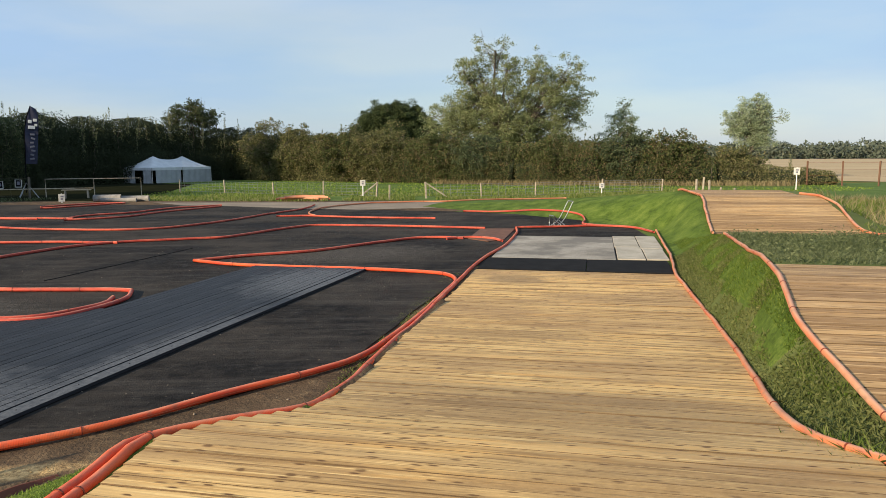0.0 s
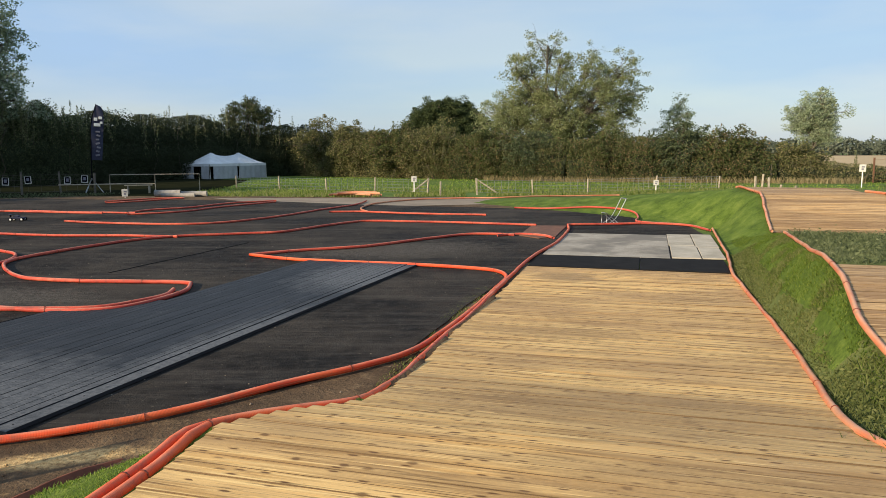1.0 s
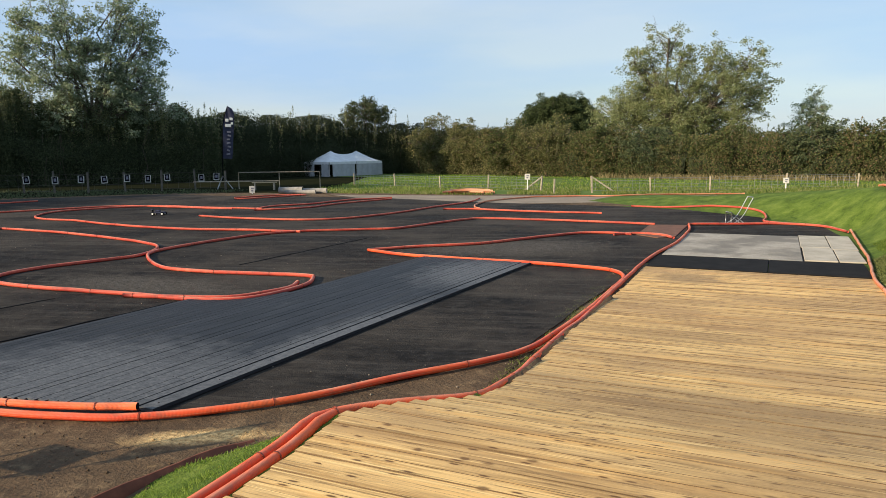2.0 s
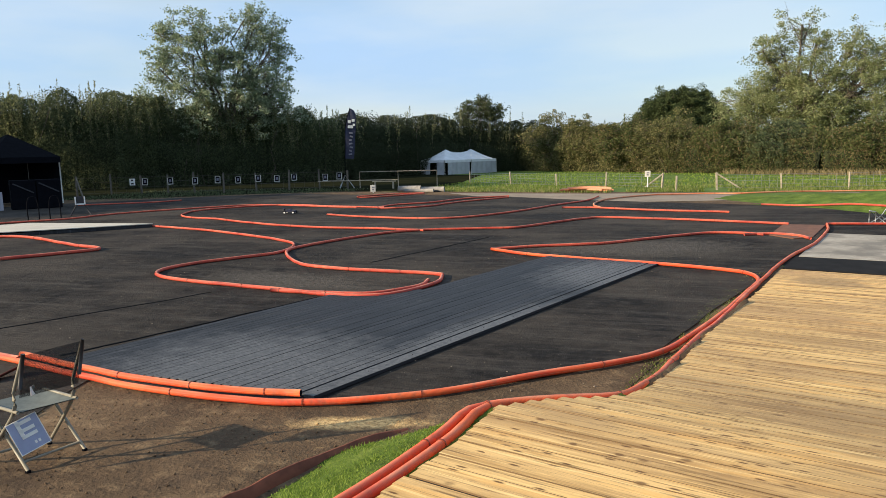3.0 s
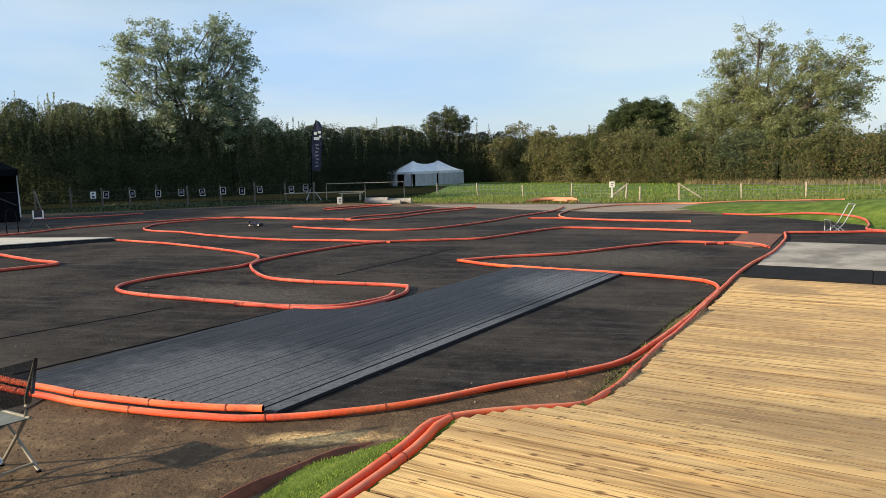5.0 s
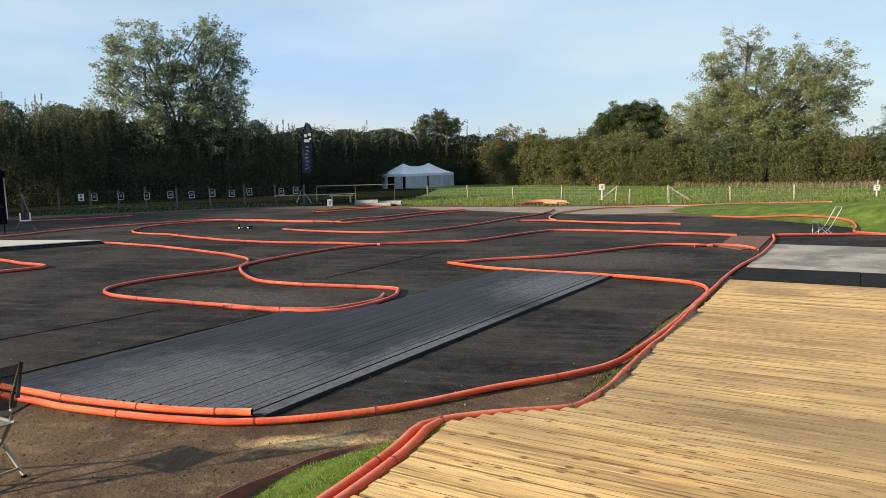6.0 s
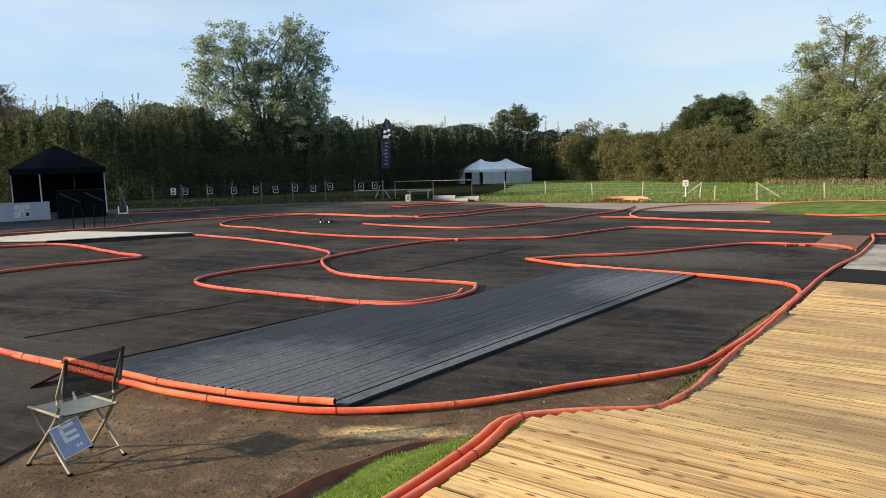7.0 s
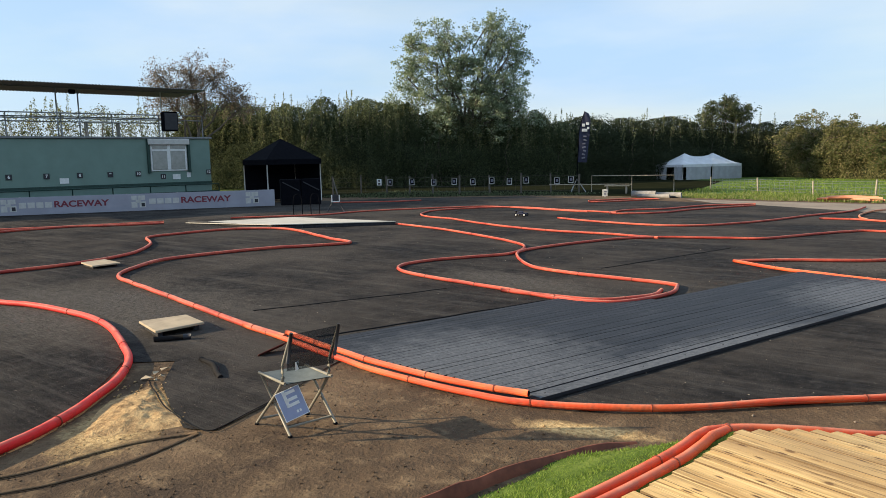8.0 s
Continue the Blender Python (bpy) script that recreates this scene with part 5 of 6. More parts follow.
    for x in (-.75, .75):
        part("leg", boxed(.05, .5, .72, (x, 0, .36), bevel=.01), M_SHEET, tb)
    # advertising banner along the track
    p, q = Vector((-36.4, 7.2, 0)), Vector((-26.85, 21.6, 0))
    p = q + (Vector((-33.3, 12.3, 0)) - q).normalized() * 17
    bd = q - p
    ban = empty("banner", Matrix.Translation(p) @ Matrix.Rotation(math.atan2(bd.y, bd.x), 4, 'Z'), "silver trackside banner with red and white print", "banner")
    LN = bd.length
    part("cloth", boxed(LN, .04, .76, (LN / 2, 0, .41), bevel=.006), M_BANNER, ban)
    for i in range(9):
        part("banner_post", boxed(.06, .06, .8, (.1 + i * (LN - .2) / 8, .06, .40), bevel=.006), M_POST, ban)
    for base in (-2.2, -7.1, -12.2):
        x0 = LN + base
        for k, (dx, dz, w, h) in enumerate(((.0, .2, .22, .2), (.3, .2, .3, .2), (.0, -.1, .24, .26), (.34, -.1, .26, .26), (.16, .05, .2, .14))):
            part("print_patch", boxed(w, .006, h, (x0 + 1.0 + dx, -.024, .41 + dz), bevel=0), M_DIMWHITE, ban)
        part("print_patch", boxed(.14, .006, .16, (x0 + 1.36, -.029, .30), bevel=0), M_GREYPRINT, ban)
    for base in (-5.35, -10.5):
        x0 = LN + base
        for i in range(4):
            part("print_bar", boxed(.27, .006, .24, (x0 + i * .33, -.024, .44), bevel=0), M_DIMWHITE, ban)
        word = text_mesh("RACEWAY", .37)
        word.transform(Matrix.Translation((x0 + 2.27, -.026, .44)) @ Matrix.Rotation(radians(90), 4, 'X') @ Matrix.Diagonal((1.22, 1, 1, 1)))
        word.materials.clear()
        word.materials.append(M_RED)
        part("printed_word", word, None, ban, "dark red capital letters")
    # dark hoarding next to it
    a, c = Vector((-26.75, 21.9, 0)), Vector((-25.7, 23.5, 0))
    hd = c - a
    h = empty("dark_hoarding", Matrix.Translation(a) @ Matrix.Rotation(math.atan2(hd.y, hd.x), 4, 'Z'), "black panelled hoarding at the banner's end", "hoarding")
    for i in range(2):
        part("panel", boxed(hd.length / 2 - .03, .5, 1.22, (hd.length * (i + .5) / 2, .25, .63), bevel=.02), M_BLACK, h)
        part("crosspiece", boxed(hd.length / 2 - .1, .03, .05, (hd.length * (i + .5) / 2, -.01, .9), Matrix.Rotation(.5, 4, 'Y'), .006), M_GREYPRINT, h)
    # frames standing on the track edge
    for x, y in ((-20.9, 17.75), (-20.6, 18.35)):
        fr = empty("hoop_frame", Matrix.Translation((x, y, .016)), "dark bent tube hoop standing on the track", "frame", "tube hoops")
        rod("hoop", (-.05, -.1, 0), (.1, .2, 0), .018, M_BLACK, fr, bend=[(-.05, -.1, .5), (-.02, -.04, .78), (.07, .14, .78), (.1, .2, .5)])
    st = empty("number_stand", Matrix.Translation((-20.9, 19.8, .016)) @ Matrix.Rotation(.7, 4, 'Z'), "small dark stand with a white-framed board", "stand")
    part("board_panel", boxed(.34, .02, .3, (0, 0, .55), bevel=.005), M_GREYPRINT, st)
    for w, hh, x, z in ((.045, .28, -.15, .55), (.045, .28, .15, .55), (.34, .045, 0, .42)):
        part("frame_bar", boxed(w, .012, hh, (x, -.014, z), bevel=.002), M_WHITE, st)
    for sx in (-1, 1):
        for sy in (-1, 1):
            rod("leg", (sx * .12, 0, .42), (sx * .35, sy * .18, 0), .014, M_GREYPRINT, st)


race_building()

# ---- loose things by the track ----
def model_car(x, y, turn, body, label):
    c = empty("model_car", Matrix.Translation((x, y, .016)) @ Matrix.Rotation(turn, 4, 'Z'), label, "toy car")
    bm = boxed(.40, .16, .06, (0, 0, .085), bevel=.02)
    box(bm, .16, .13, .06, (-.02, 0, .135), bevel=.025)
    part("body_shell", bm, body, c)
    part("rear_wing", boxed(.07, .24, .012, (-.2, 0, .19), bevel=.003), body, c)
    part("wing_mount", boxed(.02, .08, .08, (-.19, 0, .15), bevel=.003), M_BLACK, c)
    for sx in (-.15, .15):
        for sy in (-.13, .13):
            bm = bmesh.new()
            bmesh.ops.create_cone(bm, cap_ends=True, segments=16, radius1=.055, radius2=.055, depth=.055)
            bmesh.ops.bevel(bm, geom=[e for e in bm.edges if len(e.link_faces) == 2 and e.calc_face_angle(0) > 1], offset=.012, segments=2, affect='EDGES')
            bmesh.ops.transform(bm, matrix=Matrix.Translation((sx, sy, .055)) @ Matrix.Rotation(radians(90), 4, 'X'), verts=bm.verts[:])
            wh = part("wheel", bm, M_BLACK, c)
            bm = bmesh.new()
            bmesh.ops.create_cone(bm, cap_ends=True, segments=10, radius1=.03, radius2=.03, depth=.06)
            bmesh.ops.transform(bm, matrix=Matrix.Translation((sx, sy, .055)) @ Matrix.Rotation(radians(90), 4, 'X'), verts=bm.verts[:])
            part("rim", bm, M_WHITE, wh)


model_car(-12.95, 20.93, .2, M_NAVY, "small dark radio-controlled buggy with white rims on the tarmac")


def frame_stand():
    f = empty("folding_stool", Matrix.Translation((4.1, 19.1, .016)) @ Matrix.Rotation(.2, 4, 'Z'), "aluminium folding stool frame standing at the pipe bend", "stool")
    for y in (-.16, .16):
        rod("bar", (-.1, y, .0), (.42, y, .68), .014, M_STEEL, f, bend=[(.16, y, .2)])
        rod("bar", (.25, y, .0), (-.12, y, .3), .012, M_STEEL, f)
        rod("bar", (-.12, y, .3), (-.12, y, .0), .012, M_STEEL, f)
    rod("bar", (.42, -.16, .68), (.42, .16, .68), .014, M_STEEL, f)
    rod("bar", (-.12, -.16, .3), (-.12, .16, .3), .014, M_STEEL, f)


frame_stand()
roll = tagged(new("sheet_roll", None), "grey rolled-up sheet lying on the grass edge", "roll")
roll.matrix_world = Matrix.Translation((-12.9, 32.9, 0))
for a, b, r in (((-1.0, -.1, .17), (.15, .05, .17), .16), ((.2, .0, .14), (1.35, .12, .14), .13), ((-.6, -.35, .1), (.9, -.2, .1), .09)):
    rod("roll_layer", a, b, r, M_ROLL, roll, sides=12)
bench = empty("low_trestle", Matrix.Translation((-16.4, 36.0, 0)) @ Matrix.Rotation(.3, 4, 'Z'), "pale low trestle with planks on the grass", "bench")
part("plank", boxed(1.3, .3, .05, (.3, 0, .42), bevel=.01), M_PALEBOARD, bench)
part("plank", boxed(3.6, .08, .05, (-1.6, .1, .5), bevel=.01), M_POST, bench)
for x in (-.2, .8):
    part("leg", boxed(.07, .3, .42, (x, 0, .2), bevel=.01), M_POST, bench)
heap = empty("pipe_heap", Matrix.Translation((-4.6, 32.4, 0)), "heap of faded orange pipe offcuts on the gravel", "pipe heap")
hr = random.Random(3)
for i in range(7):
    y = hr.uniform(-.4, .4)
    v, f, uv = tube([Vector((hr.uniform(-1.1, -.6), y, .06 + .045 * (i % 3))), Vector((0, y + hr.uniform(-.1, .1), .09 + .05 * (i % 3))), Vector((hr.uniform(.6, 1.4), y + hr.uniform(-.3, .3), .06 + .045 * (i % 3)))], .05, 8)
    part("offcut", mesh("offcut", v, f, M_PIPE_DUSTY, True, uv), None, heap)

# ---- trees, hedges and growth ----
def leaves(centres, size, rg, flat=0.0):
    """Small four-cornered leaves of mixed size and tilt at the given places."""
    n = len(centres)
    a = rg.normal(size=(n, 3))
    a[:, 2] *= (1 - flat)
    a /= np.linalg.norm(a, axis=1)[:, None]
    b = np.cross(a, rg.normal(size=(n, 3)))
    b /= np.linalg.norm(b, axis=1)[:, None] + 1e-9
    s = size * rg.uniform(.55, 1.35, n)[:, None]
    v = np.stack([centres + a * s, centres + b * s * .48 + a * s * .1, centres - a * s, centres - b * s * .48 + a * s * .1], axis=1).reshape(-1, 3)
    return v, np.arange(4 * n).reshape(-1, 4)


def limb(v, f, a, b, r0, r1, rg, sides=5, bend=.12):
    a, b = Vector(a), Vector(b)
    L = (b - a).length
    pts = [a]
    for k in (1, 2, 3):
        t = k / 4
        pts.append(a.lerp(b, t) + Vector(rg.normal(size=3)) * (L * bend * .35) + Vector((0, 0, L * bend * math.sin(math.pi * t) * .4)))
    pts.append(b)
    q, g, _ = tube(pts, r0, sides, r1)
    k = len(v)
    v.extend(q)
    f.extend(tuple(i + k for i in x) for x in g)


def ball(rg, n):
    """n places spread evenly through a unit ball."""
    d = rg.normal(size=(n, 3))
    return d / np.linalg.norm(d, axis=1)[:, None] * rg.uniform(0, 1, n)[:, None] ** .45


def tree(base, lobes, mat, label, seed, clumps, per, leaf=.16, trunk=.3, fork=.3, spread=.55, bare=0.0):
    """lobes: (across, along, height, radius) of the crown's masses round the base.
    Limbs run to each mass, boughs and twigs branch from them, and leaves hang in sprays at the twigs."""
    rg = np.random.default_rng(seed)
    o = Vector((*base, land_xy(*base)))
    view = Vector((base[0], base[1], 0)).normalized()
    side = Vector((view.y, -view.x, 0))
    top = max(z + r for _, _, z, r in lobes)
    t = empty("tree", Matrix.Translation(o), label, "tree")
    v, f = [], []
    hub = Vector((0, 0, top * fork))
    q, g, _ = tube([Vector((0, 0, -.1)), Vector((.02 * top, .01 * top, top * fork * .5)), hub], trunk, 9, trunk * .7)
    v.extend(q)
    f.extend(g)
    tot = sum(r ** 2 for *_, r in lobes)
    pts = []
    for ax, al, z, r in lobes:
        c = side * ax + view * al + Vector((0, 0, z))
        limb(v, f, hub, c, trunk * .5, trunk * .16, rg, 6, .16)
        thin = min(.75, bare * 7 * (z / top) ** 4)
        for _ in range(max(4, int(1.7 * clumps * r * r / tot))):
            d = rg.normal(size=3)
            d /= np.linalg.norm(d)
            p = c + Vector(d) * r * float(rg.uniform(.3, 1.08))
            limb(v, f, c.lerp(hub, float(rg.uniform(0, .3))), p, trunk * .10, .014, rg, 4, .22)
            for _ in range(4):
                e = Vector(np.clip(rg.normal(size=3), -1.3, 1.3)) * (spread * .8)
                tip = p + e + Vector(d) * (spread * .25)
                limb(v, f, p, tip, .014, .006, rg, 3, .15)
                if rg.uniform() < thin:
                    continue
                k = int(.62 * per * rg.uniform(.3, 1.5))
                size = spread * rg.uniform(.55, 1.25)
                pts.append(np.array(tip) + ball(rg, k) * np.array((size, size, size * .7)))
    part("trunk", mesh("trunk", v, f, M_BARK, True), None, t)
    lv, lf = leaves(np.concatenate(pts), leaf * .5, rg, .3)
    part("crown", quick("crown", lv, lf, mat), None, t)
    return t


def hedge(path, heights, depth, mat, label, seed, density, leaf, shoots=0.0, bulge=.5, core=True):
    """A thick unclipped hedge: woody stems, a leafy mass with an uneven top, and long shoots."""
    rg = np.random.default_rng(seed)
    P = [Vector((*p, 0)) for p in path]
    h = empty("hedge", Matrix.Translation(P[0]), label, "hedge", "boundary hedges")
    pts, tips, v, f = [], [], [], []
    cv, cf = [], []
    for a, b, h0, h1 in zip(P, P[1:], heights, heights[1:]):
        d = b - a
        nrm = Vector((d.y, -d.x, 0)).normalized()
        if nrm.dot(-a) < 0:
            nrm = -nrm
        L = d.length
        n = int(L * (h0 + h1) / 2 * density * 2.3)
        u = rg.uniform(0, 1, n)
        hh = h0 + (h1 - h0) * u
        base = np.array(a)[None] + np.array(d)[None] * u[:, None]
        lump = np.array([noise.noise((x * .45, y * .45, seed)) + .5 * noise.noise((x * 1.3, y * 1.3, seed + 5)) for x, y, _ in base])
        topz = hh * (1 + .16 * lump)
        k = np.where(rg.uniform(0, 1, n) < .6, rg.uniform(0, 1, n), rg.uniform(.6, 1, n))
        z = topz * k
        face = depth / 2 * (1 - 1.15 * np.clip((k - .45) / .55, 0, 1) ** 1.2) + bulge * np.array([noise.noise((x * .7, y * .7, zz * .7 + seed)) for (x, y, _), zz in zip(base, z)])
        w = np.where(rg.uniform(0, 1, n) < .72, face - np.abs(rg.normal(0, .4, n)), rg.uniform(-depth / 2, depth / 2, n))
        base = base + np.array(nrm)[None] * w[:, None]
        base[:, 2] = z
        pts.append(base)
        m = int(L * shoots)
        for _ in range(m):
            t = rg.uniform()
            c = a.lerp(b, t) + nrm * float(rg.uniform(-depth / 3, depth / 2.3))
            zt = (h0 + (h1 - h0) * t) * float(rg.uniform(.62, 1.0))
            up = (.15 + 1.0 * float(rg.uniform()) ** 2) * (1 + .8 * noise.noise((c.x * .6, c.y * .6, seed + 2)))
            lean = Vector(rg.normal(size=3)) * .16
            tip = c + Vector((lean.x, lean.y, zt + up))
            limb(v, f, c + Vector((0, 0, zt - 1.2)), tip, .015, .004, rg, 3, .03)
            kk = int(44 * (up + 1.3))
            s = rg.uniform(0, 1, kk)[:, None]
            tips.append(np.array(c + Vector((0, 0, zt - 1.3)))[None] * (1 - s) + np.array(tip)[None] * s + rg.normal(size=(kk, 3)) * .10 * (1.3 - s))
        for _ in range(int(L * 1.2)):
            c = a.lerp(b, float(rg.uniform())) + nrm * float(rg.uniform(-depth / 3, depth / 2.4))
            limb(v, f, c, c + Vector((*rg.normal(size=2) * .5, float(rg.uniform(.6, 1.0)) * min(h0, h1))), .05, .012, rg, 4, .12)
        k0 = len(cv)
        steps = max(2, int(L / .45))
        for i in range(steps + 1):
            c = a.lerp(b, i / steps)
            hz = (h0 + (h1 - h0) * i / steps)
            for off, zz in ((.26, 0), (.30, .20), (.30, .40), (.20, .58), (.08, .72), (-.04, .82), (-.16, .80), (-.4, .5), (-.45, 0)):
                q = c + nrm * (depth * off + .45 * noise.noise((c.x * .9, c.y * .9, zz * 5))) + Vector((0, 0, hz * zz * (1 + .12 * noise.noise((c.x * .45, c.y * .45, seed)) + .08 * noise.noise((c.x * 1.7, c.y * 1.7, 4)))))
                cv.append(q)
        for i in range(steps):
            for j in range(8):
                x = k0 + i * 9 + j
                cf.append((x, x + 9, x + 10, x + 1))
    o = P[0]
    tagged(part("stem_growth", mesh("stem_growth", [q - o for q in v], f, M_BARK), None, h), kind="stuff")
    # solid shell fills the hedge, its dark colour standing for shade between leaves
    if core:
        part("shade_core", mesh("shade_core", [q - o for q in cv], cf, M_CORE, True), None, h)
    lv, lf = leaves(np.concatenate(pts) - np.array(o)[None], leaf * .66, rg)
    part("foliage", quick("foliage", lv, lf, mat), None, h)
    if tips:
        lv, lf = leaves(np.concatenate(tips) - np.array(o)[None], .062, rg, -.4)
        tagged(part("top_shoot", quick("top_shoot", lv, lf, F_SUNLIT_SHOOT), None, h, "upright shoots with sunlight put into their pale colour"), kind="stuff")
    return h


M_CORE = groundlike("hedge_inner_shade", [(.3, (.034, .042, .024)), (.6, (.050, .060, .032)), (.8, (.066, .076, .04))], 2, 9, 1.0, dist=.15)
F_DARK = foliage("hedge_leaves", [(.055, .07, .037), (.075, .095, .048), (.10, .12, .058), (.13, .15, .075)], .42)
# darker copy of hedge leaves, putting shade into sections turned from the sun
F_SHADED = foliage("shaded_hedge_leaves", [(.036, .046, .025), (.050, .063, .033), (.07, .083, .042)], .3)
# paler than the hedge: its sunlit upper band is put into these shoots
F_SUNLIT_SHOOT = foliage("sunlit_shoot_leaves", [(.15, .165, .08), (.22, .235, .11), (.31, .32, .16)], .55)
F_BRAMBLE = foliage("bramble_leaves", [(.05, .075, .025), (.085, .11, .037), (.13, .13, .052), (.20, .14, .08)], .3)
F_MIXED = foliage("thorn_leaves", [(.07, .085, .03), (.13, .14, .05), (.20, .185, .085), (.29, .25, .135)], .35)
F_WILLOW = foliage("grey_green_leaves", [(.14, .19, .11), (.20, .26, .15), (.28, .335, .20), (.37, .41, .27)], .5, .5)
F_ASH = foliage("ash_leaves", [(.14, .17, .07), (.205, .24, .10), (.29, .315, .145), (.39, .40, .21)], .5, .35)
F_OAK = foliage("oak_leaves", [(.04, .055, .025), (.065, .088, .036), (.095, .12, .05)], .25)
F_PALE = foliage("pale_leaves", [(.27, .33, .20), (.37, .43, .27), (.47, .52, .34)], .5, .55)
F_RED = foliage("turning_leaves", [(.145, .123, .080), (.225, .167, .116), (.290, .210, .152)], .35)
F_WOODS = foliage("far_wood_leaves", [(.051, .072, .036), (.080, .102, .051), (.123, .138, .072)], .2)
# distance haze is put into these greyer leaf colours of the woods
F_HAZE = foliage("hazy_leaves", [(.085, .108, .078), (.11, .132, .098), (.145, .16, .12)], .2)
F_DRY = foliage("dry_grass", [(.22, .18, .09), (.32, .26, .14), (.42, .35, .20)], .35)
F_SAGE = foliage("sage_leaves", [(.085, .105, .045), (.14, .165, .075), (.21, .235, .12)], .4)
F_GRASS = foliage("grass_blades", [(.10, .15, .025), (.17, .23, .045), (.25, .28, .085), (.34, .31, .15)], .45)
F_WEED = foliage("weed_leaves", [(.085, .105, .03), (.14, .16, .05), (.21, .22, .085)], .35)
F_LAWN = foliage("lawn_blades", [(.12, .19, .03), (.19, .28, .045), (.28, .35, .08)], .4)
F_TURF = foliage("turf_blades", [(.065, .105, .014), (.11, .17, .024), (.19, .235, .05)], .35)

LEFT = "tall dark unclipped hedge with upright shoots with sunlight put into their pale colour"
hedge([(-66, 4), (-60, 14), (-54, 22), (-47.5, 30)], [5.6, 5.8, 6.0, 6.2], 4, F_MIXED, "tall thinning hedge with sky showing through behind the cabin", 11, 62, .11, 7.0, .9, core=False)
hedge([(-54, 34.5), (-45, 37.5), (-35.6, 41.8)], [7.0, 6.6, 6.1], 4.5, F_DARK, LEFT, 12, 380, .105, 22.0)
hedge([(-38.2, 39.9), (-31, 47), (-27, 51.5)], [6.2, 5.5, 5.1], 4.5, F_DARK, LEFT, 13, 380, .105, 18.0)
hedge([(-27, 51.5), (-24, 58), (-20.5, 64)], [5.0, 5.0, 4.9], 4.5, F_SHADED, "tall dark hedge with a dense even top", 14, 402, .103, 5.0)
hedge([(-20.5, 64), (-15, 66.5), (-9, 64)], [4.9, 4.5, 4.0], 4, F_SHADED, "dark hedge with bare twigs behind the tent", 15, 384, .103, 5.0)
hedge([(-10, 62.5), (-5, 59), (-1, 56)], [4.0, 3.7, 3.4], 4, F_MIXED, "loose olive and straw coloured thorn hedge", 16, 402, .098, 4.4, .8)
hedge([(-1, 56), (4, 52.5), (8, 50)], [3.4, 3.0, 2.9], 4, F_BRAMBLE, "bramble hedge turning reddish brown", 17, 441, .093, 2.2, .8)
hedge([(8, 50), (13, 48), (17, 46.5), (20, 45.5)], [2.9, 2.8, 2.4, 1.8], 4, F_BRAMBLE, "low bramble and ivy hedge with dry grass at its foot", 18, 441, .093, 1.8, .8)
hedge([(20, 45.5), (23, 45), (27, 44)], [1.7, 1.3, .9], 3, F_MIXED, "low scrubby hedge end at the field", 19, 384, .083, 1.1, .4)

tree((9.5, 69.6), [(-3.8, 0, 5.0, 2.6), (-.6, -1, 4.4, 3.2), (3.2, 0, 4.8, 3.0), (-1.6, 0, 7.6, 2.4), (1.4, .5, 7.8, 2.6), (-2.2, 0, 9.6, 1.9), (-3.8, 0, 10.0, 1.4), (-.8, 0, 12.0, 1.8), (.4, 0, 10.4, 1.7), (4.6, 0, 8.4, 2.2), (6.2, 0, 9.4, 1.7), (7.0, .5, 7.4, 1.6), (-5.4, 0, 3.6, 1.7), (6.0, 0, 4.4, 1.7), (3.4, 0, 10.4, 1.5), (6.8, 0, 5.8, 1.3), (-5.6, 0, 5.2, 2.3), (-3.4, -1, 6.6, 2.2), (0, -1.5, 6.2, 2.7), (3.6, -1.2, 6.6, 2.4), (2.4, -1.5, 3.6, 2.4), (-2.6, -1.5, 3.4, 2.4)], F_ASH, "large spreading ash tree thinning at the top", 21, 320, 90, .175, .42, .2, .6, .10)
tree((-1.2, 95), [(0, 0, 5.4, 3.0), (-3.7, 0, 4.6, 2.2), (3.2, 0, 4.8, 2.2), (1.2, 0, 6.8, 1.8), (-1.6, 0, 6.6, 1.8), (2.6, 0, 6.0, 1.7), (-3.0, 0, 6.0, 1.6), (0, -1, 3.4, 2.6)], F_OAK, "round dark green oak behind the hedge", 22, 480, 170, .19, .4, .25, .6)
tree((22.0, 72), [(0, 0, 5.6, 1.2), (.7, 0, 4.4, 1.2), (-.9, 0, 5.4, .9), (.1, 0, 6.6, .7), (1.6, 0, 3.6, 1.2), (-1.0, 0, 3.4, 1.3)], F_WILLOW, "slim grey-green young tree above the hedge", 23, 50, 60, .15, .14, .3, .4, .05)
tree((26.5, 54.2), [(0, 0, 4.4, 1.35), (-.9, 0, 4.2, 1.05), (1.0, 0, 4.4, 1.05), (.2, 0, 5.5, .95), (0, 0, 3.2, 1.1), (1.1, 0, 3.1, .8)], F_PALE, "small pale-leaved round tree at the field's edge", 24, 120, 70, .12, .12, .28, .34)
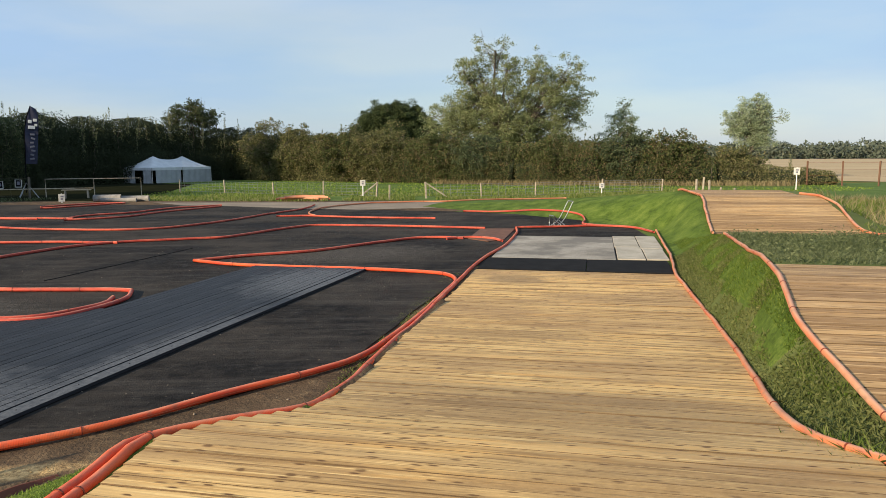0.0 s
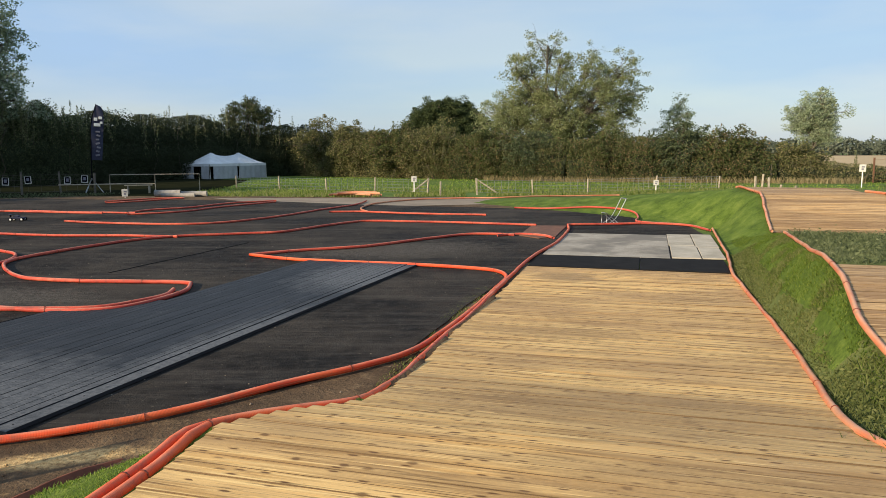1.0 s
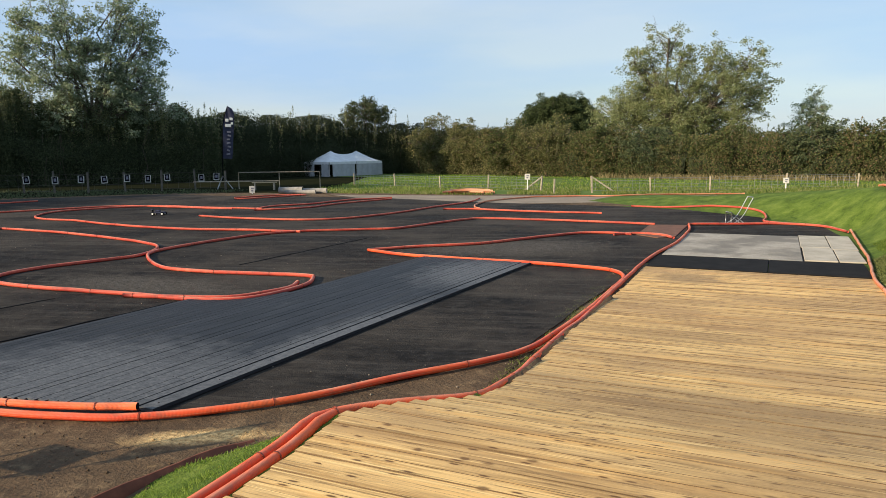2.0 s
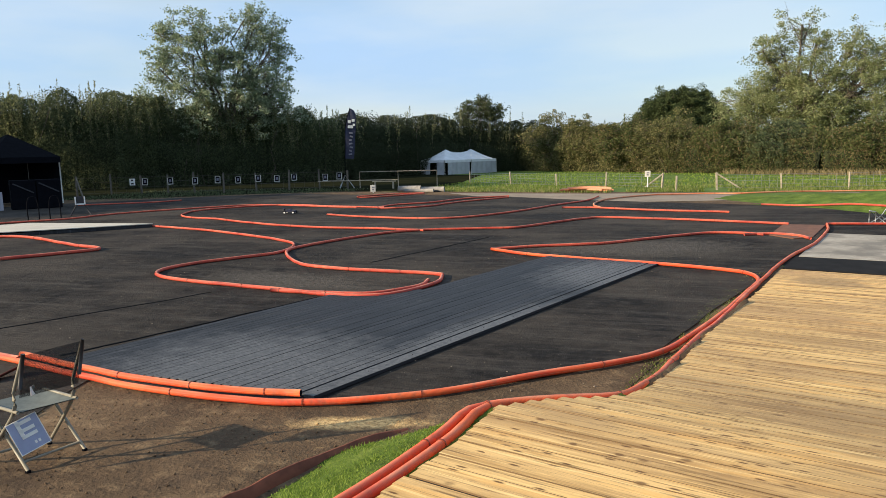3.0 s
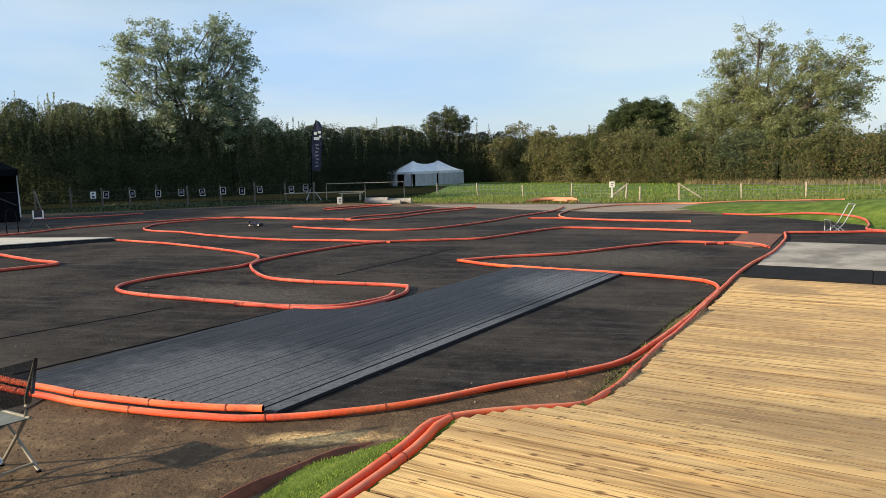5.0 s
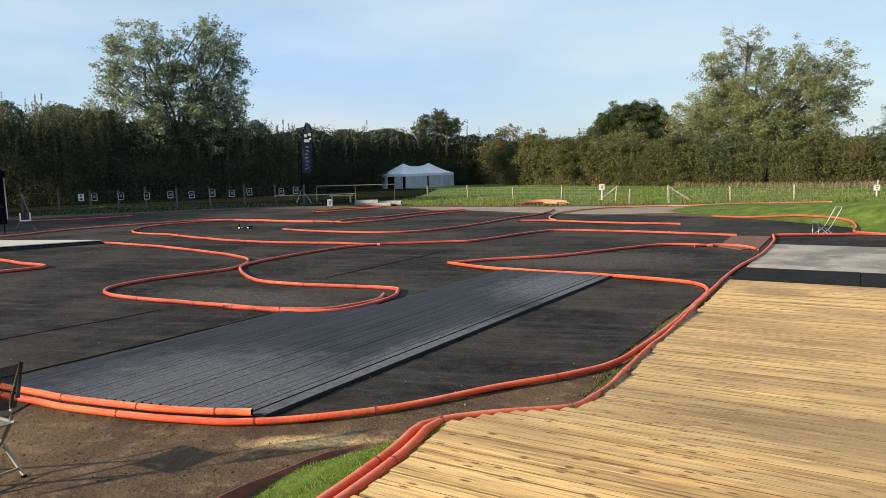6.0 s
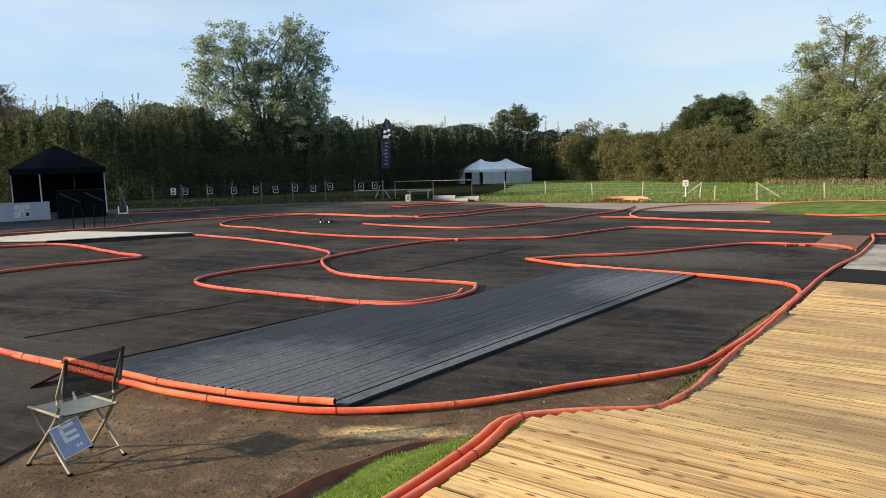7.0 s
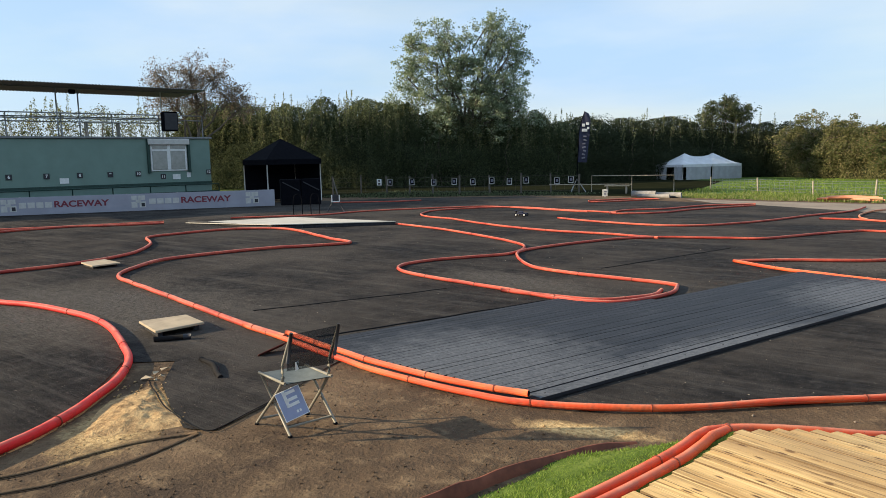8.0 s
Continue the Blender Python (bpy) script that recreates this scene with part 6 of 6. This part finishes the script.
tree((-32.6, 45.1), [(-2.9, 0, 9.6, 1.9), (-1.2, 0, 10.8, 1.5), (2.0, 0, 11.2, 1.5), (3.4, 0, 9.8, 1.7), (-.4, 0, 8.2, 1.7), (3.2, 0, 7.2, 2.0), (-2.2, 0, 6.8, 1.9), (.8, 0, 6.0, 2.0), (-4.6, 0, 6.0, 1.4), (1.8, 0, 12.0, .8), (4.2, 0, 5.6, 1.4), (-4.4, 0, 8.4, 1.4), (-3.4, 0, 10.8, 1.2), (-1.9, 0, 11.3, 1.1), (3.7, 0, 11.0, 1.3), (2.6, 0, 11.9, 1.0), (0, -.6, 9.6, 1.6), (2.4, -.6, 8.8, 1.8), (-1.6, -.6, 5.4, 2.0), (2.4, -.6, 5.0, 2.0), (-1.2, -.6, 7.2, 1.7), (1.2, -.6, 7.4, 1.7), (3.0, -.6, 6.6, 1.6)], F_WILLOW, "tall airy grey-green tree with sky showing through", 25, 215, 62, .18, .23, .3, .5, .04)
tree((-46.5, 30.6), [(0, 0, 8.8, 1.2), (-1.9, 0, 8.3, 1.1), (1.7, 0, 8.4, 1.1), (.3, 0, 7.2, 1.7), (-1.6, 0, 6.6, 1.3), (2.6, 0, 7.0, 1.1), (3.4, 0, 6.2, 1.0)], F_RED, "thin-leaved tree turning pinkish brown", 26, 120, 45, .125, .2, .3, .45, .10)
tree((-18.7, 64.5), [(0, 0, 5.7, 1.1), (-1.5, 0, 5.2, .9), (1.4, 0, 5.2, .9), (.4, 0, 6.3, .6)], F_DARK, "small dark bushy tree standing out of the hedge", 27, 70, 50, .14, .15, .4, .35)

# two unseen trees, added only to cast shade over the corner and fence
SHADE = "unseen tall tree added beyond the cabin to shade the track's corner"
tree((-48.6, 3.6), [(0, 0, 8.5, 3.4), (-3.0, 0, 7.0, 2.6), (2.6, 0, 7.2, 2.4), (0, 0, 11.2, 2.2), (0, -1, 5.0, 3.0), (-2.4, 0, 10.0, 2.0), (1.8, 0, 4.4, 2.2), (-2.6, 0, 4.4, 2.2)], F_WOODS, SHADE, 28, 260, 90, .2, .45, .22, .7)
tree((-57, 6.5), [(0, 0, 13, 4.8), (-4, 0, 11, 3.6), (3.8, 0, 11.4, 3.6), (0, 0, 18, 3.3), (0, -1, 7.4, 4.0), (-3, 0, 15.6, 2.9), (2.9, 0, 15, 2.9), (3.1, 0, 6.6, 3.1), (-3.6, 0, 6.4, 3.1)], F_WOODS, SHADE, 29, 330, 90, .24, .5, .22, .85)

SHRUB = "rounded thorn bush standing out of the hedge"
for k, (x, y, h, m) in enumerate(((-11.5, 63, 5.6, F_MIXED), (-8.2, 60.6, 5.0, F_MIXED), (-4.6, 57.6, 4.9, F_BRAMBLE), (-1.5, 56, 4.7, F_MIXED), (2.6, 53.2, 4.3, F_BRAMBLE), (5.6, 51.4, 4.0, F_WOODS), (10.5, 49.3, 3.9, F_BRAMBLE), (14.6, 47.6, 4.0, F_WOODS), (17.6, 46.4, 3.6, F_BRAMBLE), (21.5, 46, 2.6, F_MIXED))):
    h *= .9
    tree((x, y), [(0, 0, h * .62, h * .34), (-h * .28, -.3, h * .5, h * .3), (h * .28, -.2, h * .52, h * .3), (0, -.9, h * .34, h * .32)], m, SHRUB, 80 + k, 70, 90, .15, .1, .2, .45)


def far_woods():
    rg = np.random.default_rng(31)
    pts = []
    for i in range(150):
        az, dist = radians(8 + 48 * i / 150), rg.uniform(335, 385)
        hgt = rg.uniform(5.5, 8.5) * (1 + .3 * noise.noise((i * .12, 0, 3)))
        c = np.array((math.sin(az) * dist, math.cos(az) * dist, hgt * .48))
        d = rg.normal(size=(260, 3))
        d /= np.linalg.norm(d, axis=1)[:, None]
        pts.append(c + d * np.array((4.2, 4.2, hgt * .52)) * rg.uniform(.6, 1, (260, 1)))
    v, f = leaves(np.concatenate(pts), .75, rg)
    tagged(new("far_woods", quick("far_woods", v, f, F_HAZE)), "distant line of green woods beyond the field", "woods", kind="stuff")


far_woods()


def polar(az, d):
    return (math.sin(radians(az)) * d, math.cos(radians(az)) * d)


sheet("stubble_field", [polar(24, 62), polar(32, 58), polar(45, 55), polar(70, 60), polar(70, 330), polar(50, 335), polar(30, 335), polar(10, 330), polar(10, 120)], .03, M_STUBBLE, "pale harvested stubble field stretching away", "field")
sheet("ploughed_strip", [polar(70, 330.5), polar(50, 335.5), polar(30, 335.5), polar(10, 330.5), polar(10, 400), polar(30, 400), polar(50, 400), polar(70, 400)], .03, M_PLOUGH, "dark ploughed strip before the woods", "field")


def blades(name, spots, h, w, mat, label, seed, lean=.35):
    """Tapered blades rising from (x, y, z) spots."""
    rg = np.random.default_rng(seed)
    n = len(spots)
    p = np.asarray(spots, dtype=float)
    a = rg.uniform(0, 2 * math.pi, n)
    d = np.stack([np.cos(a), np.sin(a), np.zeros(n)], 1)
    hh = h * rg.uniform(.45, 1.3, n)[:, None]
    tip = p + np.array((0, 0, 1.0)) * hh + rg.normal(size=(n, 3)) * np.array((1, 1, .1)) * hh * lean
    mid = (p + tip) / 2 + np.array((0, 0, 1.0)) * hh * .08
    v = np.stack([p - d * w, p + d * w, mid + d * w * .8, tip, mid - d * w * .8], 1).reshape(-1, 3)
    f = np.arange(5 * n).reshape(-1, 5)
    return tagged(new(name, quick(name, v, f, mat)), label, "grass", kind="stuff")


def scatter(n, box_, keep, seed):
    rg = np.random.default_rng(seed)
    out = []
    x0, x1, y0, y1 = box_
    while len(out) < n:
        x, y = rg.uniform(x0, x1), rg.uniform(y0, y1)
        if keep(x, y, rg):
            out.append((x, y, land_xy(x, y) - .005))
    return out


def verge(x, y, rg):
    edge_y = np.interp(x, [-22, -16, -13, -9.5, -6.5, -3.9, 0, 8, 16], [33.5, 33.5, 33.6, 32.6, 32.0, 31.6, 31.8, 32.4, 33])
    d = y - edge_y
    return d > 0 and rg.uniform() < math.exp(-d / 3.0) and noise.noise((x * .5, y * .5, 2)) > -.35


blades("verge_grass", scatter(18000, (-13.2, 16, 31, 46), verge, 41), .13, .016, F_GRASS, "sunlit rough grass along the meadow fence", 42)
blades("meadow_grass", scatter(12000, (-14, 26, 36, 60), lambda x, y, rg: noise.noise((x * .3, y * .3, 8)) > -.2, 43), .08, .03, F_LAWN, "short meadow grass before the hedge", 44)
blades("hedge_foot_grass", scatter(3000, (2, 24, 41, 52), lambda x, y, rg: abs(y - np.interp(x, [2, 8, 13, 20, 24], [51.2, 47.4, 45.4, 43.2, 42.6])) < .6, 45), .34, .016, F_DRY, "dry straw-coloured grass at the hedge's foot", 46)
# a dark sheet stands in for the shade on the ground before the hedge
sheet("hedge_shade", wavy([(-40, 27), (-31, 27.5), (-27.5, 29.3), (-24.5, 30.4), (-21.5, 32.4), (-18.5, 33.9), (-15.5, 33.7), (-13.0, 33.6), (-13.2, 40), (-16, 55), (-24, 60), (-32, 50), (-42, 39), (-48, 31)], .25, 14, .5), .014, M_SHADE_GROUND, "dark sheet for the shaded ground under the hedge", "soil")
# hedge-dark blades put the same shade into this grass
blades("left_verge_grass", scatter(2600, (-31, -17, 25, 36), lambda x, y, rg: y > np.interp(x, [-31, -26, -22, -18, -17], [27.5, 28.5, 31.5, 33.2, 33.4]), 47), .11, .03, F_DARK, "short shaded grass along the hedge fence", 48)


def near_bank(lo, hi, test):
    def keep(x, y, rg):
        s, n = sn(x, y)
        return lo < s < hi and test(s, n, rg)
    return keep


def weeds_here(s, n, rg):
    a, b = deck_right(s), ridge_n(s)
    if not (a + .06 < n < b - .03):
        return False
    q = (n - a) / (b - a)
    return noise.noise((s * 1.6, n * 2.2, 4)) > (-.5 if s < 6 or q < .45 else .12)


sp = scatter(14000, (0, 6, 2, 16), near_bank(2.2, 14, weeds_here), 51)
rgw = np.random.default_rng(52)
v, f = leaves(np.array(sp) + np.abs(rgw.normal(size=(len(sp), 3))) * np.array((.01, .01, .018)), .017, rgw, .6)
tagged(new("bank_weeds", quick("bank_weeds", v, f, F_WEED)), "low clover and weeds on the grassy strip", "weeds", kind="stuff")
blades("bank_grass", scatter(7000, (0, 6, 2, 16), near_bank(2.2, 14, weeds_here), 53), .05, .0035, F_WEED, "short grass on the strip between the ramps", 54, .6)
blades("turf_blades", scatter(14000, (1, 6, 4, 18), near_bank(5, 16, lambda s, n, rg: deck_right(s) + .25 < n < ridge_n(s)), 55), .028, .004, F_TURF, "bright short turf on the bank", 56, .7)
# lighter blades than the other bank's put the sun on this slope into colour
blades("bank_turf", scatter(15000, (-3.6, -.5, .5, 5), near_bank(.3, 4.55, lambda s, n, rg: deck_left(s) - min(1.14, .12 + .75 * (4.6 - s)) < n < deck_left(s) - .22), 57), .02, .003, F_LAWN, "bright green turf on the ramp's side", 58, .6)
blades("valley_weeds", scatter(12000, (3.5, 12, 7.5, 17), near_bank(8.5, 14.7, lambda s, n, rg: ridge_n(s) + .1 < n < 8 and noise.noise((s * .9, n * .9, 6)) > -.4), 59), .08, .005, F_SAGE, "tangled weeds in the hollow behind the jump", 60, .8)
sp = scatter(16000, (3.5, 12, 7.5, 17), near_bank(8.5, 14.7, lambda s, n, rg: ridge_n(s) + .1 < n < 8), 65)
rgw = np.random.default_rng(66)
hump = np.array([max(0.0, noise.noise((p[0] * 1.4, p[1] * 1.4, 9)) + .2) for p in sp])
v, f = leaves(np.array(sp) + np.abs(rgw.normal(size=(len(sp), 3))) * np.array((.02, .02, 1)) * (.02 + .09 * hump)[:, None], .022, rgw, .4)
tagged(new("hollow_herbs", quick("hollow_herbs", v, f, F_SAGE)), "grey-green leafy weeds in the hollow", "weeds", kind="stuff")
blades("rough_grass", scatter(16000, (7, 26, 9, 33), near_bank(9, 30, lambda s, n, rg: 5.5 < n < 18 and noise.noise((s * .5, n * .5, 3)) > -.3), 67), .16, .011, F_GRASS, "rough grass on the slope beside the landing", 68, .7)
blades("dry_tufts", scatter(3500, (7, 26, 9, 36), near_bank(14, 33, lambda s, n, rg: 5.6 < n < 18 and noise.noise((s * .7, n * .7, 5)) > .15), 69), .30, .009, F_DRY, "dry straw-coloured tufts on the rough slope", 70, .5)
blades("edge_grass", scatter(3600, (-1.6, 1.2, 3.6, 12.5), near_bank(3.9, 11.5, lambda s, n, rg: deck_left(s) - .42 < n < deck_left(s) - .12 and noise.noise((s * 1.9, n, 6)) > -.1), 61), .026, .003, F_GRASS, "tufts of dry grass beside the boards", 62, .8)
blades("pipe_tufts", scatter(1500, (1.8, 4.2, 2.4, 4.4), near_bank(2.9, 4.3, lambda s, n, rg: abs(n - deck_right(s) + .05) < .16), 63), .09, .005, F_GRASS, "grass tufts growing over the pipe end", 64, .8)


def stones(n, area, keep, size, mat, label, seed):
    rg = np.random.default_rng(seed)
    sp = scatter(n, area, keep, seed)
    V, F = [], []
    o = np.array([(1, 0, 0), (-1, 0, 0), (0, 1, 0), (0, -1, 0), (0, 0, .7), (0, 0, -.5)], dtype=float)
    g = np.array([(0, 2, 4), (2, 1, 4), (1, 3, 4), (3, 0, 4), (2, 0, 5), (1, 2, 5), (3, 1, 5), (0, 3, 5)])
    for i, p in enumerate(sp):
        s = size * rg.uniform(.3, 1.4) ** 1.5
        V.append(np.array(p) + np.array((0, 0, .012 + s * .2)) + o * s * rg.uniform(.6, 1.2, (6, 3)))
        F.append(g + 6 * i)
    tagged(new("loose_stones", quick("loose_stones", np.concatenate(V), np.concatenate(F), mat)), label, "stones", kind="stuff")


def on_tar(x, y, rg):
    return sn(x, y)[1] < deck_left(sn(x, y)[0]) - .35


stones(1300, (-14, 1, 4.9, 16), on_tar, .012, M_GRAVEL, "pale grit and small stones scattered on the tarmac", 71)
stones(2000, (-7, -1.4, .4, 4.8), lambda x, y, rg: sn(x, y)[1] < deck_left(sn(x, y)[0]) - 1.0 and y < 4.55, .008, M_DIRT, "clods and grit on the dry soil", 72)
stones(120, (-6.4, -5.0, 2.3, 3.3), lambda x, y, rg: abs(y - np.interp(x, [-6.4, -5.0], [3.15, 2.6])) < .25, .012, M_SAND, "lumps of sandy soil", 73)
# ---- boards of the ramps and planks, last of the large pieces ----
M_BOARD, M_OLDBOARD, M_PLANK = board_mesh(M_PINE, M_GRIME), board_mesh(M_OLDPINE, M_GRIME), board_mesh(M_BLACKWOOD, M_GAPDARK)
bed(ramp_near, -1.6, 11.85, deck_left, deck_right, deck_z)
bed(ramp_side, 3.4, 8.25, lambda s: ridge_n(s) + 0.05, lambda s: 4.9, ridge_z)
bed(ramp_back, 15.6, 21.2, lambda s: ridge_n(s) + 0.05, lambda s: 5.25 if s < 19.5 else 4.85, ridge_z)
boards(ramp_near, M_BOARD, -1.6, 11.85, deck_left, deck_right, deck_z, 0.098, 0.022, rng)
boards(ramp_side, M_OLDBOARD, 3.4, 8.25, lambda s: ridge_n(s) + 0.05, lambda s: 4.9, ridge_z, 0.1, 0.03, rng, gap=1.6)
boards(ramp_back, M_OLDBOARD, 15.6, 21.2, lambda s: ridge_n(s) + 0.05, lambda s: 5.3 if s < 19.5 else 4.9, ridge_z, 0.13, 0.03, rng, gap=2.6)


def dark_planks():
    """Long planks side by side; the outer ones stop at the hairpin's pipe."""
    A, B = Vector((-2.98, 4.78)), Vector((-0.64, 11.95))
    d = (B - A).normalized()
    w = Vector((-d.y, d.x))
    rg = random.Random(9)
    off, i = 0.0, 0
    while off < 2.95:
        wide = 0.17 if i == 0 else 0.093
        end = 7.66 - .022 * off if off < 2.0 else (4.35 - .31 * off) / .95 if off < 2.3 else (3.82 - .31 * off) / .95
        start = -.03 - off * .27
        c = A + d * ((start + end) / 2) + w * (off + wide / 2)
        ob = new("plank", M_PLANK)
        ob.parent = plank_deck
        z = .036 if i else .032
        ob.matrix_local = Matrix.LocRotScale((c.x, c.y, z + rg.uniform(-.0012, .0012)), Euler((rg.uniform(-.008, .008) if i else -.05, 0, math.atan2(d.y, d.x) + rg.uniform(-.0006, .0006))), (end - start, wide - rg.choice((.003, .004, .005)), .028))
        if i % 2 == 0:
            for k in range(14):
                at = A + d * (start + .12 + k * .62) + w * (off + wide * .5)
                if start + .12 + k * .62 < end - .05 and i < 6:
                    nail = new("nail_head", NAIL)
                    nail.parent = plank_deck
                    nail.location = (at.x, at.y, z + .0155)
        off += wide
        i += 1


def nail_mesh():
    bm = bmesh.new()
    bmesh.ops.create_cone(bm, cap_ends=True, segments=7, radius1=.007, radius2=.005, depth=.005)
    me = bpy.data.meshes.new("nail_head")
    bm.to_mesh(me)
    bm.free()
    me.materials.append(M_GAPDARK)
    return me


NAIL = nail_mesh()
dark_planks()
# black sheet holds both the membrane edge and the shadow beside the planks
sheet("deck_underlay", wavy([(-2.96, 4.77), (-0.61, 11.95), (-1.0, 12.1), (-3.9, 7.0), (-5.9, 5.1)], .05, 12, .12), .0195, M_MAT, "black sheet for the membrane edge and shadow beside the planks", "membrane")
